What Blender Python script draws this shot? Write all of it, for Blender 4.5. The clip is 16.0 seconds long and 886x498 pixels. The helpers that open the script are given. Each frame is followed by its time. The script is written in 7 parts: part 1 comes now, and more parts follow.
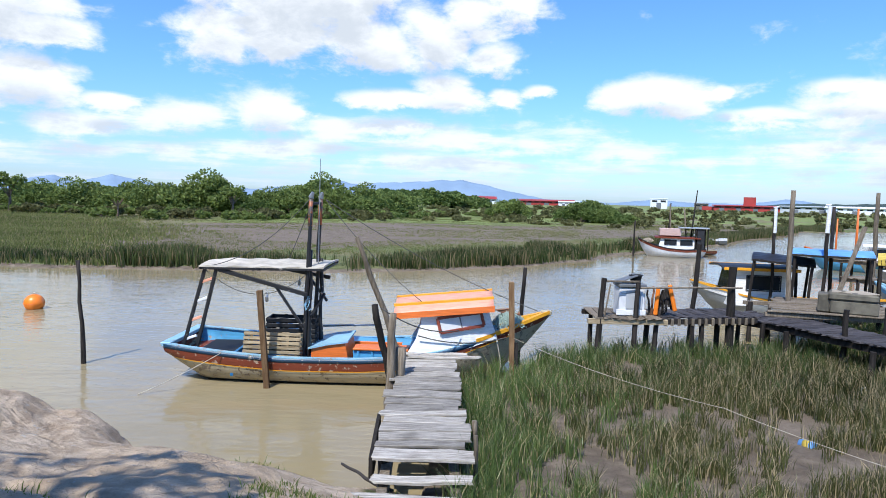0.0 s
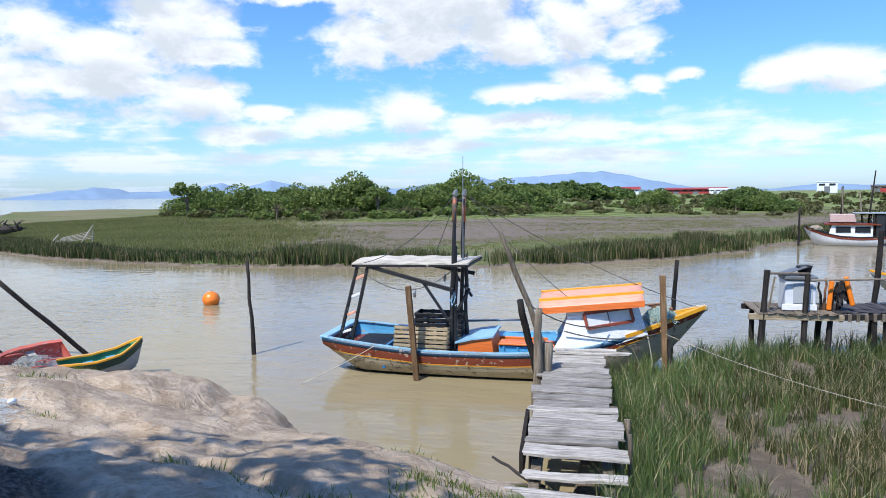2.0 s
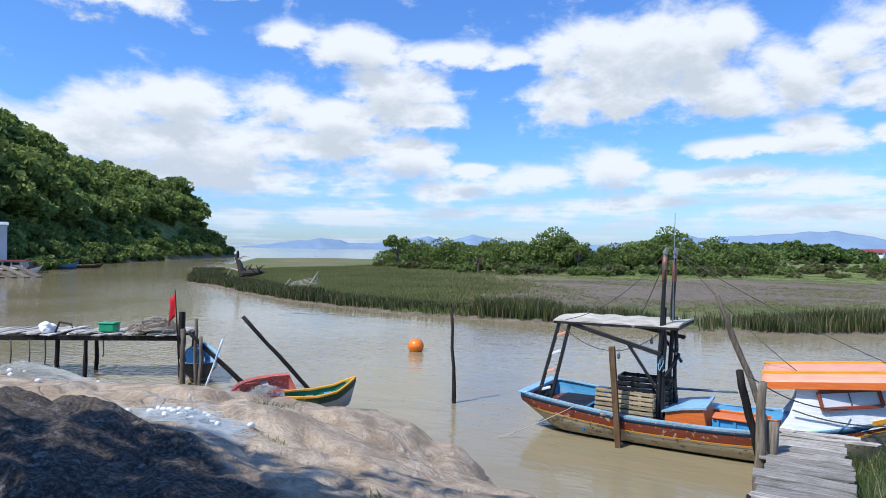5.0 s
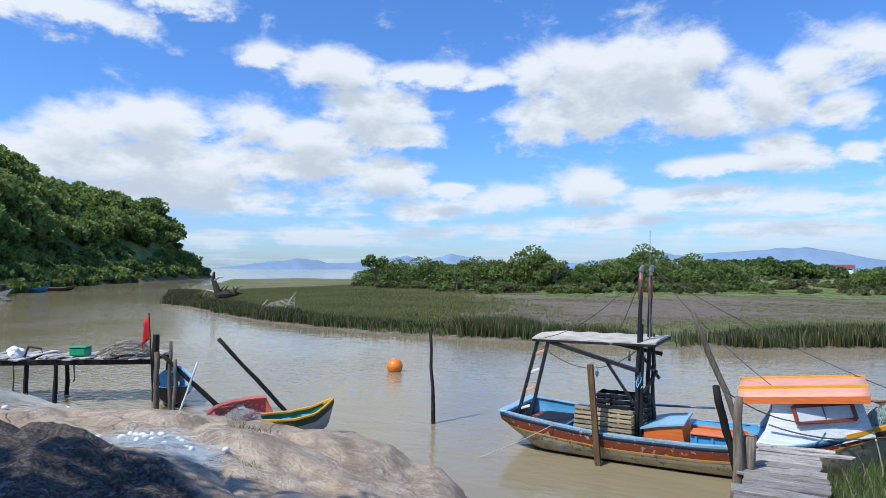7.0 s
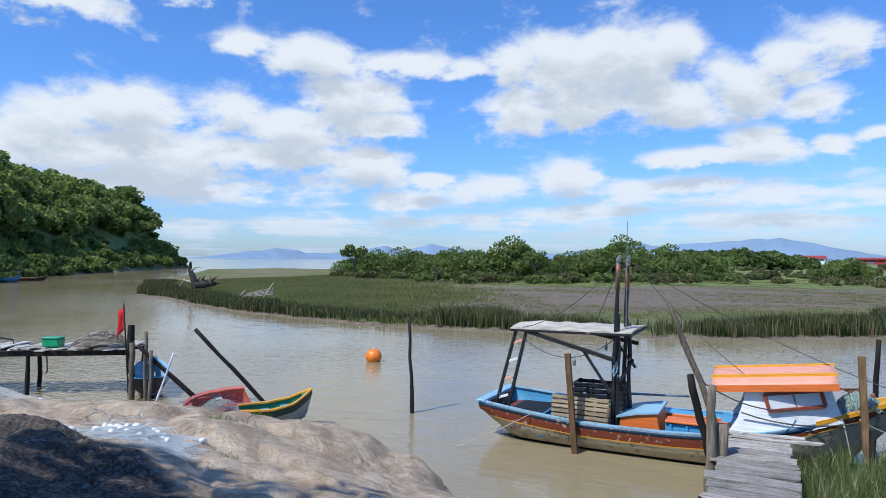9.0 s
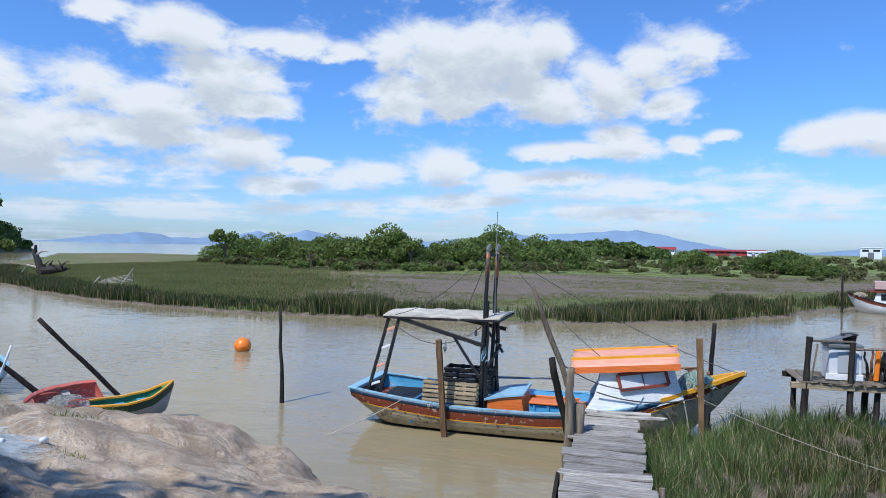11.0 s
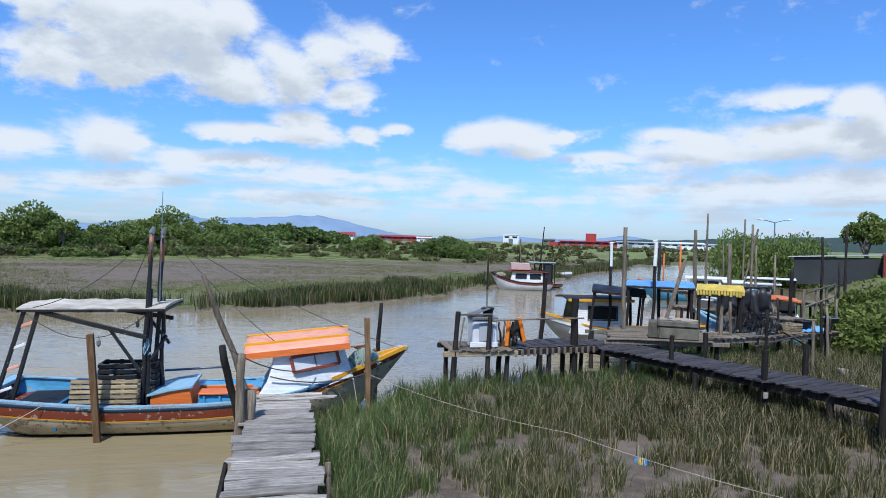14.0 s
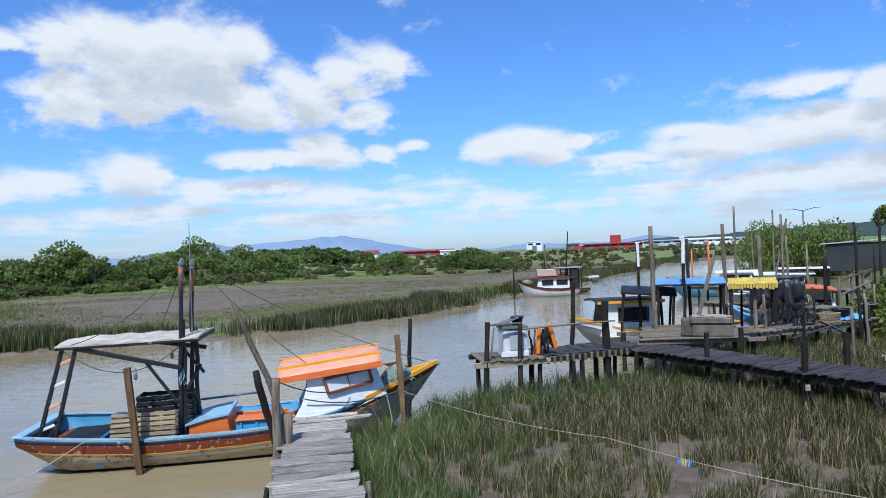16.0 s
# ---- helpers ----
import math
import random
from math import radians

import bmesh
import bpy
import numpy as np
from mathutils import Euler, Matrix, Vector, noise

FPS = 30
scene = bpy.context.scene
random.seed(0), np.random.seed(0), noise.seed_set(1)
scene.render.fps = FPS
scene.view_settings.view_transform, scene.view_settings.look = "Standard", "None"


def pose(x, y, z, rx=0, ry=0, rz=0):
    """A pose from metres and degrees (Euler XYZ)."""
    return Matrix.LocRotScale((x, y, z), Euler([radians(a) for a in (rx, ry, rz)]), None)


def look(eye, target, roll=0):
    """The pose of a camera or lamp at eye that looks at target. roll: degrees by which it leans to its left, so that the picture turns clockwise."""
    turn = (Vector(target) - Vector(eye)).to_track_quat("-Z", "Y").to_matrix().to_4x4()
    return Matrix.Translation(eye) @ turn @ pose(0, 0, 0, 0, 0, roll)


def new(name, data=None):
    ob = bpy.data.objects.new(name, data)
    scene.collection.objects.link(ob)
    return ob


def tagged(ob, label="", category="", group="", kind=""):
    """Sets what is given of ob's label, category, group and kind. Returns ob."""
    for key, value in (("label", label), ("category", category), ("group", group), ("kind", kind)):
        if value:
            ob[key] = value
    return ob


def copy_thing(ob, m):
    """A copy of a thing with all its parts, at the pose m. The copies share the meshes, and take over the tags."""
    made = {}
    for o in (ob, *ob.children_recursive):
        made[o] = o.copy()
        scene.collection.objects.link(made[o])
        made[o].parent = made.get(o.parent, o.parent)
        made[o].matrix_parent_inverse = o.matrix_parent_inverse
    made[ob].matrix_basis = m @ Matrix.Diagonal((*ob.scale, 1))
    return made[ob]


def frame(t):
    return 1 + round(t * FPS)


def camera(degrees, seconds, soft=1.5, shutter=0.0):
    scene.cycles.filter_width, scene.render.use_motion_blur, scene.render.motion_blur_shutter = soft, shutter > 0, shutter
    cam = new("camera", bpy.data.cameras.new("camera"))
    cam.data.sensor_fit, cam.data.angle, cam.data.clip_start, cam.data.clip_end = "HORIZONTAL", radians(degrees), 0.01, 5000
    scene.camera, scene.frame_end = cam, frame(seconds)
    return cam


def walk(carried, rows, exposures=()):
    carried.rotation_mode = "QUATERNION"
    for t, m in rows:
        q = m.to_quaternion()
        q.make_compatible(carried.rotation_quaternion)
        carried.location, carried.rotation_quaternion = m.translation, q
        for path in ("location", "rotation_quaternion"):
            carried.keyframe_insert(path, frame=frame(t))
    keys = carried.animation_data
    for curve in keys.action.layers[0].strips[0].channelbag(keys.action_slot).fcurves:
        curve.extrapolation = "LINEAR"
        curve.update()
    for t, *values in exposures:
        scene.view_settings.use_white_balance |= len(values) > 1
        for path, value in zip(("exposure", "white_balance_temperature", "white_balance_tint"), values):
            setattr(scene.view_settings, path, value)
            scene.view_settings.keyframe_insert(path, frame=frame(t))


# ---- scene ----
# the camera, held at arm's length by somebody who turns on the spot
cam = camera(68.58, 16.0, soft=0.55)
walk(cam, [
    (0, pose(-0.004, 0.336, 3.5, 85.68, -1.47, 0.73)),
    (0.5, pose(-0.024, 0.335, 3.5, 85.78, -1.19, 4.16)),
    (1, pose(-0.033, 0.334, 3.5, 85.84, 0.67, 5.70)),
    (1.5, pose(-0.051, 0.332, 3.5, 86.30, -1.07, 8.64)),
    (2, pose(-0.075, 0.328, 3.5, 85.17, 0.73, 12.87)),
    (2.5, pose(-0.107, 0.319, 3.5, 85.07, 0.01, 18.56)),
    (3, pose(-0.144, 0.303, 3.5, 85.90, 0.45, 25.41)),
    (3.5, pose(-0.168, 0.291, 3.5, 87.48, -0.54, 30.03)),
    (4, pose(-0.173, 0.288, 3.5, 88.43, -1.11, 30.98)),
    (6.5, pose(-0.162, 0.294, 3.5, 91.74, 0.30, 28.85)),
    (7, pose(-0.160, 0.296, 3.5, 91.75, -0.21, 28.38)),
    (7.5, pose(-0.157, 0.297, 3.5, 91.51, -0.06, 27.93)),
    (8, pose(-0.155, 0.298, 3.5, 91.31, -0.19, 27.49)),
    (10.5, pose(-0.117, 0.315, 3.5, 89.98, -0.45, 20.44)),
    (11, pose(-0.091, 0.323, 3.5, 89.90, -1.02, 15.76)),
    (11.5, pose(-0.052, 0.332, 3.5, 90.04, -2.32, 8.92)),
    (12, pose(0.003, 0.336, 3.5, 90.56, -4.19, -0.55)),
    (12.5, pose(0.037, 0.334, 3.5, 90.24, -3.88, -6.34)),
    (13, pose(0.056, 0.331, 3.5, 89.20, -1.68, -9.54)),
    (13.5, pose(0.065, 0.330, 3.5, 88.64, -2.38, -11.17)),
    (14, pose(0.068, 0.329, 3.5, 89.15, -1.53, -11.65)),
    (14.5, pose(0.072, 0.328, 3.5, 89.41, -1.78, -12.31)),
    (15, pose(0.057, 0.331, 3.5, 88.84, -0.68, -9.72)),
    (15.5, pose(0.036, 0.334, 3.5, 89.27, 1.62, -6.20)),
    (16, pose(0.056, 0.331, 3.5, 90.27, 2.42, -9.58)),
], [(0.0, 0.26, 6350, 10), (1.5, 0.26, 6350, 10), (3.5, 0.14, 6300, 10), (4.2, 0.10, 6250, 10), (6.3, -0.03, 6150, 9), (12.5, -0.10, 6100, 9), (16.0, -0.06, 6100, 9)])

# ---- sky and sun ----
SUN_AZ, SUN_EL = radians(-156), radians(55)     # from +y, clockwise; behind and to the left of the viewer
SUN_DIR = Vector((math.sin(SUN_AZ) * math.cos(SUN_EL), math.cos(SUN_AZ) * math.cos(SUN_EL), math.sin(SUN_EL)))

sun = new("sun", bpy.data.lights.new("sun", "SUN"))
sun.data.energy, sun.data.angle, sun.data.color = 4.6, radians(0.53), (1.0, 0.955, 0.89)
sun.matrix_basis = look(SUN_DIR * 100, (0, 0, 0))


class Nodes:
    """Short hand for building node trees."""

    def __init__(self, tree):
        self.tree = tree
        tree.nodes.clear()

    def add(self, kind, values=None, **props):
        n = self.tree.nodes.new(kind)
        for k, v in props.items():
            setattr(n, k, v)
        for k, v in (values or {}).items():
            if isinstance(v, bpy.types.NodeSocket):
                self.tree.links.new(v, n.inputs[k])
            else:
                n.inputs[k].default_value = v
        return n

    def math(self, op, a, b=None, c=None, clamp=False):
        vals = {0: a}
        if b is not None:
            vals[1] = b
        if c is not None:
            vals[2] = c
        return self.add("ShaderNodeMath", vals, operation=op, use_clamp=clamp).outputs[0]

    def mix(self, fac, a, b, blend="MIX"):
        n = self.add("ShaderNodeMix", {0: fac}, data_type="RGBA", blend_type=blend)
        for sock, v in ((n.inputs[6], a), (n.inputs[7], b)):
            if isinstance(v, bpy.types.NodeSocket):
                self.tree.links.new(v, sock)
            else:
                sock.default_value = (*v, 1.0) if len(v) == 3 else v
        return n.outputs[2]

    def ramp(self, fac, stops):
        n = self.add("ShaderNodeValToRGB", {0: fac})
        el = n.color_ramp.elements
        while len(el) < len(stops):
            el.new(0.5)
        for e, (p, c) in zip(el, stops):
            e.position = p
            e.color = (*c, 1.0) if len(c) == 3 else c
        return n.outputs[0]

    def smooth(self, x, lo, hi):
        n = self.add("ShaderNodeMapRange", {0: x, 1: lo, 2: hi, 3: 0.0, 4: 1.0}, interpolation_type="SMOOTHSTEP")
        return n.outputs[0]

    def noise(self, vec, scale, detail=4.0, rough=0.55, distort=0.0):
        return self.add("ShaderNodeTexNoise", {"Vector": vec, "Scale": scale, "Detail": detail, "Roughness": rough,
                                               "Distortion": distort}).outputs[0]


world = bpy.data.worlds.new("world")
scene.world = world
world.use_nodes = True
W = Nodes(world.node_tree)
ray_dir = W.add("ShaderNodeTexCoord").outputs["Generated"]
sky = W.add("ShaderNodeTexSky", sky_type="NISHITA", sun_disc=False, sun_elevation=SUN_EL, sun_rotation=SUN_AZ % (2 * math.pi),
            air_density=1.0, dust_density=0.6, ozone_density=2.2, altitude=0.0)
sep = W.add("ShaderNodeSeparateXYZ", {0: ray_dir})
sx, sy, sz = sep.outputs
elev = W.math("MULTIPLY", W.math("ARCSINE", sz), 180 / math.pi)
azim = W.math("MULTIPLY", W.math("ARCTAN2", W.math("MULTIPLY", sx, -1.0), sy), 180 / math.pi)
# cumulus: azimuth (to the left of +y), height, half widths, in degrees
TOWERS = [(17.5, 16.7, 4.8, 2.5), (11.0, 16.2, 6.5, 3.2), (7.2, 17.2, 3.0, 2.0), (15.2, 13.1, 7.5, 2.2), (7.9, 13.1, 6.0, 2.0), (2.0, 14.2, 4.0, 2.5),
          (-1.2, 15.4, 3.0, 2.0), (-4.8, 16.2, 3.0, 1.8), (-3.5, 11.8, 2.8, 1.5), (0.5, 9.5, 3.0, 1.2), (5.0, 8.6, 4.5, 0.7), (43.2, 17.6, 3.0, 1.2),
          (38.4, 16.9, 4.5, 2.0), (30.0, 16.6, 5.5, 1.2), (24.5, 16.3, 2.5, 1.0), (35.0, 13.8, 5.5, 2.2), (32.0, 11.7, 3.5, 1.2), (57.8, 10.2, 4.5, 2.0),
          (51.3, 11.6, 6.5, 2.2), (45.5, 12.0, 4.5, 2.0), (39.9, 11.0, 4.5, 2.0), (51.7, 8.2, 13.0, 2.5), (43.7, 8.5, 8.0, 1.8), (33.0, 7.8, 3.5, 2.0),
          (28.0, 7.0, 2.0, 0.6), (61.1, 8.8, 4.5, 2.0), (53.8, 5.4, 8.0, 1.8)]
ROWS = [(35.7, 4.3, 2.0, 0.9), (30.3, 4.8, 3.0, 1.1), (21.6, 5.9, 3.5, 1.5), (15.3, 7.0, 3.5, 1.8), (10.4, 5.6, 3.5, 1.2), (5.0, 5.8, 4.0, 1.1),
          (-0.6, 5.3, 4.0, 1.2), (-4.2, 4.7, 3.0, 1.0), (13.4, 3.8, 11.0, 0.8), (46.4, 2.5, 4.0, 0.8), (39.9, 2.6, 5.5, 0.6), (23.1, 3.5, 5.5, 0.6),
          (2.6, 3.5, 10.0, 0.7), (59.8, 19.1, 6.0, 1.2), (50.5, 21.0, 5.0, 1.0), (-8.0, 4.8, 4.0, 1.0), (-14.0, 4.2, 3.5, 0.6), (-0.0, 9.9, 2.0, 0.6),
          (4.1, 8.7, 3.0, 0.7), (-4.4, 9.0, 1.5, 0.6), (-7.8, 9.4, 1.5, 0.6)]
EASTERN = [(-16.8, 9.1, 4.5, 1.3), (-19.0, 8.3, 2.0, 1.1), (-21.9, 9.2, 0.7, 0.5), (-39.7, 11.4, 3.5, 0.9), (-43.9, 10.9, 2.5, 1.2),
          (-30.6, 9.0, 3.0, 0.8), (-32.8, 7.8, 4.5, 1.8), (-39.5, 8.2, 5.5, 2.0), (-44.7, 7.6, 3.5, 2.5), (-25.1, 7.1, 3.5, 0.7), (-35.9, 5.0, 7.5, 1.4),
          (-43.3, 5.1, 6.0, 1.8), (-20.9, 3.4, 2.0, 0.5), (-25.7, 4.0, 2.0, 0.6), (-28.5, 4.5, 3.5, 0.8), (-38.4, 2.8, 11.0, 0.7), (-45.3, 9.8, 2.0, 1.0)]
HEAPS = TOWERS + ROWS + EASTERN


def cloud_amount(lift):
    """How thick the cloud is, lift degrees above the direction looked at."""
    e2 = W.math("ADD", elev, lift)
    flat = W.math("ADD", W.math("MAXIMUM", W.math("DIVIDE", e2, 57.3), 0.0), 0.10)
    plane = W.add("ShaderNodeCombineXYZ", {0: W.math("DIVIDE", azim, 14.0), 1: W.math("DIVIDE", 1.0, flat), 2: 0.37}).outputs[0]
    puffs = W.add("ShaderNodeCombineXYZ", {0: W.math("DIVIDE", azim, 5.0), 1: W.math("DIVIDE", e2, 2.8), 2: 1.7}).outputs[0]
    broad = W.noise(plane, 1.5, 5.0, 0.55)
    fine = W.noise(puffs, 1.1, 10.0, 0.62, 0.2)
    az2 = W.math("ADD", azim, W.math("MULTIPLY", W.math("SUBTRACT", broad, 0.5), 4.0))
    el2 = W.math("ADD", e2, W.math("MULTIPLY", W.math("SUBTRACT", fine, 0.5), 2.2))
    place = W.add("ShaderNodeCombineXYZ", {0: az2, 1: el2}).outputs[0]
    near = None
    for a, e, wa, we in HEAPS:
        off = W.add("ShaderNodeVectorMath", {0: place, 1: (1 / wa, 1 / we, 0), 2: (-a / wa, -e / we, 0)}, operation="MULTIPLY_ADD").outputs[0]
        d = W.add("ShaderNodeVectorMath", {0: off}, operation="LENGTH").outputs["Value"]
        near = d if near is None else W.math("MINIMUM", near, d)
    total = W.math("MULTIPLY", W.math("EXPONENT", W.math("MULTIPLY", W.math("MULTIPLY", near, near), -0.8)), 1.1)
    edge = W.math("MULTIPLY", W.math("SUBTRACT", fine, 0.5), 2.1)
    low = W.smooth(e2, 9.0, 3.5)
    stray = W.math("MULTIPLY", W.math("SUBTRACT", broad, 0.48), W.math("ADD", 1.0, W.math("MULTIPLY", low, 2.0)))
    return W.math("ADD", W.math("ADD", W.math("MULTIPLY", total, W.math("SUBTRACT", 1.0, W.math("MULTIPLY", low, 0.35))), edge), W.math("ADD", stray, W.math("MULTIPLY", low, 0.26)))


here, above = cloud_amount(0.0), cloud_amount(1.9)
distant = W.smooth(elev, 9.0, 3.0)
cover = W.mix(distant, W.smooth(here, 0.22, 0.88), W.math("MULTIPLY", W.smooth(here, 0.05, 1.05), 0.9))
veil = W.smooth(elev, 12.0, 0.0)
haze = W.mix(veil, (1, 1, 1), (1.12, 0.92, 0.86))
underside = W.math("MULTIPLY", W.smooth(above, 0.45, 1.25), 0.72)
cloud_col = W.mix(underside, (0.96, 1.0, 1.05), (0.56, 0.63, 0.72))
cloud_col = W.mix(W.smooth(elev, 4.5, 0.0), cloud_col, (0.66, 0.80, 0.97))
sky_col = W.mix(1.0, W.mix(1.0, sky.outputs[0], (0.70, 1.10, 1.66), "MULTIPLY"), haze, "MULTIPLY")
back_sky = W.add("ShaderNodeBackground", {0: sky_col, 1: 0.12})
back_cloud = W.add("ShaderNodeBackground", {0: cloud_col, 1: 0.90})
both = W.add("ShaderNodeMixShader", {0: cover, 1: back_sky.outputs[0], 2: back_cloud.outputs[0]})
W.add("ShaderNodeOutputWorld", {0: both.outputs[0]})
scene.view_settings.exposure = 0.0

# ---- materials ----
def surface(name, build, rough=0.7, metal=0.0, bump=0.0, spec=0.5):
    """A node material: build(n, vec) gives the colour and, where it likes, a height for the relief."""
    m = bpy.data.materials.new(name)
    m.use_nodes = True
    n = Nodes(m.node_tree)
    vec = n.add("ShaderNodeTexCoord").outputs["Object"]
    col, height = build(n, vec)
    b = n.add("ShaderNodeBsdfPrincipled", {"Roughness": rough, "Metallic": metal, "Specular IOR Level": spec})
    if isinstance(col, bpy.types.NodeSocket):
        n.tree.links.new(col, b.inputs["Base Color"])
    else:
        b.inputs["Base Color"].default_value = (*col, 1.0)
    if height is not None and bump:
        bn = n.add("ShaderNodeBump", {"Height": height, "Strength": 1.0, "Distance": bump})
        n.tree.links.new(bn.outputs[0], b.inputs["Normal"])
    n.add("ShaderNodeOutputMaterial", {0: b.outputs[0]})
    return m


def shade(c, k):
    return tuple(min(1.0, v * k) for v in c)


def paint(name, c, worn=(0.30, 0.25, 0.20), wear=0.58, rough=0.45, grime=0.35):
    """Old brushed paint: chips down to grey wood, grime and brush marks."""
    def build(n, vec):
        spots = n.noise(vec, 9.0, 6.0, 0.65)
        broad = n.noise(vec, 1.6, 3.0)
        stretch = n.add("ShaderNodeMapping", {0: vec, 3: (3.0, 30.0, 30.0)}).outputs[0]
        brush = n.noise(stretch, 1.0, 3.0)
        base = n.mix(n.smooth(brush, 0.3, 0.7), shade(c, 0.86), shade(c, 1.08))
        base = n.mix(n.math("MULTIPLY", n.smooth(broad, 0.45, 0.75), grime), base, shade(c, 0.55))
        chips = n.smooth(n.math("ADD", n.math("MULTIPLY", spots, 0.7), n.math("MULTIPLY", broad, 0.3)), wear, wear + 0.05)
        return n.mix(chips, base, worn), n.math("SUBTRACT", n.math("MULTIPLY", brush, 0.4), chips)
    return surface(name, build, rough, bump=0.003)


def timber(name, a, b, grain=(1.0, 14.0, 14.0), rough=0.85, bump=0.006, per_piece=0.35):
    """Weathered wood with its grain along x; every piece has its own tone."""
    def build(n, vec):
        rnd = n.add("ShaderNodeObjectInfo").outputs["Random"]
        off = n.add("ShaderNodeVectorMath", {0: vec, 1: n.add("ShaderNodeCombineXYZ", {0: n.math("MULTIPLY", rnd, 37.0), 1: rnd, 2: 0.0}).outputs[0]}, operation="ADD").outputs[0]
        st = n.add("ShaderNodeMapping", {0: off, 3: grain}).outputs[0]
        fibre = n.noise(st, 3.0, 6.0, 0.7)
        stain = n.noise(off, 2.2, 4.0)
        col = n.mix(n.smooth(fibre, 0.3, 0.72), a, b)
        col = n.mix(n.math("MULTIPLY", n.smooth(stain, 0.5, 0.75), 0.45), col, shade(a, 0.5))
        tone = n.math("ADD", 1.0 - per_piece, n.math("MULTIPLY", rnd, 1.6 * per_piece))
        grey = n.add("ShaderNodeCombineColor", {0: tone, 1: tone, 2: tone}).outputs[0]
        return n.mix(1.0, col, grey, "MULTIPLY"), fibre
    return surface(name, build, rough, bump=bump, spec=0.25)


def plain(name, c, rough=0.6, metal=0.0, vary=0.25, scale=6.0, bump=0.002):
    def build(n, vec):
        a = n.noise(vec, scale, 5.0, 0.6)
        b = n.noise(vec, scale * 0.2, 2.0)
        f = n.math("ADD", n.math("MULTIPLY", a, 0.6), n.math("MULTIPLY", b, 0.4))
        return n.mix(n.smooth(f, 0.3, 0.7), shade(c, 1 - vary), shade(c, 1 + vary)), a
    return surface(name, build, rough, metal, bump)


def foliage(name, dark, light, dry=None, dry_part=0.2, through_light=0.35, gloss=0.008):
    """Leaves and blades, each island in its own tone, with some light let through."""
    m = bpy.data.materials.new(name)
    m.use_nodes = True
    n = Nodes(m.node_tree)
    vec = n.add("ShaderNodeTexCoord").outputs["Object"]
    rnd = n.add("ShaderNodeNewGeometry").outputs["Random Per Island"]
    patch = n.noise(vec, 0.12, 3.0)
    f = n.math("ADD", n.math("MULTIPLY", rnd, 0.55), n.math("MULTIPLY", n.smooth(patch, 0.35, 0.65), 0.45))
    col = n.mix(f, dark, light)
    tuft = n.noise(vec, 1.1, 2.0)
    col = n.mix(n.math("MULTIPLY", n.smooth(tuft, 0.45, 0.7), 0.35), col, shade(dark, 0.8))
    if dry:
        col = n.mix(n.smooth(rnd, 1 - dry_part - 0.05, 1 - dry_part + 0.05), col, dry)
    d = n.add("ShaderNodeBsdfDiffuse", {0: col})
    t = n.add("ShaderNodeBsdfTranslucent", {0: col})
    mx = n.add("ShaderNodeMixShader", {0: through_light, 1: d.outputs[0], 2: t.outputs[0]})
    gl = n.add("ShaderNodeBsdfGlossy", {0: (1, 1, 1, 1), "Roughness": 0.38})
    mg = n.add("ShaderNodeMixShader", {0: gloss, 1: mx.outputs[0], 2: gl.outputs[0]})
    n.add("ShaderNodeOutputMaterial", {0: mg.outputs[0]})
    return m


M_jetty = timber("weathered_grey_planks", (0.20, 0.18, 0.152), (0.54, 0.505, 0.445), per_piece=0.40)
M_deck_dark = timber("dark_walkway_planks", (0.030, 0.027, 0.028), (0.095, 0.086, 0.088))
M_pier_pale = timber("pale_pier_planks", (0.34, 0.31, 0.27), (0.60, 0.56, 0.50))
M_post = timber("weathered_post_wood", (0.11, 0.088, 0.062), (0.27, 0.225, 0.17), grain=(9.0, 9.0, 1.0))
M_post_brown = timber("brown_post_wood", (0.15, 0.085, 0.04), (0.30, 0.19, 0.10), grain=(9.0, 9.0, 1.0))
M_post_dark = timber("tarred_post_wood", (0.010, 0.009, 0.008), (0.045, 0.038, 0.033), grain=(9.0, 9.0, 1.0))
M_crate = timber("crate_wood", (0.20, 0.15, 0.085), (0.42, 0.34, 0.22))
M_rope = plain("pale_rope", (0.42, 0.38, 0.30), 0.9)
M_rope_dark = plain("dark_rope", (0.08, 0.08, 0.075), 0.9)
M_black = paint("chipped_black_paint", (0.015, 0.016, 0.018), (0.30, 0.27, 0.23), 0.60, 0.5)
M_skyblue = paint("sky_blue_paint", (0.085, 0.35, 0.60), wear=0.60)
M_navy = paint("navy_paint", (0.012, 0.05, 0.10), (0.25, 0.24, 0.22), 0.58)
M_blue = paint("deep_blue_paint", (0.02, 0.14, 0.32), wear=0.63)
M_paleblue = paint("pale_blue_paint", (0.26, 0.47, 0.60), wear=0.56)
M_white = paint("white_boat_paint", (0.80, 0.81, 0.80), (0.45, 0.42, 0.37), 0.66, grime=0.12)
M_orange = paint("orange_paint", (0.72, 0.17, 0.03), wear=0.66, grime=0.2)
M_pinkish = paint("faded_pink_paint", (0.52, 0.37, 0.33), wear=0.62)
M_mast_orange = paint("worn_orange_paint", (0.36, 0.12, 0.05), (0.10, 0.09, 0.08), 0.48)
M_salmon = paint("salmon_roof_paint", (0.78, 0.36, 0.24), wear=0.68, grime=0.15)
M_amber = paint("amber_yellow_paint", (0.78, 0.36, 0.02), wear=0.66, grime=0.2)
M_redbrown = paint("red_brown_paint", (0.17, 0.034, 0.014), (0.34, 0.25, 0.18), 0.56)
M_cream = paint("cream_hull_paint", (0.44, 0.375, 0.25), (0.17, 0.13, 0.09), 0.55, grime=0.75)
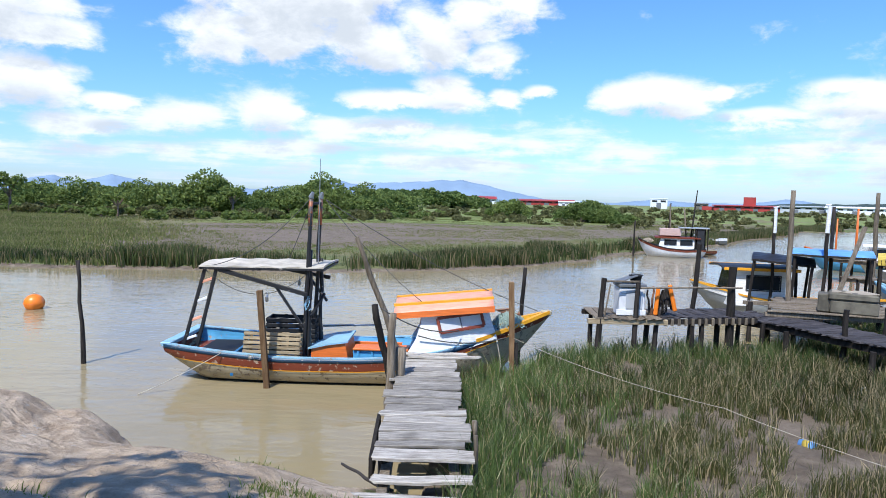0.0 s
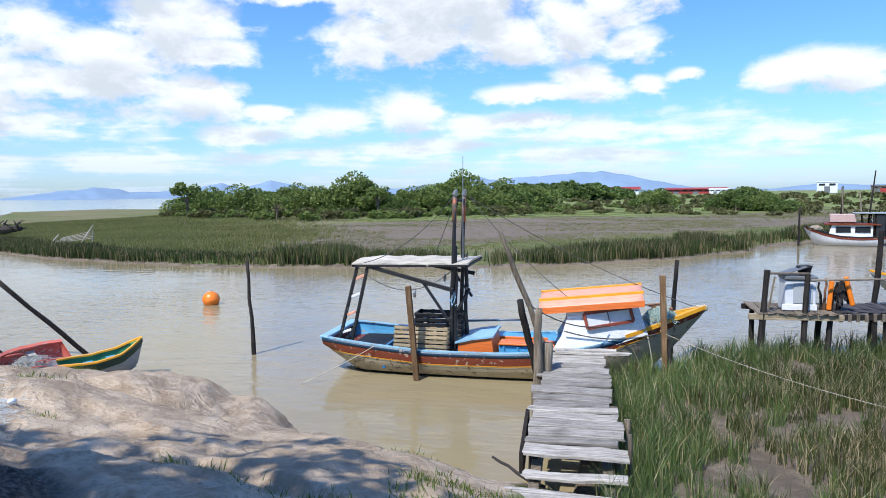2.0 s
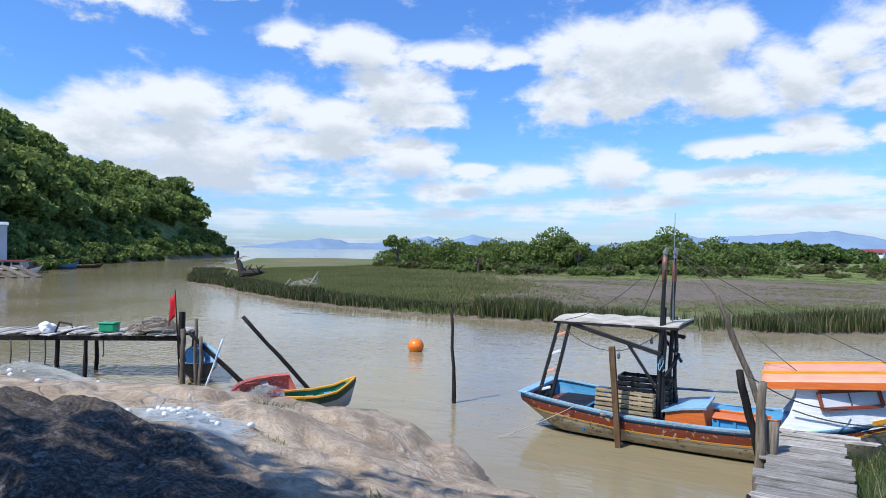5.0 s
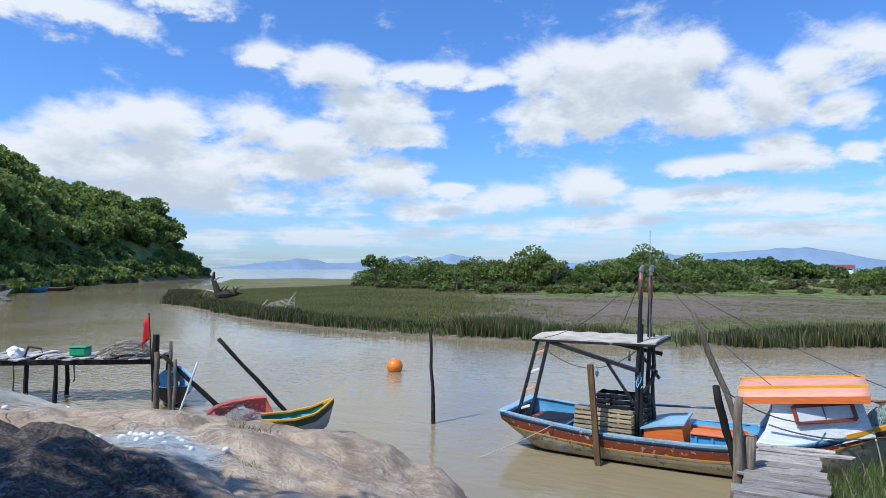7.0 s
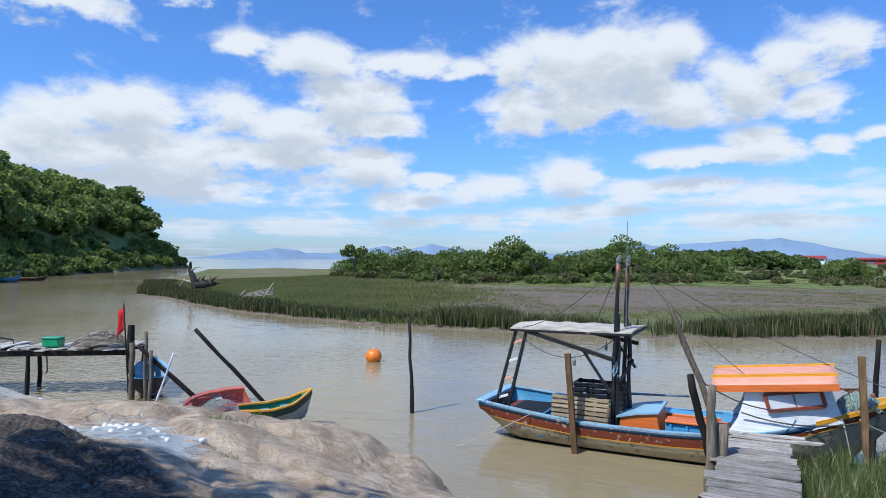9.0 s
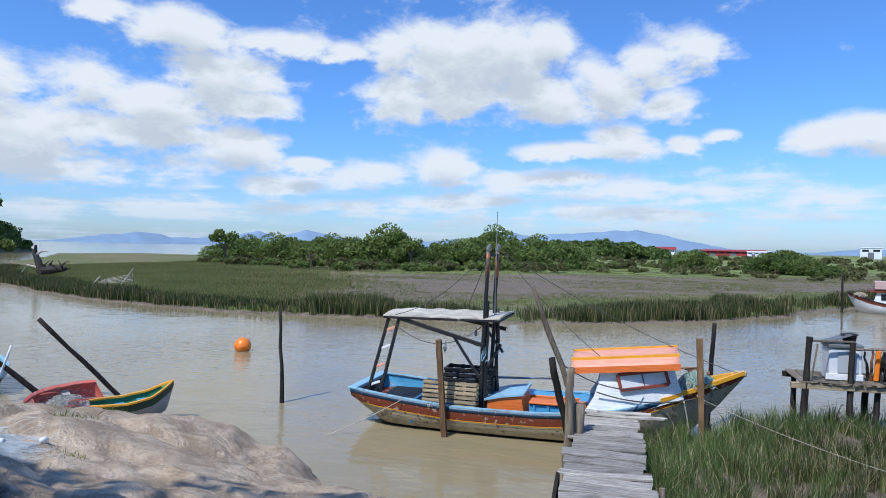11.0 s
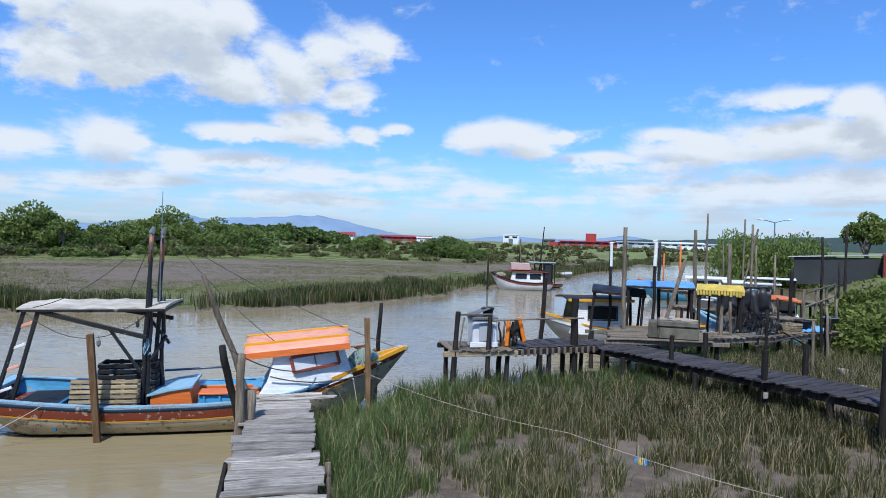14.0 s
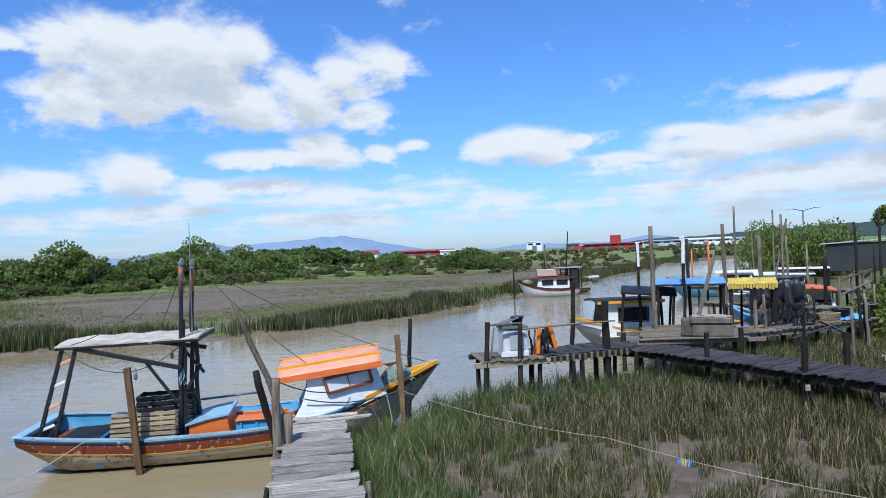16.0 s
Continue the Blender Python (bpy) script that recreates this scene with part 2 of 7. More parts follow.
M_antifoul = paint("black_bottom_paint", (0.03, 0.026, 0.02), (0.12, 0.09, 0.06), 0.62)
M_maroon = paint("maroon_trim_paint", (0.26, 0.06, 0.035), wear=0.63)
M_green = paint("green_boat_paint", (0.03, 0.22, 0.09), wear=0.63)
M_darkgreen = paint("dark_green_paint", (0.012, 0.05, 0.03), wear=0.66)
M_red = paint("faded_red_paint", (0.58, 0.14, 0.10), (0.50, 0.36, 0.30), 0.56)
M_greyblue = paint("grey_boat_paint", (0.30, 0.33, 0.35), wear=0.64)
M_canvas = plain("stained_canvas", (0.50, 0.455, 0.37), 0.9, vary=0.3, scale=3.0)
M_rubber = plain("black_rubber", (0.012, 0.012, 0.013), 0.6)
M_steel = plain("dull_steel", (0.45, 0.46, 0.47), 0.4, 0.9)
M_rust = plain("rusty_iron", (0.20, 0.10, 0.06), 0.85, 0.2)
M_buoy = plain("orange_buoy_plastic", (0.85, 0.22, 0.02), 0.35, vary=0.12)
M_float = plain("white_float_foam", (0.78, 0.78, 0.75), 0.7, vary=0.1)
M_net = plain("pale_net_twine", (0.50, 0.50, 0.45), 0.9, vary=0.3)
M_net_blue = plain("pale_blue_net_twine", (0.56, 0.60, 0.60), 0.8, vary=0.2)
M_net_green = plain("green_net_twine", (0.28, 0.37, 0.33), 0.9, vary=0.3)
M_net_brown = plain("brown_net_twine", (0.34, 0.29, 0.22), 0.9, vary=0.3)
M_greenbox = plain("green_plastic", (0.01, 0.30, 0.13), 0.4, vary=0.12)
M_flag = plain("red_cloth", (0.55, 0.015, 0.02), 0.85, vary=0.2)
M_whiteplastic = plain("white_plastic", (0.66, 0.68, 0.70), 0.45, vary=0.1)
M_greyplastic = plain("grey_plastic", (0.14, 0.15, 0.16), 0.5, vary=0.15)
M_concrete = plain("stained_concrete", (0.125, 0.115, 0.088), 0.9, vary=0.45, scale=4.0, bump=0.006)
M_tarp_blue = plain("blue_tarpaulin", (0.15, 0.36, 0.70), 0.45, vary=0.25, scale=3.0)
M_tarp_yellow = plain("yellow_tarpaulin", (0.56, 0.41, 0.07), 0.7, vary=0.35, scale=4.0)
M_tarp_black = plain("black_tarpaulin", (0.018, 0.018, 0.02), 0.5, vary=0.3)
M_glass_dark = plain("dark_window_glass", (0.02, 0.025, 0.03), 0.08, vary=0.1, bump=0.0)
M_window_white = plain("white_curtained_pane", (0.62, 0.64, 0.64), 0.25, vary=0.08, bump=0.0)
M_redwall = plain("red_cladding", (0.34, 0.035, 0.028), 0.6, vary=0.15, scale=0.2)
M_greywall = plain("grey_cladding", (0.42, 0.45, 0.48), 0.6, vary=0.12, scale=0.2)
M_whitewall = plain("white_wall", (0.68, 0.70, 0.72), 0.7, vary=0.1, scale=0.5)
M_darkwall = plain("dark_fence_wall", (0.025, 0.028, 0.03), 0.8, vary=0.3, scale=0.6)
M_brickred = plain("oxide_red_steel", (0.22, 0.045, 0.03), 0.65, vary=0.25, scale=1.0)
M_rooftile = plain("terracotta_roof", (0.42, 0.15, 0.07), 0.85, vary=0.35, scale=2.0)
M_roofmetal = plain("zinc_roof", (0.50, 0.52, 0.54), 0.45, 0.3, vary=0.2, scale=1.0)
M_bark = plain("tree_bark", (0.16, 0.12, 0.09), 0.95, vary=0.4, scale=8.0, bump=0.01)
M_dead = plain("dark_drift_wood", (0.035, 0.03, 0.027), 0.9, vary=0.4)
M_bleached = plain("bleached_wood", (0.42, 0.38, 0.32), 0.9, vary=0.3)
M_stone = plain("pale_rubble", (0.42, 0.38, 0.33), 0.95, vary=0.35, scale=3.0, bump=0.01)

M_leaf = foliage("marsh_tree_leaves", (0.085, 0.125, 0.035), (0.30, 0.38, 0.11), through_light=0.40)
M_leaf_hill = foliage("hill_forest_leaves", (0.07, 0.115, 0.03), (0.40, 0.48, 0.14), through_light=0.45)
M_leaf_dark = foliage("dark_leaves", (0.045, 0.08, 0.022), (0.19, 0.26, 0.075))
M_leaf_scrub = foliage("dry_scrub_leaves", (0.08, 0.085, 0.035), (0.22, 0.22, 0.09))
M_leaf_lush = foliage("lush_shrub_leaves", (0.06, 0.085, 0.02), (0.30, 0.36, 0.09))
M_blade = foliage("marsh_grass_blades", (0.026, 0.052, 0.014), (0.20, 0.285, 0.088), (0.46, 0.39, 0.21), 0.13, gloss=0.02)
M_blade_dry = foliage("dry_marsh_grass_blades", (0.024, 0.032, 0.011), (0.155, 0.17, 0.06), (0.44, 0.36, 0.21), 0.26, gloss=0.012)
M_blade_far = foliage("far_marsh_grass_blades", (0.025, 0.043, 0.014), (0.125, 0.160, 0.055), (0.25, 0.205, 0.11), 0.28)
M_blade_pale = foliage("olive_marsh_grass_blades", (0.11, 0.135, 0.04), (0.26, 0.29, 0.095), (0.32, 0.27, 0.14), 0.25)
M_blade_bank = foliage("bank_grass_blades", (0.07, 0.11, 0.02), (0.22, 0.29, 0.06), (0.36, 0.30, 0.15), 0.2)


def ground_material():
    """Rock, mud, turf, marsh soil, and dark granite with painted tree shade, mixed by what the sheet carries at each
    place.
    """
    m = bpy.data.materials.new("ground")
    m.use_nodes = True
    n = Nodes(m.node_tree)
    vec = n.add("ShaderNodeTexCoord").outputs["Object"]

    def zone(name):
        a = n.add("ShaderNodeAttribute", attribute_name=name).outputs["Fac"]
        return n.smooth(n.math("ADD", a, n.math("MULTIPLY", n.math("SUBTRACT", n.noise(vec, 1.3, 6.0, 0.65), 0.5), 0.7)), 0.35, 0.65)
    fine, mid, broad = n.noise(vec, 22.0, 6.0, 0.7), n.noise(vec, 2.6, 6.0, 0.65, 0.4), n.noise(vec, 0.45, 4.0)
    huge = n.noise(vec, 0.05, 4.0, 0.6)
    rock = n.mix(n.smooth(mid, 0.35, 0.68), (0.37, 0.275, 0.185), (0.66, 0.53, 0.385))
    rock = n.mix(n.math("MULTIPLY", n.smooth(fine, 0.50, 0.72), 0.6), rock, (0.16, 0.13, 0.10))
    rock = n.mix(n.math("MULTIPLY", n.smooth(broad, 0.48, 0.66), 0.5), rock, (0.46, 0.34, 0.22))
    vor = n.add("ShaderNodeTexVoronoi", {"Vector": n.add("ShaderNodeVectorMath", {0: vec, 1: n.add("ShaderNodeTexNoise", {"Vector": vec, "Scale": 1.5}).outputs[1]}, operation="ADD").outputs[0], "Scale": 0.9},
                feature="DISTANCE_TO_EDGE").outputs[0]
    crack = n.math("MULTIPLY", n.smooth(vor, 0.03, 0.0), n.smooth(n.noise(vec, 0.8, 2.0), 0.50, 0.62))
    rock = n.mix(n.math("MULTIPLY", crack, 0.18), rock, (0.06, 0.05, 0.04))
    lichen = n.smooth(n.noise(vec, 7.0, 5.0, 0.7), 0.60, 0.66)
    rock = n.mix(n.math("MULTIPLY", lichen, 0.5), rock, (0.46, 0.44, 0.40))
    mud = n.mix(n.smooth(mid, 0.35, 0.7), (0.125, 0.098, 0.070), (0.245, 0.200, 0.150))
    mud = n.mix(n.math("MULTIPLY", n.smooth(huge, 0.40, 0.62), 0.6), mud, (0.20, 0.160, 0.124))
    mud = n.mix(n.math("MULTIPLY", n.smooth(fine, 0.5, 0.7), 0.4), mud, (0.075, 0.058, 0.042))
    turf = n.mix(n.smooth(mid, 0.35, 0.65), (0.075, 0.095, 0.028), (0.17, 0.20, 0.07))
    turf = n.mix(n.smooth(huge, 0.42, 0.60), turf, (0.19, 0.165, 0.085))
    turf = n.mix(n.math("MULTIPLY", n.smooth(broad, 0.55, 0.7), 0.5), turf, (0.09, 0.075, 0.04))
    meadow = n.mix(n.smooth(broad, 0.35, 0.65), (0.13, 0.165, 0.048), (0.22, 0.265, 0.085))
    col = n.mix(zone("is_mud"), turf, mud)
    col = n.mix(zone("is_meadow"), col, meadow)
    col = n.mix(zone("is_rock"), col, rock)
    # dark lichened granite of the boulder; also deepens the tree's shade on the rock
    granite_shade = n.mix(n.smooth(fine, 0.40, 0.70), (0.045, 0.038, 0.032), (0.20, 0.172, 0.145))
    granite_shade = n.mix(n.math("MULTIPLY", lichen, 0.55), granite_shade, (0.34, 0.34, 0.32))
    granite_shade = n.mix(n.math("MULTIPLY", n.smooth(broad, 0.5, 0.68), 0.5), granite_shade, (0.16, 0.12, 0.085))
    col = n.mix(zone("is_granite_shade"), col, granite_shade)
    h = n.math("ADD", n.math("ADD", n.math("MULTIPLY", fine, 0.48), n.math("MULTIPLY", n.noise(vec, 75.0, 3.0), 0.09)), n.math("SUBTRACT", n.math("MULTIPLY", mid, 1.0), n.math("MULTIPLY", n.math("MULTIPLY", crack, zone("is_rock")), 0.25)))
    bump = n.add("ShaderNodeBump", {"Height": h, "Strength": 1.0, "Distance": 0.09})
    b = n.add("ShaderNodeBsdfPrincipled", {"Base Color": col, "Roughness": 0.9, "Specular IOR Level": 0.25, "Normal": bump.outputs[0]})
    n.add("ShaderNodeOutputMaterial", {0: b.outputs[0]})
    return m


def water_material():
    """Silty estuary water: opaque brown body under a wind-rippled mirror."""
    m = bpy.data.materials.new("silty_water")
    m.use_nodes = True
    n = Nodes(m.node_tree)
    vec = n.add("ShaderNodeTexCoord").outputs["Object"]
    st = n.add("ShaderNodeMapping", {0: vec, 2: (0, 0, 0.35), 3: (1.0, 2.6, 1.0)}).outputs[0]
    small = n.noise(st, 2.6, 3.0, 0.5, 0.6)
    swell = n.noise(st, 0.55, 2.0, 0.5, 0.3)
    gust = n.noise(vec, 0.05, 3.0)
    silt = n.noise(vec, 0.10, 4.0)
    col = n.mix(n.smooth(silt, 0.3, 0.7), (0.258, 0.212, 0.115), (0.308, 0.256, 0.158))
    h = n.math("ADD", n.math("MULTIPLY", small, n.math("ADD", 0.35, n.smooth(gust, 0.40, 0.62))), n.math("MULTIPLY", swell, 1.2))
    bump = n.add("ShaderNodeBump", {"Height": h, "Strength": 1.0, "Distance": 0.020})
    b = n.add("ShaderNodeBsdfPrincipled", {"Base Color": col, "Roughness": 0.06, "IOR": 1.333, "Normal": bump.outputs[0]})
    n.add("ShaderNodeOutputMaterial", {0: b.outputs[0]})
    return m


M_ground, M_water = ground_material(), water_material()

# ---- building helpers ----
def part(name, bm, material, parent=None, label="", smooth=False):
    """Links a bmesh as ONE mesh object, under a thing or a part."""
    me = bpy.data.meshes.new(name)
    bmesh.ops.recalc_face_normals(bm, faces=bm.faces[:])
    bm.to_mesh(me)
    bm.free()
    for p in me.polygons:
        p.use_smooth = smooth
    me.materials.append(material)
    ob = new(name, me)
    if parent is not None:
        ob.parent = parent
    if label:
        ob["label"] = label
    return ob


def thing(name, m, label, category, group=""):
    ob = new(name)
    ob.empty_display_size = 0.2
    ob.matrix_basis = m
    return tagged(ob, label, category, group)


def mesh_arrays(name, verts, faces, material, smooth=False):
    """A mesh from number arrays; faces all have the same number of corners."""
    me = bpy.data.meshes.new(name)
    verts, faces = np.asarray(verts, np.float32), np.asarray(faces, np.int32)
    k = faces.shape[1]
    me.vertices.add(len(verts))
    me.vertices.foreach_set("co", verts.ravel())
    me.loops.add(faces.size)
    me.loops.foreach_set("vertex_index", faces.ravel())
    me.polygons.add(len(faces))
    me.polygons.foreach_set("loop_start", np.arange(0, faces.size, k, dtype=np.int32))
    me.polygons.foreach_set("use_smooth", np.full(len(faces), smooth))
    me.update(calc_edges=True)
    me.materials.append(material)
    return me


def lattice(ix, iy, seed):
    """Repeatable random numbers at whole places."""
    h = (ix.astype(np.int64) * 374761393 + iy.astype(np.int64) * 668265263 + seed * 974634777) & 0xFFFFFFFF
    h = ((h ^ (h >> 13)) * 1274126177) & 0xFFFFFFFF
    return ((h ^ (h >> 16)) & 0xFFFF) / 65535.0


def value_noise(x, y, seed=0):
    ix, iy = np.floor(x), np.floor(y)
    fx, fy = x - ix, y - iy
    fx, fy = fx * fx * (3 - 2 * fx), fy * fy * (3 - 2 * fy)
    a, b = lattice(ix, iy, seed), lattice(ix + 1, iy, seed)
    c, d = lattice(ix, iy + 1, seed), lattice(ix + 1, iy + 1, seed)
    return (a * (1 - fx) + b * fx) * (1 - fy) + (c * (1 - fx) + d * fx) * fy


def fbm(x, y, octaves=4, seed=0):
    s, k, tot = 0.0, 1.0, 0.0
    for o in range(octaves):
        s = s + k * value_noise(x * 2.0 ** o, y * 2.0 ** o, seed + o)
        tot += k
        k *= 0.5
    return s / tot


def step(x, lo, hi):
    t = np.clip((x - lo) / (hi - lo), 0, 1)
    return t * t * (3 - 2 * t)


def signed(x, y, poly):
    """Distance to the outline of poly, positive inside."""
    best = np.full(x.shape, 1e9)
    inside = np.zeros(x.shape, bool)
    n = len(poly)
    for i in range(n):
        (ax, ay), (bx, by) = poly[i], poly[(i + 1) % n]
        dx, dy = bx - ax, by - ay
        t = np.clip(((x - ax) * dx + (y - ay) * dy) / (dx * dx + dy * dy), 0, 1)
        best = np.minimum(best, np.hypot(x - ax - t * dx, y - ay - t * dy))
        cross = ((ay > y) != (by > y)) & (x < (bx - ax) * (y - ay) / (by - ay + 1e-12) + ax)
        inside ^= cross
    return np.where(inside, best, -best)


# ---- the lie of the land ----
BANK = [(-1500, 600), (-600, 260), (-230, 185), (-180, 164), (-168, 143), (-126, 84), (-114, 69), (-98, 54), (-88, 42), (-72, 30),
        (-45, 14), (-22, 8.2), (-15, 8.4), (-12, 9.0), (-10, 9.6), (-8.3, 10.2), (-7.2, 10.35), (-5.7, 10.0), (-4.8, 9.5), (-3.9, 8.6),
        (-2.6, 8.15), (-1.4, 7.8), (-0.75, 7.4), (0.5, 6.75), (2.0, 5.9), (5, 4.8), (9, 4.6), (13, 7), (16, 12), (17.5, 16.5), (21, 20),
        (27, 26), (36, 38), (48, 55), (66, 84), (90, 112), (400, 300), (1500, 700), (4000, -500), (0, -4000), (-4000, -500)]
MARSH = [(-0.2, 6.2), (-0.1, 9.0), (0.25, 12.0), (1.2, 13.2), (2.6, 14.2), (3.6, 14.9), (5.4, 15.0), (7.2, 15.2), (9.5, 17.0), (13, 20), (18, 25),
         (30, 38), (40, 38), (20, 10), (10, 3), (3, 3)]
FAR = [(-54, 42.5), (-47.4, 40.7), (-35.5, 34), (-26, 30.8), (-18.8, 29.2), (-12.7, 29.9), (-5.5, 30.4), (-0.4, 32.4), (3.2, 35),
       (6.6, 38.3), (11.6, 44.7), (22.4, 57.6), (41, 81.7), (52, 98), (66, 106), (95, 115), (1500, 900), (3000, 3000), (-1500, 2100),
       (-300, 430), (-85, 128), (-110, 165), (-150, 175), (-152, 145), (-130, 122), (-95, 83), (-75, 61), (-63, 51)]


def crest(az):
    """Height of the wooded hill's back by azimuth."""
    return np.interp(az, [47.5, 48.8, 50.4, 52.5, 55.8, 59.7, 63, 66, 75, 95], [2, 9, 15, 19, 18, 19, 24, 26, 34, 36])


def land(x, y):
    """Height of the ground and the shares of rock, mud, meadow, and granite with painted shade."""
    x, y = np.asarray(x, float), np.asarray(y, float)
    wob = (fbm(x * 0.7, y * 0.7, 3, 5) - 0.5) * 0.5
    r = np.hypot(x, y)
    b = signed(x, y, BANK) + wob
    m = signed(x, y, MARSH) + wob * 0.8
    f = signed(x, y, FAR) + (fbm(x * 0.25, y * 0.25, 4, 9) - 0.5) * np.clip(r * 0.03, 0.5, 5)
    rough = fbm(x * 0.8, y * 0.8, 5, 2) - 0.5
    ledge = np.abs(fbm(x * 0.5 + 3, y * 0.9, 4, 7) - 0.5)
    zb = np.where(b > 0, 2.05 * (1 - np.exp(-np.maximum(b, 0) / 3.8)) + 0.20 * step(b, 0, 0.4), b * 0.7)
    near = step(30 - r, 0, 10)
    pits = np.abs(fbm(x * 2.6, y * 2.6 + 9, 4, 61) - 0.5) * 0.10
    zb = zb + np.where(b > 0.1, near * (pits - 0.02 + rough * 0.24 - (0.16 - np.minimum(ledge, 0.16)) * 0.9 * step(-x, 0.8, 2.5)), 0)
    # the boulder beside the viewer
    bx, by = (x + 6.35) / 1.25, (y - 3.5) / 1.1
    zb = zb + 0.34 * np.exp(-(bx * bx + by * by) ** 1.6) * (0.8 + rough)
    craggy = step(-x, 2.6, 4.2) * step(4.9 - y, -0.2, 1.0) * near
    zb = zb + craggy * (0.10 - 0.55 * np.minimum(np.abs(fbm(x * 0.9 + 0.5 * y, y * 1.6, 4, 83) - 0.5), 0.25))
    az = np.degrees(np.arctan2(-x, y))
    zb = zb + np.where(x < -60, crest(az) * step(b, 0, np.interp(az, [49, 60], [17, 36])), 0)
    zm = np.where(m > 0, 0.10 + 0.08 * np.minimum(m, 1.0) + rough * 0.10, m * 0.35)
    zf = np.where(f > 0, 0.06 + 0.10 * np.minimum(f, 1.0) + 0.012 * np.clip(f - 20, 0, 60), f * 0.3)
    z = np.maximum(np.maximum(np.maximum(zb, zm), zf), -1.5)
    rock = step(b, -0.6, 0.15) * step(-x, 0.3, 1.3) * step(26 - r, 0, 6)
    mud = np.maximum(step(m, -3, -0.2) * (1 - step(b, 0.2, 0.9)) * step(40 - r, 0, 8), step(0.8 - f, 0, 0.8) * (b < 0) * (m < 0))
    flat = step(f, 1.5, 4.0) * step(x + 0.32 * y, -16, -2) * step(signed(x, y, [(-22, 31), (70, 116), (42, 116), (26, 102), (13, 87), (-5.5, 83), (-18, 73), (-28, 68), (-37, 58), (-34, 47)]), -5, 3)
    mud = np.maximum(mud, flat)
    meadow = 0.75 * step(f, 20, 28) * step(x * 0.6 + 26, 0, 14) * (1 - flat) * (fbm(x * 0.05, y * 0.12, 3, 31) > 0.36)
    meadow = np.maximum(meadow, step(b, 1, 4) * step(x - 24, 0, 6) * 0.8)
    meadow = np.maximum(meadow, (x < -60) * step(b, 1, 4))
    # first term: the granite boulder; second: tree shade painted darker into the rock
    granite_shade = np.exp(-((bx * bx + by * by) / 1.5) ** 2) + 0.72 * step(-x, 2.4, 4.0) * step(4.7 - y, -0.2, 1.0) * (r < 9)
    return z, rock, mud, meadow, np.clip(granite_shade, 0, 1)


def height(x, y):
    return float(land(np.array([x]), np.array([y]))[0][0])


def build_ground():
    radii = np.concatenate([[0.05], np.geomspace(0.8, 16, 290), np.geomspace(16.3, 260, 170), np.geomspace(270, 4900, 36)])
    front = np.radians(np.linspace(-60, 72, 620))
    rest = np.radians(np.linspace(72, 300, 70)[1:-1])
    ang = np.concatenate([front, rest])
    rr, aa = np.meshgrid(radii, ang, indexing="ij")
    x, y = -np.sin(aa) * rr, np.cos(aa) * rr
    z, rock, mud, meadow, granite_shade = land(x, y)
    nr, na = rr.shape
    i, j = np.meshgrid(np.arange(nr - 1), np.arange(na), indexing="ij")
    j2 = (j + 1) % na
    faces = np.stack([i * na + j, (i + 1) * na + j, (i + 1) * na + j2, i * na + j2], -1).reshape(-1, 4)
    me = mesh_arrays("ground", np.stack([x, y, z], -1).reshape(-1, 3), faces, M_ground, True)
    for name, val in (("is_rock", rock), ("is_mud", mud), ("is_meadow", meadow), ("is_granite_shade", granite_shade)):
        me.attributes.new(name, "FLOAT", "POINT").data.foreach_set("value", np.asarray(val, np.float32).ravel())
    tagged(new("ground", me), "rocky river bank, mud flats and green marsh land", "ground", kind="structure")


build_ground()

bm = bmesh.new()
bmesh.ops.create_grid(bm, x_segments=8, y_segments=8, size=4600)
water = part("water", bm, M_water)
tagged(water, "silty brown-grey river water with small wind ripples", "water", kind="structure")


def ridge(name, dist, tops, colour, label, seed, glow=0.0):
    """A far range of hills as a rounded wall of land; tops: azimuth, height in degrees."""
    tops = sorted(tops)
    az = np.linspace(tops[0][0], tops[-1][0], 420)
    el = np.interp(az, [a for a, _ in tops], [e for _, e in tops])
    el = np.maximum(0.02, el + (fbm(az * 0.9, az * 0 + seed, 4, seed) - 0.5) * 0.22 * np.minimum(1, el * 2))
    V, rows = [], 7
    for k in range(rows):
        s = k / (rows - 1)
        d = dist * (1 + 0.10 * s)
        h = (3.5 + d * np.tan(np.radians(el))) * math.sin(s * math.pi / 2) ** 0.8 - 2 * (1 - s)
        jig = d * (1 + 0.02 * (fbm(az * 1.5, az * 0 + k, 3, seed + 3) - 0.5))
        V.append(np.stack([-np.sin(np.radians(az)) * jig, np.cos(np.radians(az)) * jig, h], -1))
    V = np.concatenate(V)
    n = len(az)
    F = [(k * n + i, k * n + i + 1, (k + 1) * n + i + 1, (k + 1) * n + i) for k in range(rows - 1) for i in range(n - 1)]
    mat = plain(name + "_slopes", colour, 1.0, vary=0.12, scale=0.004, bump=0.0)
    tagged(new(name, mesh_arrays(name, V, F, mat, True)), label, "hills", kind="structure")


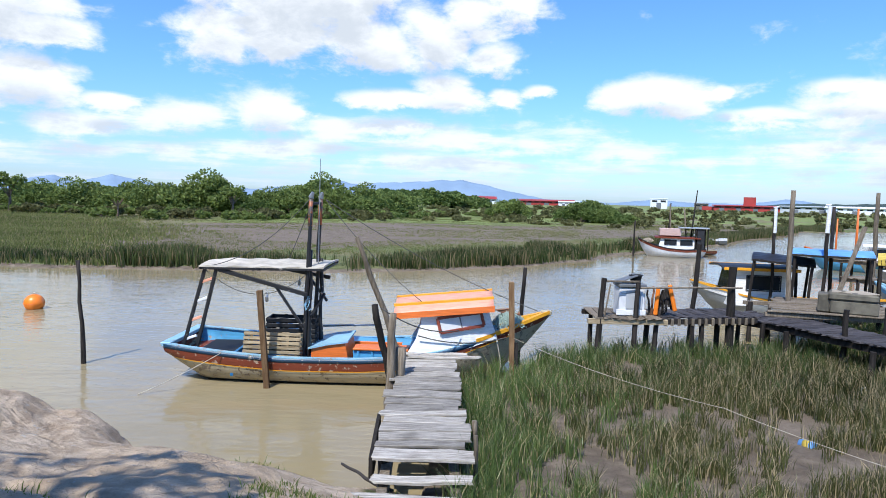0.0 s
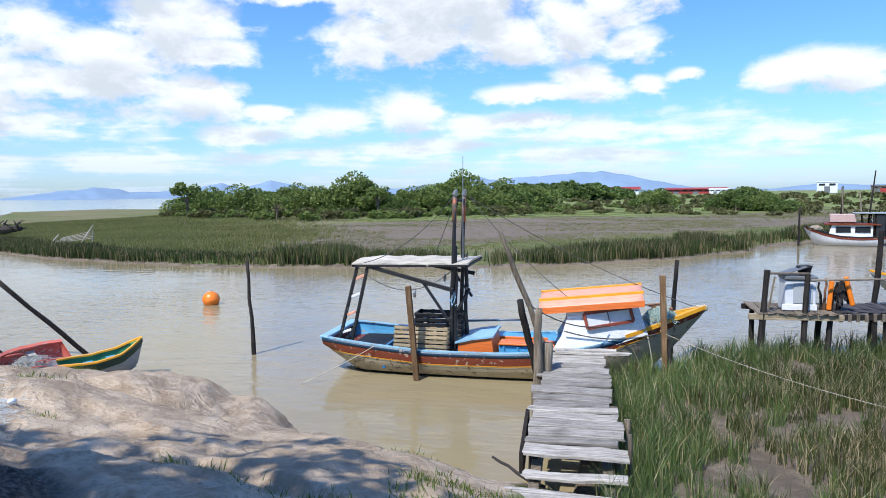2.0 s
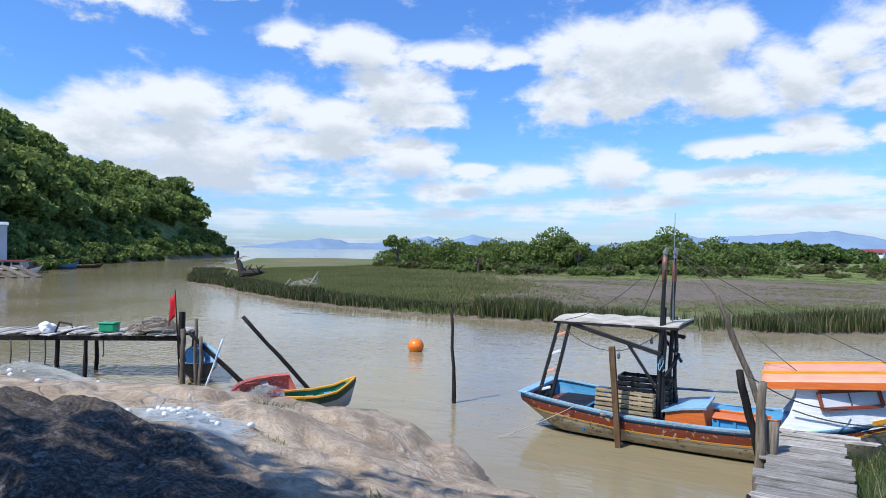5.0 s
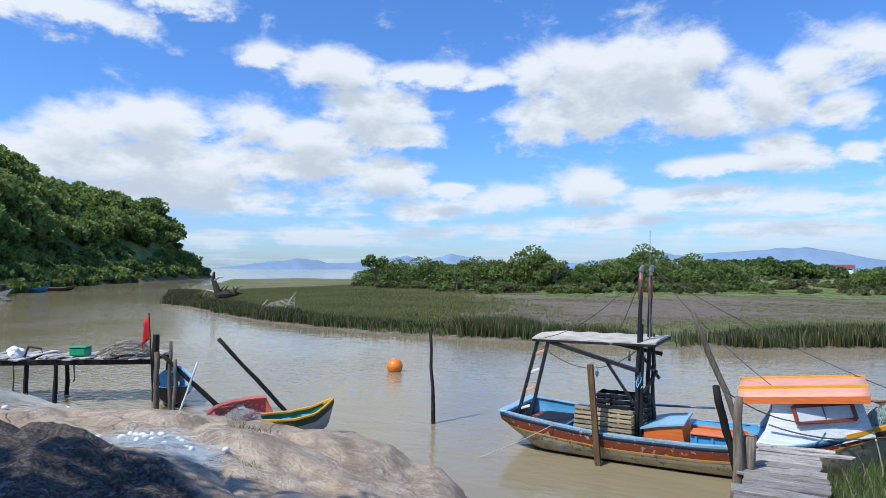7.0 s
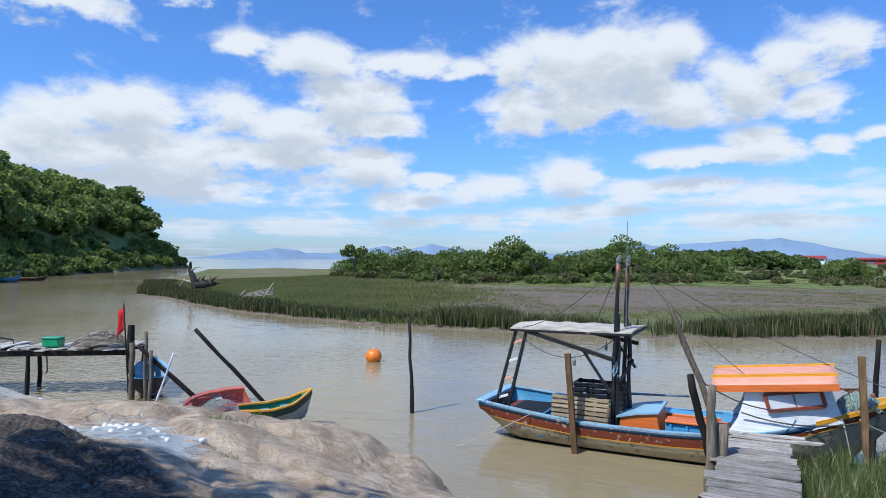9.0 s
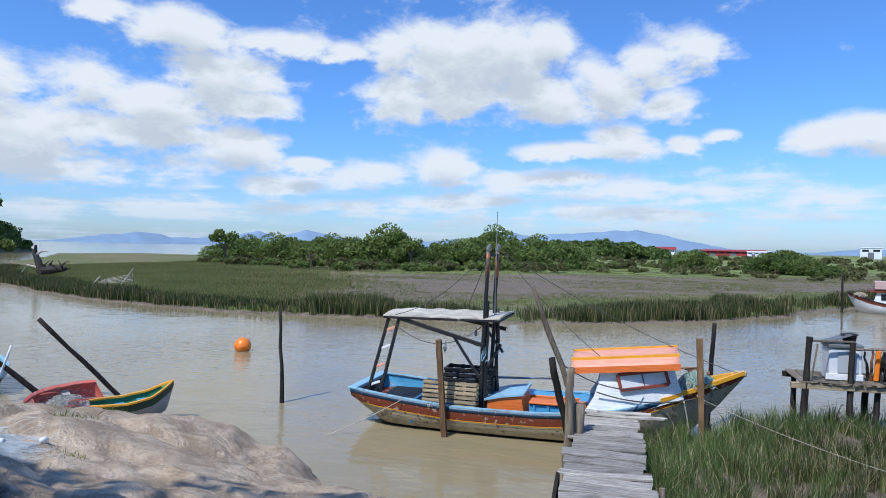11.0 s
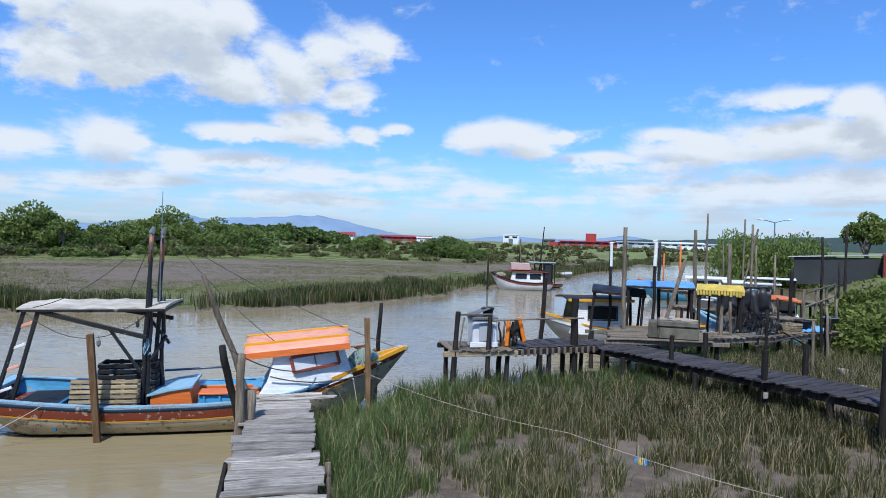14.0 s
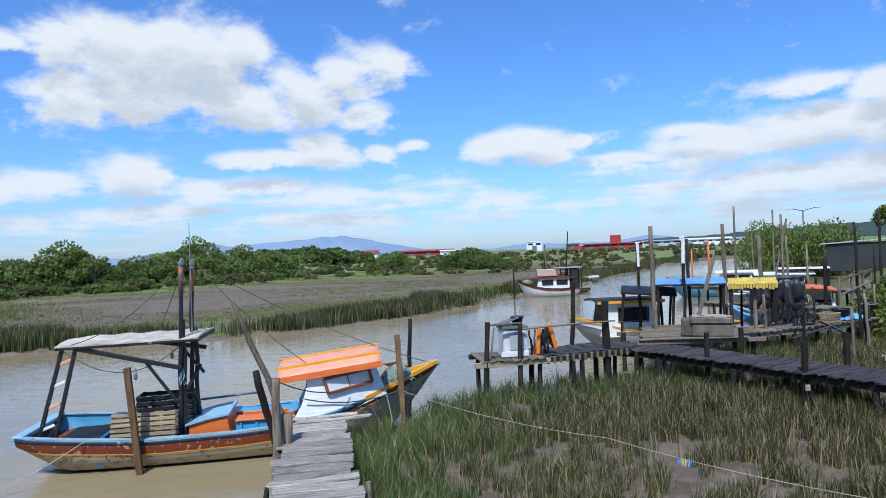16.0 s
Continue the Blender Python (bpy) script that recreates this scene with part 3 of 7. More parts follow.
# the blue of the air's haze is put into the slopes' base colour
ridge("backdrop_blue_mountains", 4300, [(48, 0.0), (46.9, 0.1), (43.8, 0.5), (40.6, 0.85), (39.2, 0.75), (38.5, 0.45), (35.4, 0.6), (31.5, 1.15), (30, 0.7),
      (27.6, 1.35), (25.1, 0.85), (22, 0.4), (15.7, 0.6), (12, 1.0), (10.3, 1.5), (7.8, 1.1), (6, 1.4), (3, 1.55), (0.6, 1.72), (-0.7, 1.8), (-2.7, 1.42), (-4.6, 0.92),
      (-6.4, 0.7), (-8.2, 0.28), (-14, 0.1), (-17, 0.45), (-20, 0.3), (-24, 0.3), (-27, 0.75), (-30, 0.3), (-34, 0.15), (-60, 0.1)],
      (0.19, 0.275, 0.37), "distant mountain range behind the flat estuary, coloured haze blue", 4)
ridge("backdrop_wooded_ridge", 900, [(-22, 0.02), (-24, 0.15), (-27, 0.35), (-30, 0.45), (-35, 0.6), (-40, 0.85), (-48, 1.1), (-60, 1.2)],
      (0.035, 0.06, 0.05), "low dark wooded ridge far beyond the river", 8)


# ---- plants ----
rng = np.random.default_rng(11)


def leaves(centres, sizes, spread=1.0, gen=rng):
    """Loose leaf cards: one kinked four-cornered leaf at each centre, turned at random."""
    n = len(centres)
    a = gen.normal(size=(n, 3))
    a /= np.linalg.norm(a, axis=1)[:, None]
    b = np.cross(a, gen.normal(size=(n, 3)))
    b /= np.linalg.norm(b, axis=1)[:, None]
    s = np.asarray(sizes)[:, None] * gen.uniform(0.6, 1.3, (n, 1))
    V = np.stack([centres - a * s, centres + b * s * 0.55, centres + a * s, centres - b * s * 0.55], 1).reshape(-1, 3)
    F = np.arange(4 * n).reshape(-1, 4)
    return V, F


def crown_points(n, rx, ry, rz, lobes, gen, hollow=0.75):
    """Places of leaves on the outside of many overlapping lobes; flat below, uneven above."""
    d = gen.normal(size=(lobes, 3))
    d /= np.linalg.norm(d, axis=1)[:, None]
    d[:, 2] = np.abs(d[:, 2]) * 1.05 - 0.25
    c = d * np.array([rx, ry, rz]) * gen.uniform(0.35, 0.85, (lobes, 1))
    lr = gen.uniform(0.26, 0.50, lobes) * min(rx, ry, rz * 1.2)
    k = gen.integers(0, lobes, n)
    q = gen.normal(size=(n, 3))
    q /= np.linalg.norm(q, axis=1)[:, None]
    q[:, 2] *= 0.8
    return c[k] + q * (lr[k] * gen.uniform(hollow, 1.08, n))[:, None], c, lr


def limb(bm, pts, radii, n=6):
    """A tapering round limb through pts."""
    prev = None
    for i, p in enumerate(pts):
        p = Vector(p)
        d = (Vector(pts[min(i + 1, len(pts) - 1)]) - Vector(pts[max(i - 1, 0)])).normalized()
        u = d.orthogonal().normalized() if abs(d.z) < 0.95 else (Vector((1, 0, 0)) - d * d.x).normalized()
        v = d.cross(u)
        ring = [bm.verts.new(p + (u * math.cos(2 * math.pi * k / n) + v * math.sin(2 * math.pi * k / n)) * radii[i]) for k in range(n)]
        if prev:
            for k in range(n):
                bm.faces.new((prev[k], prev[(k + 1) % n], ring[(k + 1) % n], ring[k]))
        else:
            bm.faces.new(ring[::-1])
        prev = ring
    bm.faces.new(prev)


def tree_thing(name, rx, ry, rz, trunk, n_leaf, leaf, mat, label, category, seed, lobes=16, m=None, group=""):
    """trunk: bare height below the crown. The crown's middle stands at trunk + rz * 0.5."""
    gen = np.random.default_rng(seed)
    t = thing(name, m or Matrix(), label, category, group)
    P, c, lr = crown_points(n_leaf, rx, ry, rz, lobes, gen)
    mid = np.array([0, 0, trunk + rz * 0.45])
    V, F = leaves(P + mid, np.full(n_leaf, leaf), gen=gen)
    V[:, 2] = np.maximum(V[:, 2], 0.05)
    me = mesh_arrays("crown", V, F, mat)
    ob = new("crown", me)
    ob.parent = t
    bm = bmesh.new()
    base = 0.05 + 0.035 * (rz + trunk)
    limb(bm, [(0, 0, -0.3), (0.1, 0.05, trunk * 0.5), (0.0, 0.1, trunk + rz * 0.4)], [base, base * 0.8, base * 0.4])
    for k in range(min(7, lobes)):
        e = c[k] * 0.9 + mid
        s = Vector((0, 0.05, trunk * 0.6 + 0.1))
        limb(bm, [s, s.lerp(Vector(e), 0.5) + Vector((0, 0, 0.1 * rz)), e], [base * 0.5, base * 0.3, base * 0.1], 5)
    part("trunk", bm, M_bark, t)
    return t


def blades(px, py, pz, h, w, lean, gen):
    """Grass blades of three triangles: base, bent middle, tip."""
    n = len(px)
    a = gen.uniform(0, 2 * np.pi, n)
    side = np.stack([np.cos(a), np.sin(a), np.zeros(n)], 1) * (w * 0.5)[:, None]
    dirn = gen.uniform(0, 2 * np.pi, n)
    bend = np.stack([np.cos(dirn), np.sin(dirn), np.zeros(n)], 1) * (lean * h)[:, None]
    base = np.stack([px, py, pz - 0.03], 1)
    up = np.stack([np.zeros(n), np.zeros(n), h], 1)
    midp = base + up * 0.55 + bend * 0.3
    tip = base + up * gen.uniform(0.85, 1.0, (n, 1)) + bend
    V = np.stack([base - side, base + side, midp - side * 0.8, midp + side * 0.8, tip], 1).reshape(-1, 3)
    o = (np.arange(n) * 5)[:, None]
    F = np.concatenate([o + [0, 1, 3], o + [0, 3, 2], o + [2, 3, 4]], 1).reshape(-1, 3)
    return V, F


def stuff(name, V, F, mat, label, category):
    return tagged(new(name, mesh_arrays(name, V, F, mat)), label, category, kind="stuff")


def near_marsh():
    gen = np.random.default_rng(5)
    x, y = gen.uniform(0.1, 19, 46000), gen.uniform(4.2, 24, 46000)
    z, rock, mud, _, _ = land(x, y)
    m, b = signed(x, y, MARSH), signed(x, y, BANK)
    patch = 0.6 * fbm(x * 0.6, y * 0.6, 3, 21) + 0.4 * fbm(x * 2.4, y * 2.4, 2, 23)
    edge = np.exp(-np.maximum(m, 0) / 2.0)
    far = step(y + 0.35 * x, 9.5, 13.5)
    jetty = np.exp(-np.maximum(x - 0.4, 0) / 0.9) * step(y, 7.0, 8.0)
    chance = np.clip((patch - 0.49) * 9.0 + 0.46 + 0.9 * edge + 0.40 * far + 0.9 * jetty, 0.02, 1) * 0.27
    ok = (m > 0.05) & (b < 0.5) & (gen.uniform(0, 1, len(x)) < chance)
    x, y, z, edge, patch, far, jetty = x[ok], y[ok], z[ok], np.maximum(edge, jetty)[ok], patch[ok], far[ok], jetty[ok]
    k = 29
    loose = np.repeat(gen.uniform(0.025, 0.075, len(x)), k)
    cx, cy = np.repeat(x, k) + gen.normal(0, 1, len(x) * k) * loose, np.repeat(y, k) + gen.normal(0, 1, len(x) * k) * loose
    n = len(cx)
    hh = (0.33 + 0.24 * np.repeat(np.maximum(edge, far * 0.6), k)) * np.repeat(gen.uniform(0.7, 1.25, len(x)), k) * gen.uniform(0.6, 1.15, n)
    V, F = blades(cx, cy, np.repeat(z, k), hh, gen.uniform(0.006, 0.015, n), np.abs(gen.normal(0.26, 0.22, n)), gen)
    green = np.repeat((edge > gen.uniform(0.15, 0.6, len(x))), k)
    Vb, Fb = V.reshape(n, 5, 3), np.array([[0, 1, 3], [0, 3, 2], [2, 3, 4]])
    for sel, mat, nm, lab in ((green, M_blade, "marsh_grass", "dense green cordgrass at the edge of the mud"),
                              (~green, M_blade_dry, "dry_marsh_grass", "half-dry olive grass tufts in wet mud")):
        v = Vb[sel].reshape(-1, 3)
        o = (np.arange(sel.sum()) * 5)[:, None, None]
        stuff(nm, v, (o + Fb[None]).reshape(-1, 3), mat, lab, "grass")


def far_marsh():
    gen = np.random.default_rng(6)
    x, y = gen.uniform(-75, 62, 420000), gen.uniform(28, 118, 420000)
    f = signed(x, y, FAR) + (fbm(x * 0.25, y * 0.25, 4, 9) - 0.5) * np.clip(np.hypot(x, y) * 0.03, 0.5, 5)
    gap = fbm(x * 0.18, y * 0.18, 3, 44)
    belt = (f > 0.2) & (f < 2.4 + 5.0 * (gap - 0.4)) & (gen.uniform(0, 1, len(x)) < np.clip((gap - 0.27) * 6, 0.1, 1))
    fade = step(-(x + 0.32 * y) - 8 * gap + 26 * (fbm(x * 0.07, y * 0.16, 3, 63) - 0.5), -4, 13)
    left = (f > 0.3) & (f < 40) & (gen.uniform(0, 1, len(x)) < 0.5 * fade * np.clip(1.25 - f / 34, 0.1, 1))
    bare = (f > 2.0) & (x + 0.32 * y > -14) & (f < 60) & (gen.uniform(0, 1, len(x)) < 0.22 * np.clip((fbm(x * 0.10, y * 0.30, 3, 52) - 0.38) * 4, 0.05, 1))
    ok = belt | left | bare
    x, y, f, belt, bare = x[ok], y[ok], f[ok], belt[ok], (bare & ~belt & ~left)[ok]
    z = land(x, y)[0]
    k = 7
    n = len(x) * k
    cx, cy = np.repeat(x, k) + gen.normal(0, 0.14, n), np.repeat(y, k) + gen.normal(0, 0.14, n)
    tall = np.where(belt, np.where(x + 0.32 * y < -6, 0.50, 0.72), np.where(bare, 0.10, 0.26)) * (0.7 + 0.7 * fbm(x * 0.3, y * 0.3, 2, 12))
    V, F = blades(cx, cy, np.repeat(z, k), np.repeat(tall, k) * gen.uniform(0.6, 1.2, n), gen.uniform(0.03, 0.06, n), np.abs(gen.normal(0.15, 0.12, n)), gen)
    tall_reed = np.repeat(belt, k)
    V5, F3 = V.reshape(n, 5, 3), np.array([[0, 1, 3], [0, 3, 2], [2, 3, 4]])
    for sel, mat, nm, lab in ((tall_reed, M_blade_far, "far_reeds", "belt of tall dark green reeds along the far shore"),
                              (~tall_reed, M_blade_pale, "far_marsh_grass", "olive-green marsh grass on the far side of the river")):
        o = (np.arange(sel.sum()) * 5)[:, None, None]
        stuff(nm, V5[sel].reshape(-1, 3), (o + F3[None]).reshape(-1, 3), mat, lab, "grass")


def bank_grass():
    gen = np.random.default_rng(7)
    x, y = gen.uniform(-9, 2.6, 5200), gen.uniform(3.0, 10, 5200)
    z = land(x, y)[0]
    b = signed(x, y, BANK)
    patch = fbm(x * 0.9, y * 0.9, 3, 77)
    ok = (b > 0.1) & (b < 3.4) & ((patch > 0.66) | ((x > -1.6) & (patch > 0.44)))
    k = 12
    x, y, z = x[ok], y[ok], z[ok]
    n = len(x) * k
    V, F = blades(np.repeat(x, k) + gen.normal(0, 0.06, n), np.repeat(y, k) + gen.normal(0, 0.06, n), np.repeat(z, k),
                  gen.uniform(0.03, 0.12, n), gen.uniform(0.006, 0.012, n), np.abs(gen.normal(0.5, 0.3, n)), gen)
    stuff("bank_grass", V, F, M_blade_bank, "short grass tufts in the cracks of the rock", "grass")


near_marsh()
far_marsh()
bank_grass()


def hill_forest():
    """The wood on the hill beside the river mouth: nobody could count its trees."""
    gen = np.random.default_rng(8)
    Vs, Fs, o = [], [], 0
    tries = 0
    made = 0
    while made < 470 and tries < 6000:
        tries += 1
        az, d = math.radians(gen.uniform(47.6, 74)), gen.uniform(105, 250)
        x, y = -math.sin(az) * d, math.cos(az) * d
        b = float(signed(np.array([x]), np.array([y]), BANK)[0])
        if b < 1.5 or b > 75 or (d < 118 and gen.uniform() < 0.3):
            continue
        made += 1
        foot = b < 9
        r = gen.uniform(1.6, 2.6) if foot else gen.uniform(3.0, 5.2)
        n = int(420 if foot else 880)
        P, _, _ = crown_points(n, r, r, r * gen.uniform(0.7, 1.0), 14, gen)
        V, F = leaves(P + np.array([x, y, height(x, y) + (r * 0.35 if foot else r * 0.9)]), np.full(n, 0.48 if foot else 0.66), gen=gen)
        Vs.append(V)
        Fs.append(F + o)
        o += len(V)
    stuff("hill_forest", np.concatenate(Vs), np.concatenate(Fs), M_leaf_hill, "dense green rain-forest canopy on a steep hill", "forest")


def shore_bushes():
    """Thickets at the foot of the hill and scrub over the far flats."""
    gen = np.random.default_rng(28)
    Vs, Fs, o = [], [], 0
    foot = [Vector((-88, 46)), Vector((-99, 57)), Vector((-115, 72)), Vector((-127, 86)), Vector((-169, 145)), Vector((-181, 165))]
    for k in range(230):
        u = gen.uniform(0.0, 4.999)
        a, b = foot[int(u)], foot[int(u) + 1]
        p = a.lerp(b, u - int(u))
        n = Vector((a.y - b.y, b.x - a.x)).normalized()
        off = gen.uniform(0.3, 13.0)
        x, y = p.x - abs(n.x) * off, p.y + (n.y * off if n.x < 0 else -n.y * off)
        r = gen.uniform(1.2, 2.4)
        P, _, _ = crown_points(420, r, r, r * 0.75, 9, gen)
        V, F = leaves(P + np.array([x, y, max(0.2, height(x, y)) + r * 0.2]), np.full(420, 0.40), gen=gen)
        Vs.append(V)
        Fs.append(F + o)
        o += len(V)
    stuff("hill_foot_thicket", np.concatenate(Vs), np.concatenate(Fs), M_leaf, "light green thicket along the foot of the hill", "bushes")
    Vs, Fs, o = [], [], 0
    for k in range(420):
        az, d = gen.uniform(-40, 2), 95 * (1 + 2.6 * gen.uniform() ** 1.5)
        x, y = -math.sin(radians(az)) * d, math.cos(radians(az)) * d
        if float(signed(np.array([x]), np.array([y]), FAR)[0]) < 6 and float(signed(np.array([x]), np.array([y]), BANK)[0]) < 8:
            continue
        r = gen.uniform(0.5, 1.5) * (d / 120) ** 0.5
        P, _, _ = crown_points(130, r * 1.3, r * 1.3, r * 0.7, 6, gen)
        V, F = leaves(P + np.array([x, y, height(x, y) + r * 0.15]), np.full(130, 0.26 * (d / 110)), gen=gen)
        Vs.append(V)
        Fs.append(F + o)
        o += len(V)
    stuff("far_scrub", np.concatenate(Vs), np.concatenate(Fs), M_leaf_scrub, "scattered olive scrub over the far flats", "bushes")


hill_forest()
shore_bushes()


def mid_hill():
    """A low wooded mound beyond the marsh, too far off to count its trees."""
    gen = np.random.default_rng(18)
    Vs, Fs, o = [], [], 0
    for k in range(75):
        az = gen.uniform(-2.8, 9.5)
        d = gen.uniform(205, 260)
        top = max(0.0, 1 - ((az - 2.6) / 6.6) ** 2) * 5.6 * (1 - abs(d - 235) / 60)
        r = gen.uniform(3.0, 4.6)
        x, y = polar(az, d)
        P, _, _ = crown_points(700, r, r, r * 0.7, 12, gen)
        V, F = leaves(P + np.array([x, y, 0.8 + top * gen.uniform(0.5, 1.0)]), np.full(700, 0.6), gen=gen)
        Vs.append(V)
        Fs.append(F + o)
        o += len(V)
    stuff("wooded_mound", np.concatenate(Vs), np.concatenate(Fs), M_leaf_dark, "low dark green wooded mound beyond the marsh", "forest")


def at_ground(x, y, turn=0.0, dz=0.0):
    return pose(x, y, height(x, y) + dz, 0, 0, turn)


def polar(az, d):
    return -math.sin(radians(az)) * d, math.cos(radians(az)) * d


mid_hill()


def marsh_trees():
    """Bushes and small trees behind the flats, from azimuth 35 round to -14."""
    kinds = [tree_thing("tree", 3.2, 3.0, 2.3, 0.4, 4600, 0.155, M_leaf, "rounded green mangrove tree behind the marsh", "tree", 31, 16, group="marsh trees"),
             tree_thing("tree", 2.6, 2.6, 2.6, 0.8, 4200, 0.155, M_leaf, "rounded green mangrove tree behind the marsh", "tree", 32, 13, group="marsh trees"),
             tree_thing("tree", 3.8, 3.2, 2.0, 0.3, 4600, 0.155, M_leaf_dark, "wide dark green mangrove tree behind the marsh", "tree", 33, 18, group="marsh trees")]
    scrub = [tree_thing("bush", 1.5, 1.4, 0.9, 0.05, 520, 0.22, M_leaf_scrub, "low brownish scrub bush on the marsh", "bush", 34, 9, group="marsh scrub"),
             tree_thing("bush", 1.2, 1.3, 0.8, 0.05, 460, 0.22, M_leaf, "low green bush on the marsh", "bush", 35, 8, group="marsh scrub")]
    gen = np.random.default_rng(9)
    spots = []
    for k in range(86):
        az = 34.6 - 30.8 * (k + gen.uniform(-0.4, 0.4)) / 86
        near = np.interp(az, [-11, -4, 4, 12, 20, 28, 35], [150, 140, 108, 102, 98, 112, 126])
        spots.append((az, near + gen.uniform(0, 26) * (1 if k % 2 else 0.3), gen.uniform(0.45, 1.15)))
    spots += [(-4.4, 128, 1.1), (-5.3, 124, 1.2), (-6.0, 130, 0.8), (-10.4, 118, 1.0), (-11.3, 114, 1.3), (-12.2, 116, 1.35), (-13.2, 113, 1.0), (-14.3, 110, 0.9), (-15.0, 112, 0.7)]
    used = set()
    for i, (az, d, s) in enumerate(spots):
        k = int(gen.integers(0, 3))
        s *= 1.42 if i < 86 else 0.95
        m = at_ground(*polar(az, d), gen.uniform(0, 360), -0.5 * s) @ Matrix.Diagonal((s * gen.uniform(1.0, 1.35), s, s * gen.uniform(0.75, 1.15), 1))
        if k in used:
            ob = copy_thing(kinds[k], m)
        else:
            ob = kinds[k]
            used.add(k)
        ob.matrix_basis = m
    for k in range(150):
        az = gen.uniform(-4, 36)
        d = np.interp(az, [-11, -4, 4, 12, 20, 28, 35], [150, 136, 102, 92, 88, 98, 116]) - gen.uniform(-6, 6) * (1 + (k % 5 == 0))
        s = gen.uniform(0.5, 1.25)
        ob = scrub[k % 2] if k < 2 else copy_thing(scrub[k % 2], Matrix())
        ob.matrix_basis = at_ground(*polar(az, d), gen.uniform(0, 360)) @ Matrix.Diagonal((s, s, s, 1))


marsh_trees()
for az, d, s, sd in ((34.3, 112, 1.25, 171), (18.6, 92, 0.95, 172), (27.2, 90, 0.8, 173)):      # airy crowns above the rest
    tree_thing("tree", 2.2, 2.0, 1.5, 2.6, 600, 0.24, M_leaf, "tall thin-crowned tree standing above the marsh bushes", "tree", sd, 9, at_ground(*polar(az, d), 0) @ Matrix.Diagonal((s, s, s, 1)), "tall marsh trees")

# ---- shaping helpers for things ----
def block(bm, lo, hi, m=None, bevel=0.0):
    """A box between two corners, with its edges taken off."""
    lo, hi = Vector(lo), Vector(hi)
    r = bmesh.ops.create_cube(bm, size=1.0, matrix=(m or Matrix()) @ Matrix.Translation((lo + hi) / 2) @ Matrix.Diagonal((*(hi - lo), 1)))
    if bevel:
        edges = {e for v in r["verts"] for e in v.link_edges}
        bmesh.ops.bevel(bm, geom=list(edges), offset=bevel, segments=1, affect="EDGES")


def beam(bm, a, b, w, h, bevel=0.006):
    """A squared bar from a to b."""
    a, b = Vector(a), Vector(b)
    d = b - a
    block(bm, (-d.length / 2, -w / 2, -h / 2), (d.length / 2, w / 2, h / 2), Matrix.Translation((a + b) / 2) @ d.to_track_quat("X", "Z").to_matrix().to_4x4(), bevel)


def one(fn, *a, **k):
    bm = bmesh.new()
    fn(bm, *a, **k)
    return bm


def crooked(bm, a, b, r0, r1, seed=0, n=7, k=9, wob=0.03):
    """A round pole that is not quite straight."""
    g = random.Random(seed)
    a, b = Vector(a), Vector(b)
    pts, rad = [], []
    for i in range(n):
        t = i / (n - 1)
        j = 0 if i in (0, n - 1) else wob
        pts.append(a.lerp(b, t) + Vector((g.uniform(-j, j), g.uniform(-j, j), 0)))
        rad.append((r0 + (r1 - r0) * t) * g.uniform(0.88, 1.12))
    limb(bm, pts, rad, k)


def sag(a, b, drop, n=14):
    a, b = Vector(a), Vector(b)
    return [a.lerp(b, i / n) - Vector((0, 0, drop * 4 * (i / n) * (1 - i / n))) for i in range(n + 1)]


def rope(name, pts, r, mat, label, parent=None):
    ob = part(name, one(limb, pts, [r] * len(pts), 5), mat, parent, label if parent else "", True)
    if parent is None:
        tagged(ob, label, "rope")
    return ob


def sheet(bm, grid, thick=0.0):
    """A surface through rows of points; thick gives it a back."""
    rows = [[bm.verts.new(p) for p in r] for r in grid]
    fs = []
    for i in range(len(rows) - 1):
        for j in range(len(rows[0]) - 1):
            fs.append(bm.faces.new((rows[i][j], rows[i][j + 1], rows[i + 1][j + 1], rows[i + 1][j])))
    if thick:
        bmesh.ops.recalc_face_normals(bm, faces=fs)
        bmesh.ops.solidify(bm, geom=fs, thickness=thick)


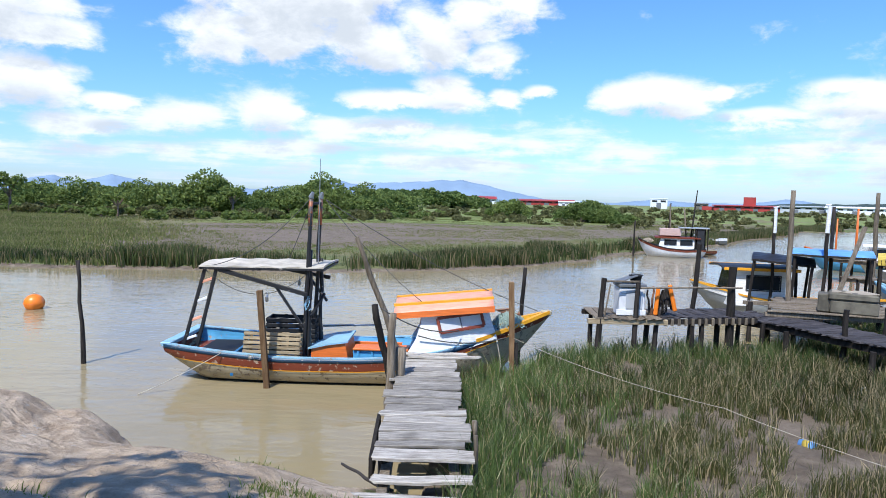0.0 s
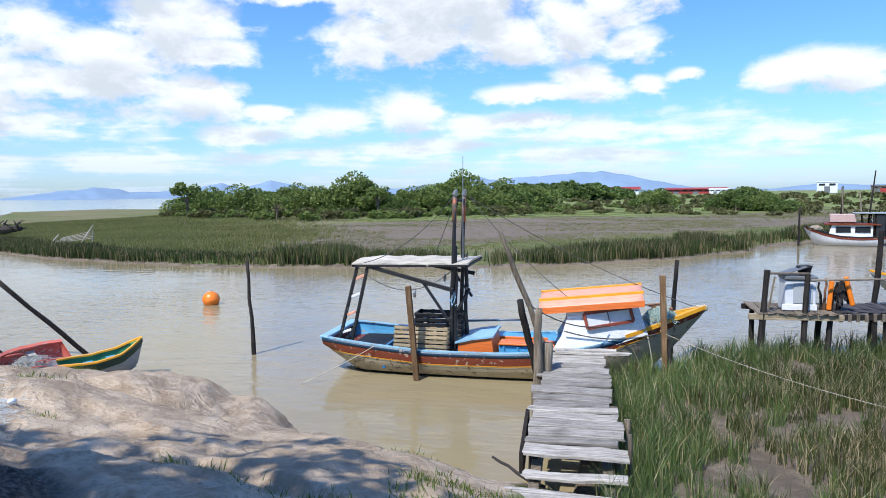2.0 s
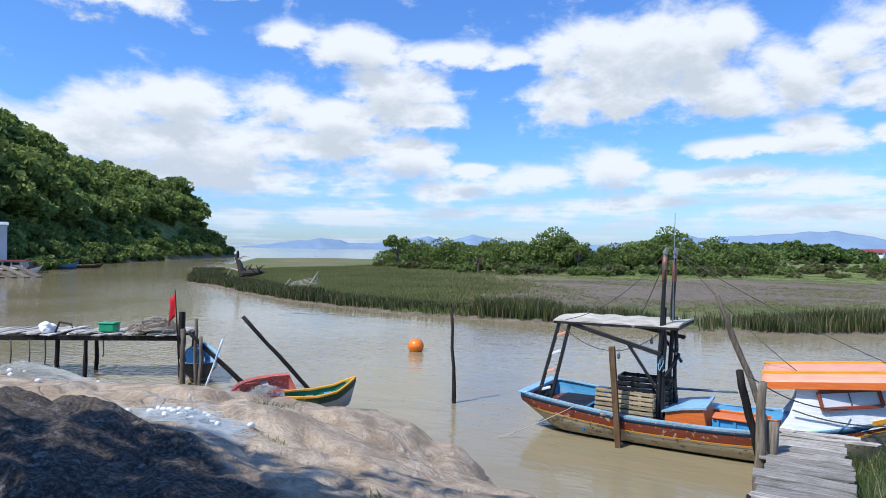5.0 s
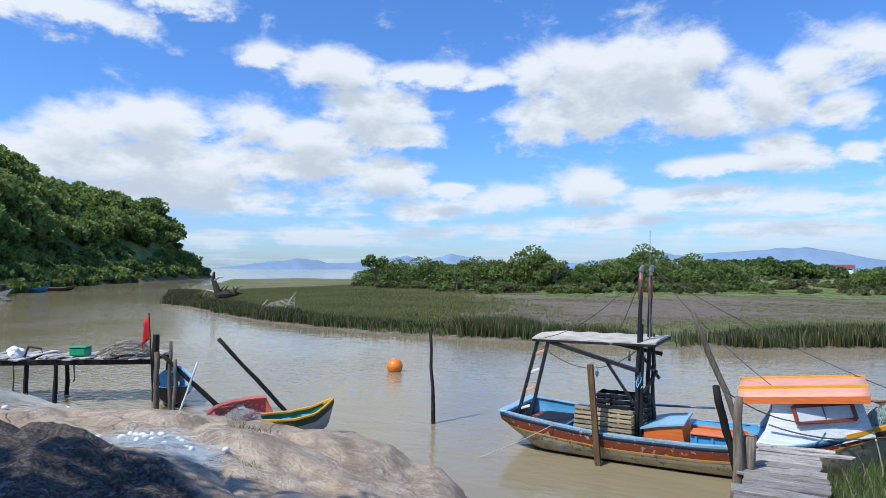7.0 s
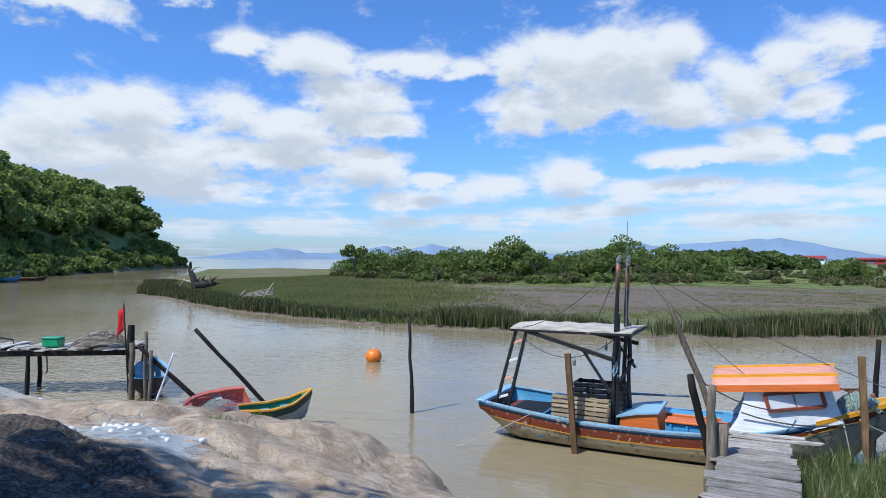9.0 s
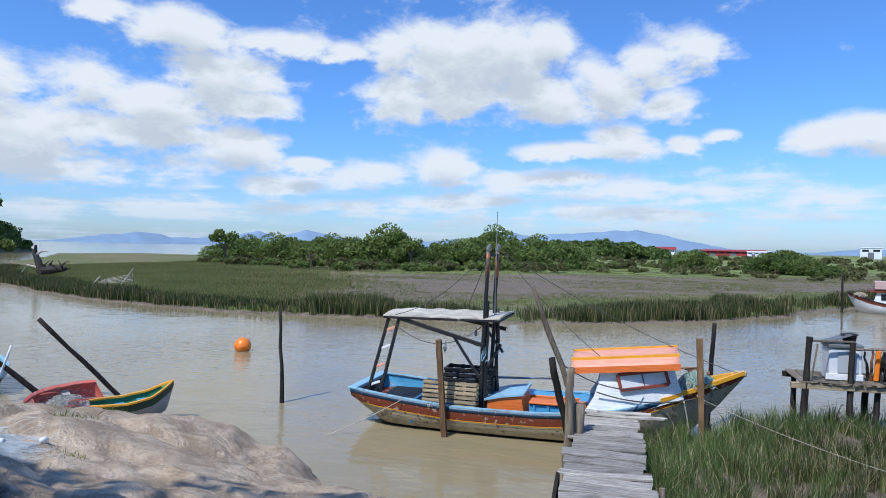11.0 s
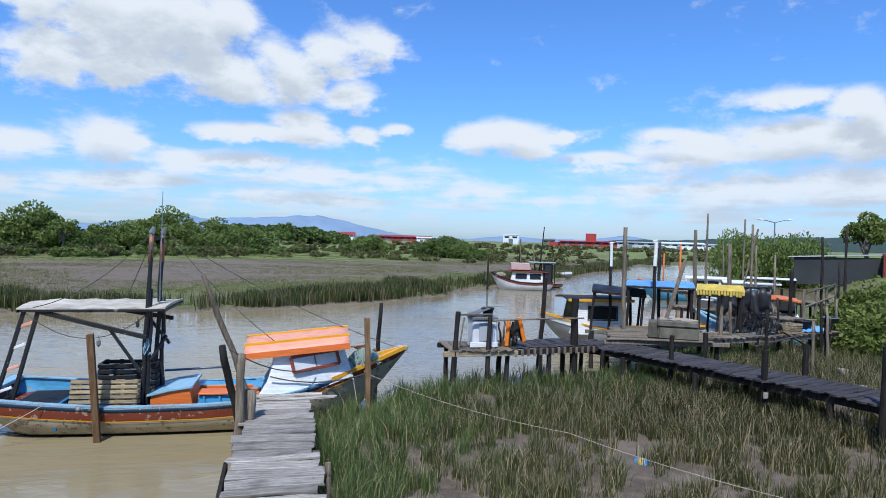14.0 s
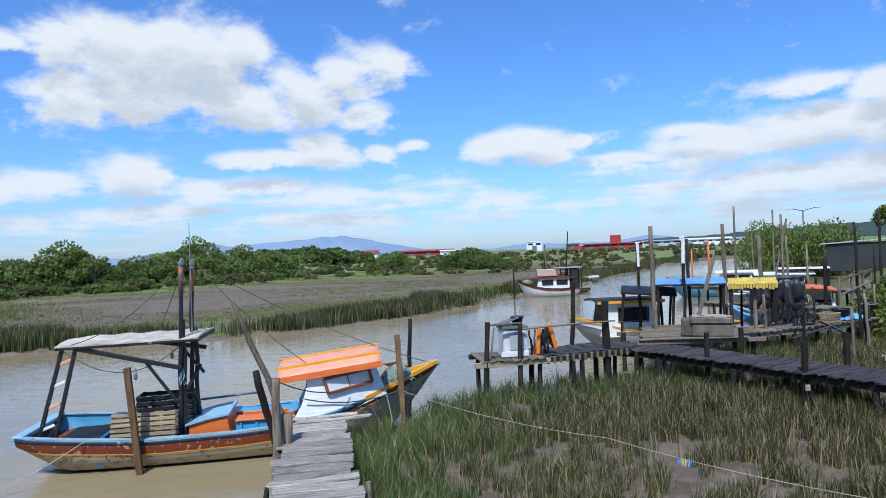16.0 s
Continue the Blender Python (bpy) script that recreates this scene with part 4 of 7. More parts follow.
class Hull:
    """A wooden hull along +x, stern at 0, bow at length; z = 0 is the water."""

    def __init__(self, length, beam_w, gunwale, keel, plan, full=3.0, stations=34):
        self.L, self.B, self.n = length, beam_w, stations
        self.g, self.k, self.p, self.full = gunwale, keel, plan, full

    def at(self, s, drop, side, inset=0.0):
        """A place on the skin at station s, drop metres under the gunwale, on side -1 or 1."""
        zg = np.interp(s, *zip(*self.g))
        zk = np.interp(s, *zip(*self.k))
        b = np.interp(s, *zip(*self.p)) * self.B / 2
        t = min(1.0, drop / max(0.02, zg - zk))
        fullness = self.full + (1.25 - self.full) * float(step(np.array(s), 0.62, 0.97))
        y = max(0.0, b * (1 - t ** fullness) - inset)
        return Vector((s * self.L, side * y, zg - t * (zg - zk)))

    def stations(self, s0=0.0, s1=1.0):
        return [s0 + (s1 - s0) * i / self.n for i in range(self.n + 1)]

    def strake(self, d0, d1, proud=0.0, s0=0.0, s1=1.0, rows=4, thick=0.0):
        """The skin between two depths under the gunwale, both sides; d1 may be a function of the station."""
        bm = bmesh.new()
        for side in (-1, 1):
            grid = []
            for s in self.stations(s0, s1):
                a = d0(s) if callable(d0) else d0
                b = d1(s) if callable(d1) else d1
                grid.append([self.at(s, a + (b - a) * j / rows, side, -proud) for j in range(rows + 1)])
            sheet(bm, grid, thick)
        bmesh.ops.remove_doubles(bm, verts=bm.verts[:], dist=0.0005)
        return bm

    def cap(self, w, h, s0=0.0, s1=1.0, out=0.03, lift=0.0):
        """The rail on top of the sides."""
        bm = bmesh.new()
        for side in (-1, 1):
            rings = []
            for s in self.stations(s0, s1):
                p = self.at(s, 0, side)
                o, i = p + Vector((0, side * out, lift)), p + Vector((0, -side * min(w, abs(p.y) + 0.01), lift))
                rings.append([o + Vector((0, 0, -h / 2)), o + Vector((0, 0, h / 2)), i + Vector((0, 0, h / 2)), i + Vector((0, 0, -h / 2))])
            for q in (rings[0], rings[-1]):
                bm.faces.new([bm.verts.new(v) for v in q])
            sheet(bm, [r + [r[0]] for r in rings])
        bmesh.ops.remove_doubles(bm, verts=bm.verts[:], dist=0.0005)
        return bm

    def transom(self, d0, d1, off=0.0, rows=5):
        bm = bmesh.new()
        grid = []
        for j in range(rows + 1):
            d = d0 + (d1 - d0) * j / rows
            a, b = self.at(0, d, -1), self.at(0, d, 1)
            grid.append([a.lerp(b, i / 4) - Vector((off, 0, 0)) for i in range(5)])
        sheet(bm, grid)
        return bm

    def inside(self, depth, inset=0.05, s0=0.01, s1=0.96):
        """The inner skin."""
        bm = bmesh.new()
        for side in (-1, 1):
            sheet(bm, [[self.at(s, depth * j / 4, side, inset) for j in range(5)] for s in self.stations(s0, s1)])
        return bm

    def floor(self, z, inset=0.05, s0=0.01, s1=0.9, thick=0.03):
        bm = bmesh.new()
        grid = []
        for s in self.stations(s0, s1):
            zg = np.interp(s, *zip(*self.g))
            a = self.at(s, max(0.0, zg - z), -1, inset)
            b = self.at(s, max(0.0, zg - z), 1, inset)
            a.z = b.z = min(z, zg - 0.01)
            grid.append([a, a.lerp(b, 0.5), b])
        sheet(bm, grid, thick)
        return bm

    def deck(self, s0, s1, drop=0.05, camber=0.04):
        bm = bmesh.new()
        grid = []
        for s in self.stations(s0, s1):
            a, b = self.at(s, drop, -1, 0.02), self.at(s, drop, 1, 0.02)
            grid.append([a.lerp(b, i / 6) + Vector((0, 0, camber * (1 - (i / 3 - 1) ** 2))) for i in range(7)])
        sheet(bm, grid, 0.02)
        return bm


def tangle(bm, centre, size, strands, gen, r=0.006, n=16):
    """Loose heaped twine."""
    for _ in range(strands):
        a, c, w = gen.uniform(0, 6.28), gen.uniform(0.2, 1.0), gen.uniform(0.4, 1.2)
        o = Vector((gen.gauss(0, 0.30), gen.gauss(0, 0.30), 0))
        pts = []
        for i in range(n):
            t = a + i * w * 0.5
            px, py = o.x + 0.38 * c * math.cos(t), o.y + 0.38 * c * math.sin(t * 1.3)
            h = max(0.0, 1 - (px * px + py * py)) * gen.uniform(0.45, 1.0)
            pts.append(Vector(centre) + Vector((px * size[0], py * size[1], h * size[2])))
        limb(bm, pts, [r] * n, 3)


def crate(name, m, w, d, h, mat, label, slats=5, group=""):
    """A slatted fish crate: corner posts, slats with gaps, a bottom."""
    t = thing(name, m, label, "crate", group)
    for x in (-w / 2 + 0.04, -w * 0.2, w * 0.2, w / 2 - 0.04):
        for y in (-d / 2 + 0.02, d / 2 - 0.02):
            part("upright", one(block, (x - 0.035, y - 0.012, 0), (x + 0.035, y + 0.012, h), None, 0.004), mat, t)
    for i in range(slats):
        z = h * (i + 0.5) / slats
        hw = h / slats * 0.36
        for y in (-d / 2 - 0.006, d / 2 + 0.006):
            part("slat", one(block, (-w / 2, y - 0.012, z - hw), (w / 2, y + 0.012, z + hw), None, 0.004), mat, t)
        for x in (-w / 2, w / 2):
            part("end_slat", one(block, (x - 0.012, -d / 2, z - hw), (x + 0.012, d / 2, z + hw), None, 0.004), mat, t)
    part("bottom", one(block, (-w / 2, -d / 2, 0), (w / 2, d / 2, 0.02)), mat, t)
    return t


# ---- the fishing boat at the jetty ----
BX, BY = -5.28, 13.05


def fishing_boat():
    t = thing("fishing_boat", pose(BX, BY, 0) @ Matrix.Diagonal((0.965, 1, 1, 1)), "old wooden fishing boat, red-brown and cream hull, salmon cabin roof", "boat")
    hull = Hull(7.53, 2.02, [(0, 0.70), (0.15, 0.60), (0.3, 0.52), (0.5, 0.53), (0.62, 0.58), (0.72, 0.71), (0.82, 0.90), (0.9, 1.08), (1, 1.33)],
                [(0, 0.36), (0.045, 0.05), (0.1, -0.25), (0.7, -0.3), (0.79, -0.25), (0.86, 0.1), (0.93, 0.62), (1, 1.26)],
                [(0, 0.86), (0.08, 0.94), (0.2, 0.99), (0.4, 1.0), (0.6, 0.97), (0.7, 0.88), (0.8, 0.66), (0.88, 0.42), (0.95, 0.19), (1, 0.02)], 3.4)
    zg = lambda s: float(np.interp(s, *zip(*hull.g)))
    red = lambda s: 0.225 - 0.105 * float(step(np.array(s), 0.62, 0.85))
    part("top_strake", hull.strake(0.0, red, 0.010), M_redbrown, t, "chipped red-brown top strake", True)
    part("stripe", hull.strake(lambda s: red(s) - 0.003, lambda s: red(s) + 0.015, 0.018, rows=1, s1=0.9), M_amber, t, "thin faded yellow stripe", True)
    part("hull_side", hull.strake(red, lambda s: max(red(s) + 0.02, zg(s) - 0.05)), M_cream, t, "grimy cream hull side", True)
    part("hull_bottom", hull.strake(lambda s: max(red(s) + 0.02, zg(s) - 0.05), 1.7, 0.0, rows=8), M_antifoul, t, "black bottom at the waterline", True)
    part("transom", hull.transom(0, 0.4), M_redbrown, t)
    part("rub_rail", hull.strake(0.0, 0.075, 0.016, 0, 0.84, rows=1, thick=0.008), M_navy, t, "navy-blue rub rail", True)
    part("gunwale", hull.cap(0.085, 0.020, 0, 0.82, 0.014, 0.012), M_paleblue, t, "worn pale blue gunwale", False)
    part("bow_rail", hull.cap(0.10, 0.07, 0.80, 1.0, 0.035, 0.02), M_amber, t, "amber-yellow bow rail")
    part("stern_rail", one(block, (-0.06, -0.88, 0.66), (0.14, 0.88, 0.73), None, 0.01), M_paleblue, t)
    part("stem_head", one(block, (7.36, -0.05, 1.28), (7.58, 0.05, 1.38), None, 0.02), M_cream, t)
    part("inner_side", hull.inside(0.46), M_skyblue, t, "sky-blue inner side", True)
    part("floor", hull.floor(0.14), M_paleblue, t)
    part("aft_deck", hull.floor(0.42, 0.05, 0.01, 0.17), M_redbrown, t, "worn reddish aft deck")
    part("deck_mat", one(block, (0.42, -0.72, 0.43), (1.22, 0.72, 0.46), None, 0.01), M_rubber, t, "black rubber mat")
    part("partition", one(block, (1.30, -0.92, 0.14), (1.36, 0.92, 0.56), None, 0.006), M_blue, t)
    part("side_deck", hull.deck(0.60, 0.86, 0.02, 0.0), M_skyblue, t, "sky-blue side deck beside the cabin")
    part("foredeck", hull.deck(0.865, 0.985, 0.06), M_skyblue, t, "blue foredeck", True)
    # wheelhouse
    for side in (-1, 1):
        lo = [(4.62, 0.88, 0.53), (4.95, 0.875, 0.555), (5.4, 0.83, 0.63), (5.9, 0.72, 0.75), (6.44, 0.55, 0.91)]
        hi = [(4.90, 0.80, 0.98), (4.95, 0.76, 1.38), (5.4, 0.74, 1.43), (5.85, 0.66, 1.49), (6.22, 0.52, 1.52)]
        grid = []
        for a, b in zip(lo, hi):
            a, b = Vector((a[0], side * a[1], a[2])), Vector((b[0], side * b[1], b[2]))
            grid.append([a.lerp(b, k / 5) for k in range(6)])
        part("cabin_side", one(sheet, grid, 0.03), M_white, t, "white cabin side")
    part("cabin_front", one(sheet, [[Vector((6.44, y * 0.55, 0.88)), Vector((6.22, y * 0.52, 1.55))] for y in (-1, -0.5, 0, 0.5, 1)], 0.03), M_white, t)
    part("cabin_door_frame", one(sheet, [[Vector((4.90, y * 0.87, 0.5)), Vector((4.94, y * 0.76, 1.38))] for y in (-1.0, -0.84)], 0.03), M_maroon, t)
    part("cabin_door_frame", one(sheet, [[Vector((4.90, y * 0.87, 0.5)), Vector((4.94, y * 0.76, 1.38))] for y in (0.84, 1.0)], 0.03), M_maroon, t)
    part("cabin_back", one(block, (5.35, -0.74, 0.15), (5.38, 0.74, 1.4)), M_darkgreen, t, "dark cabin inside")
    roof = bmesh.new()
    grid = []
    for i in range(13):
        x = 4.42 + 1.92 * i / 12
        z0 = 1.34 + 0.19 * i / 12
        grid.append([Vector((x, 0.88 * v, z0 + 0.20 * (1 - v * v) + (0.02 if abs(v) < 1 else 0))) for v in (-1, -0.8, -0.6, -0.4, -0.2, 0, 0.2, 0.4, 0.6, 0.8, 1)])
    sheet(roof, grid, 0.035)
    rf = part("cabin_roof", roof, M_salmon, t, "faded salmon cabin roof", True)
    for v, w in ((-0.60, 0.05), (0.05, 0.05), (0.62, 0.05)):
        pts = [Vector((4.40 + 1.95 * i / 8, v * 0.88, 1.34 + 0.19 * i / 8 + 0.20 * (1 - v * v) + 0.045)) for i in range(9)]
        bm = bmesh.new()
        sheet(bm, [[p + Vector((0, -w, 0)), p + Vector((0, w, 0))] for p in pts], 0.045)
        part("roof_batten", bm, M_amber, rf, "amber roof batten")
    for side in (-1, 1):
        bm = bmesh.new()
        sheet(bm, [[Vector((4.41 + 1.94 * i / 8, side * 0.892, 1.28 + 0.19 * i / 8)), Vector((4.41 + 1.94 * i / 8, side * 0.885, 1.39 + 0.19 * i / 8))] for i in range(9)], 0.03)
        part("roof_fascia", bm, M_orange, rf, "orange eave board")
    # side window
    q = [Vector((5.26, -0.785, 1.30)), Vector((6.10, -0.635, 1.41)), Vector((6.17, -0.655, 1.17)), Vector((5.33, -0.82, 1.04))]
    out = Vector((0.05, -1, 0.25)).normalized() * 0.03
    win = part("window", one(sheet, [[q[0] + out * 0.4, q[1] + out * 0.4], [q[3] + out * 0.4, q[2] + out * 0.4]], 0.01), M_window_white, t, "whitened two-pane cabin window")
    for a, b in ((0, 1), (1, 2), (2, 3), (3, 0)):
        part("window_frame", one(beam, q[a] + out, q[b] + out, 0.035, 0.055, 0.004), M_maroon, win)
    part("mullion", one(beam, (q[0] + q[1]) / 2 + out, (q[2] + q[3]) / 2 + out, 0.02, 0.02, 0.003), M_greyplastic, win)
    # engine box and thwarts
    eb = part("engine_box", one(sheet, [[Vector((2.80, -0.62, 0.14)), Vector((2.80, -0.62, 0.64))], [Vector((3.58, -0.62, 0.14)), Vector((3.46, -0.62, 0.78))]], 0.02), M_orange, t, "orange engine box")
    part("box_side", one(sheet, [[Vector((3.58, -0.62, 0.14)), Vector((3.46, -0.62, 0.78))], [Vector((3.58, 0.35, 0.14)), Vector((3.46, 0.35, 0.78))]], 0.02), M_orange, eb)
    part("box_side", one(sheet, [[Vector((2.80, -0.62, 0.14)), Vector((2.80, -0.62, 0.64))], [Vector((2.80, 0.35, 0.14)), Vector((2.80, 0.35, 0.64))]], 0.02), M_orange, eb)
    part("box_lid", one(sheet, [[Vector((2.74, -0.68, 0.655)), Vector((2.74, 0.4, 0.655))], [Vector((3.1, -0.68, 0.74)), Vector((3.1, 0.4, 0.74))], [Vector((3.52, -0.68, 0.80)), Vector((3.52, 0.4, 0.80))]], 0.03), M_paleblue, eb, "pale blue lid")
    part("thwart", one(block, (3.60, -0.55, 0.60), (4.70, -0.15, 0.64), None, 0.01), M_orange, t, "orange thwart")
    part("locker", one(block, (3.60, -0.50, 0.14), (4.66, -0.46, 0.58)), M_skyblue, t)
    for x in (3.7, 3.98, 4.26, 4.54):
        part("locker_batten", one(block, (x - 0.02, -0.53, 0.16), (x + 0.02, -0.502, 0.58), None, 0.004), M_skyblue, t)
    part("far_bench", one(block, (2.9, 0.52, 0.50), (4.85, 0.92, 0.55), None, 0.01), M_skyblue, t)
    part("thwart", one(block, (2.9, 0.46, 0.38), (4.85, 0.51, 0.55), None, 0.01), M_orange, t)
    part("pipe", one(limb, [(2.75, 0.75, 0.80), (3.9, 0.7, 0.86)], [0.025, 0.02], 8), M_steel, t, "pale metal pipe", True)
    part("hatch", one(sheet, [[Vector((1.45 + 0.75 * i / 6, 0.25, 0.60 + 0.28 * math.sin(math.pi * (0.15 + 0.7 * i / 6)))), Vector((1.45 + 0.75 * i / 6, 0.85, 0.60 + 0.28 * math.sin(math.pi * (0.15 + 0.7 * i / 6))))] for i in range(7)], 0.03), M_skyblue, t, "rounded blue hatch", True)
    # awning on its frame
    aw = part("awning", one(sheet, [[Vector((0.62 + 2.42 * i / 14, -0.72 + 1.62 * j / 6, 2.16 + 0.05 * math.sin(j / 6 * math.pi) + 0.018 * math.sin(i * 1.9 + j) + 0.02 * i / 14)) for j in range(7)] for i in range(15)], 0.035), M_canvas, t, "stained pale canvas awning")
    for y in (-0.70, 0.88):
        part("awning_edge", one(beam, (0.62, y, 2.12), (3.04, y, 2.14), 0.04, 0.05), M_black, aw)
    for x in (0.66, 1.8, 3.0):
        part("awning_rib", one(beam, (x, -0.72, 2.12), (x, 0.88, 2.12), 0.05, 0.04), M_black, aw)
    for y in (-0.64,):
        part("frame_leg", one(beam, (0.30, y, 0.66), (0.72, y, 2.12), 0.06, 0.06), M_black, t, "chipped black frame leg")
        part("frame_leg", one(beam, (0.52, y, 0.46), (0.94, y, 2.12), 0.06, 0.06), M_black, t)
        for k in range(4):
            u = 0.06 + 0.25 * k
            part("rung", one(beam, (0.30 + 0.42 * u, y, 0.66 + 1.46 * u), (0.52 + 0.42 * u, y, 0.66 + 1.46 * u + 0.08), 0.035, 0.05), M_salmon if k % 2 else M_white, t, "painted rung")
    for y, x0, x1, z1 in ((-0.66, 0.98, 2.72, 1.66), (0.45, 1.5, 2.95, 1.86)):
        part("brace", one(beam, (x0, y, 2.10), (x1, y, z1), 0.06, 0.075), M_black, t, "black awning brace")
    part("brace", one(beam, (2.10, -0.64, 1.80), (2.62, -0.62, 1.05), 0.05, 0.05), M_black, t)
    part("brace", one(beam, (2.45, 0.40, 1.95), (2.92, 0.30, 1.40), 0.05, 0.05), M_black, t)
    part("brace", one(beam, (2.78, -0.60, 1.25), (2.95, -0.15, 1.62), 0.05, 0.05), M_black, t)
    for x, y, z in ((1.92, -0.64, 1.70), (2.3, 0.42, 1.88)):
        part("pulley", one(limb, [(x, y, z), (x + 0.01, y, z - 0.06), (x, y, z - 0.10), (x, y, z - 0.17), (x, y, z - 0.2)], [0.008, 0.01, 0.035, 0.035, 0.012], 8), M_steel, t, "hanging steel pulley")
    for x0, y0, x1, z1, k in ((2.64, -0.62, 2.76, 3.48, 1), (2.72, -0.58, 2.76, 2.5, 2), (2.74, -0.10, 2.84, 3.48, 3), (2.86, -0.06, 2.86, 2.3, 4)):
        ms = part("mast", one(crooked, (x0, y0, 0.14), (x1, y0 + 0.02, z1), 0.046, 0.036, k, 8, 8, 0.016), M_black, t, "black chipped mast pole", True)
        if z1 > 3:
            part("mast_top", one(limb, [(x1 - 0.012, y0 + 0.015, 2.95), (x1, y0 + 0.02, z1 + 0.01)], [0.045, 0.042], 8), M_mast_orange, ms, "worn orange mast top", True)
            part("mast_cap", one(limb, [(x1, y0 + 0.02, z1), (x1 + 0.04, y0, z1 + 0.1)], [0.055, 0.03], 8), M_steel, ms)
    part("spreader", one(beam, (2.72, -0.60, 3.36), (2.86, -0.06, 3.38), 0.04, 0.04), M_black, t)
    part("aerial", one(limb, [(2.86, -0.35, 2.2), (2.87, -0.35, 3.2), (2.88, -0.35, 4.22)], [0.014, 0.010, 0.006], 6), M_steel, t, "thin grey aerial")
    gen = random.Random(3)
    part("lashing", one(tangle, (2.72, -0.6, 1.35), (0.10, 0.10, 0.30), 10, gen, 0.008), M_paleblue, t, "blue rope lashing")
    part("bow_net", one(tangle, (6.72, -0.05, 1.02), (0.42, 0.52, 0.36), 190, gen, 0.008), M_net_green, t, "grey-green net heaped on the foredeck")
    part("anchor_plate", one(sheet, [[Vector((6.42, -0.10, 1.36)), Vector((6.42, -0.08, 1.38))], [Vector((6.80, -0.12, 1.43)), Vector((6.80, -0.10, 1.20))]], 0.02), M_rust, t, "rusty anchor fluke")
    part("winch", one(limb, [(6.80, -0.12, 1.05), (6.8, -0.12, 1.3), (6.92, -0.12, 1.32)], [0.05, 0.06, 0.04], 8), M_rust, t)
    for a, b, d in (((2.74, -0.62, 3.45), (0.75, -0.66, 2.15), 0.25), ((2.94, -0.08, 3.45), (5.0, -0.5, 1.52), 0.12), ((2.94, -0.08, 3.45), (7.3, 0, 1.36), 0.15),
                    ((0.75, -0.68, 2.08), (2.7, -0.6, 2.05), 0.42), ((2.74, -0.6, 3.3), (2.0, 0.7, 2.18), 0.02)):
        rope("stay", sag(a, b, d), 0.008, M_rope_dark, "thin dark rigging line", t)
    rope("cabin_rope", sag((4.9, -0.92, 1.0), (6.6, -0.66, 0.95), 0.12), 0.012, M_rope_dark, "dark rope slung along the cabin", t)
    return t


fishing_boat()
crate("fish_crate", pose(BX + 2.00, BY - 0.72, 0.44, -12, 0, -2), 1.06, 0.30, 0.50, M_crate, "brown slatted wooden crate leaning in the boat", 6)
crate("fish_crate", pose(BX + 2.22, BY - 0.05, 0.44, 0, 0, 0), 0.95, 0.42, 0.70, M_black, "black slatted crate beside the masts", 7)


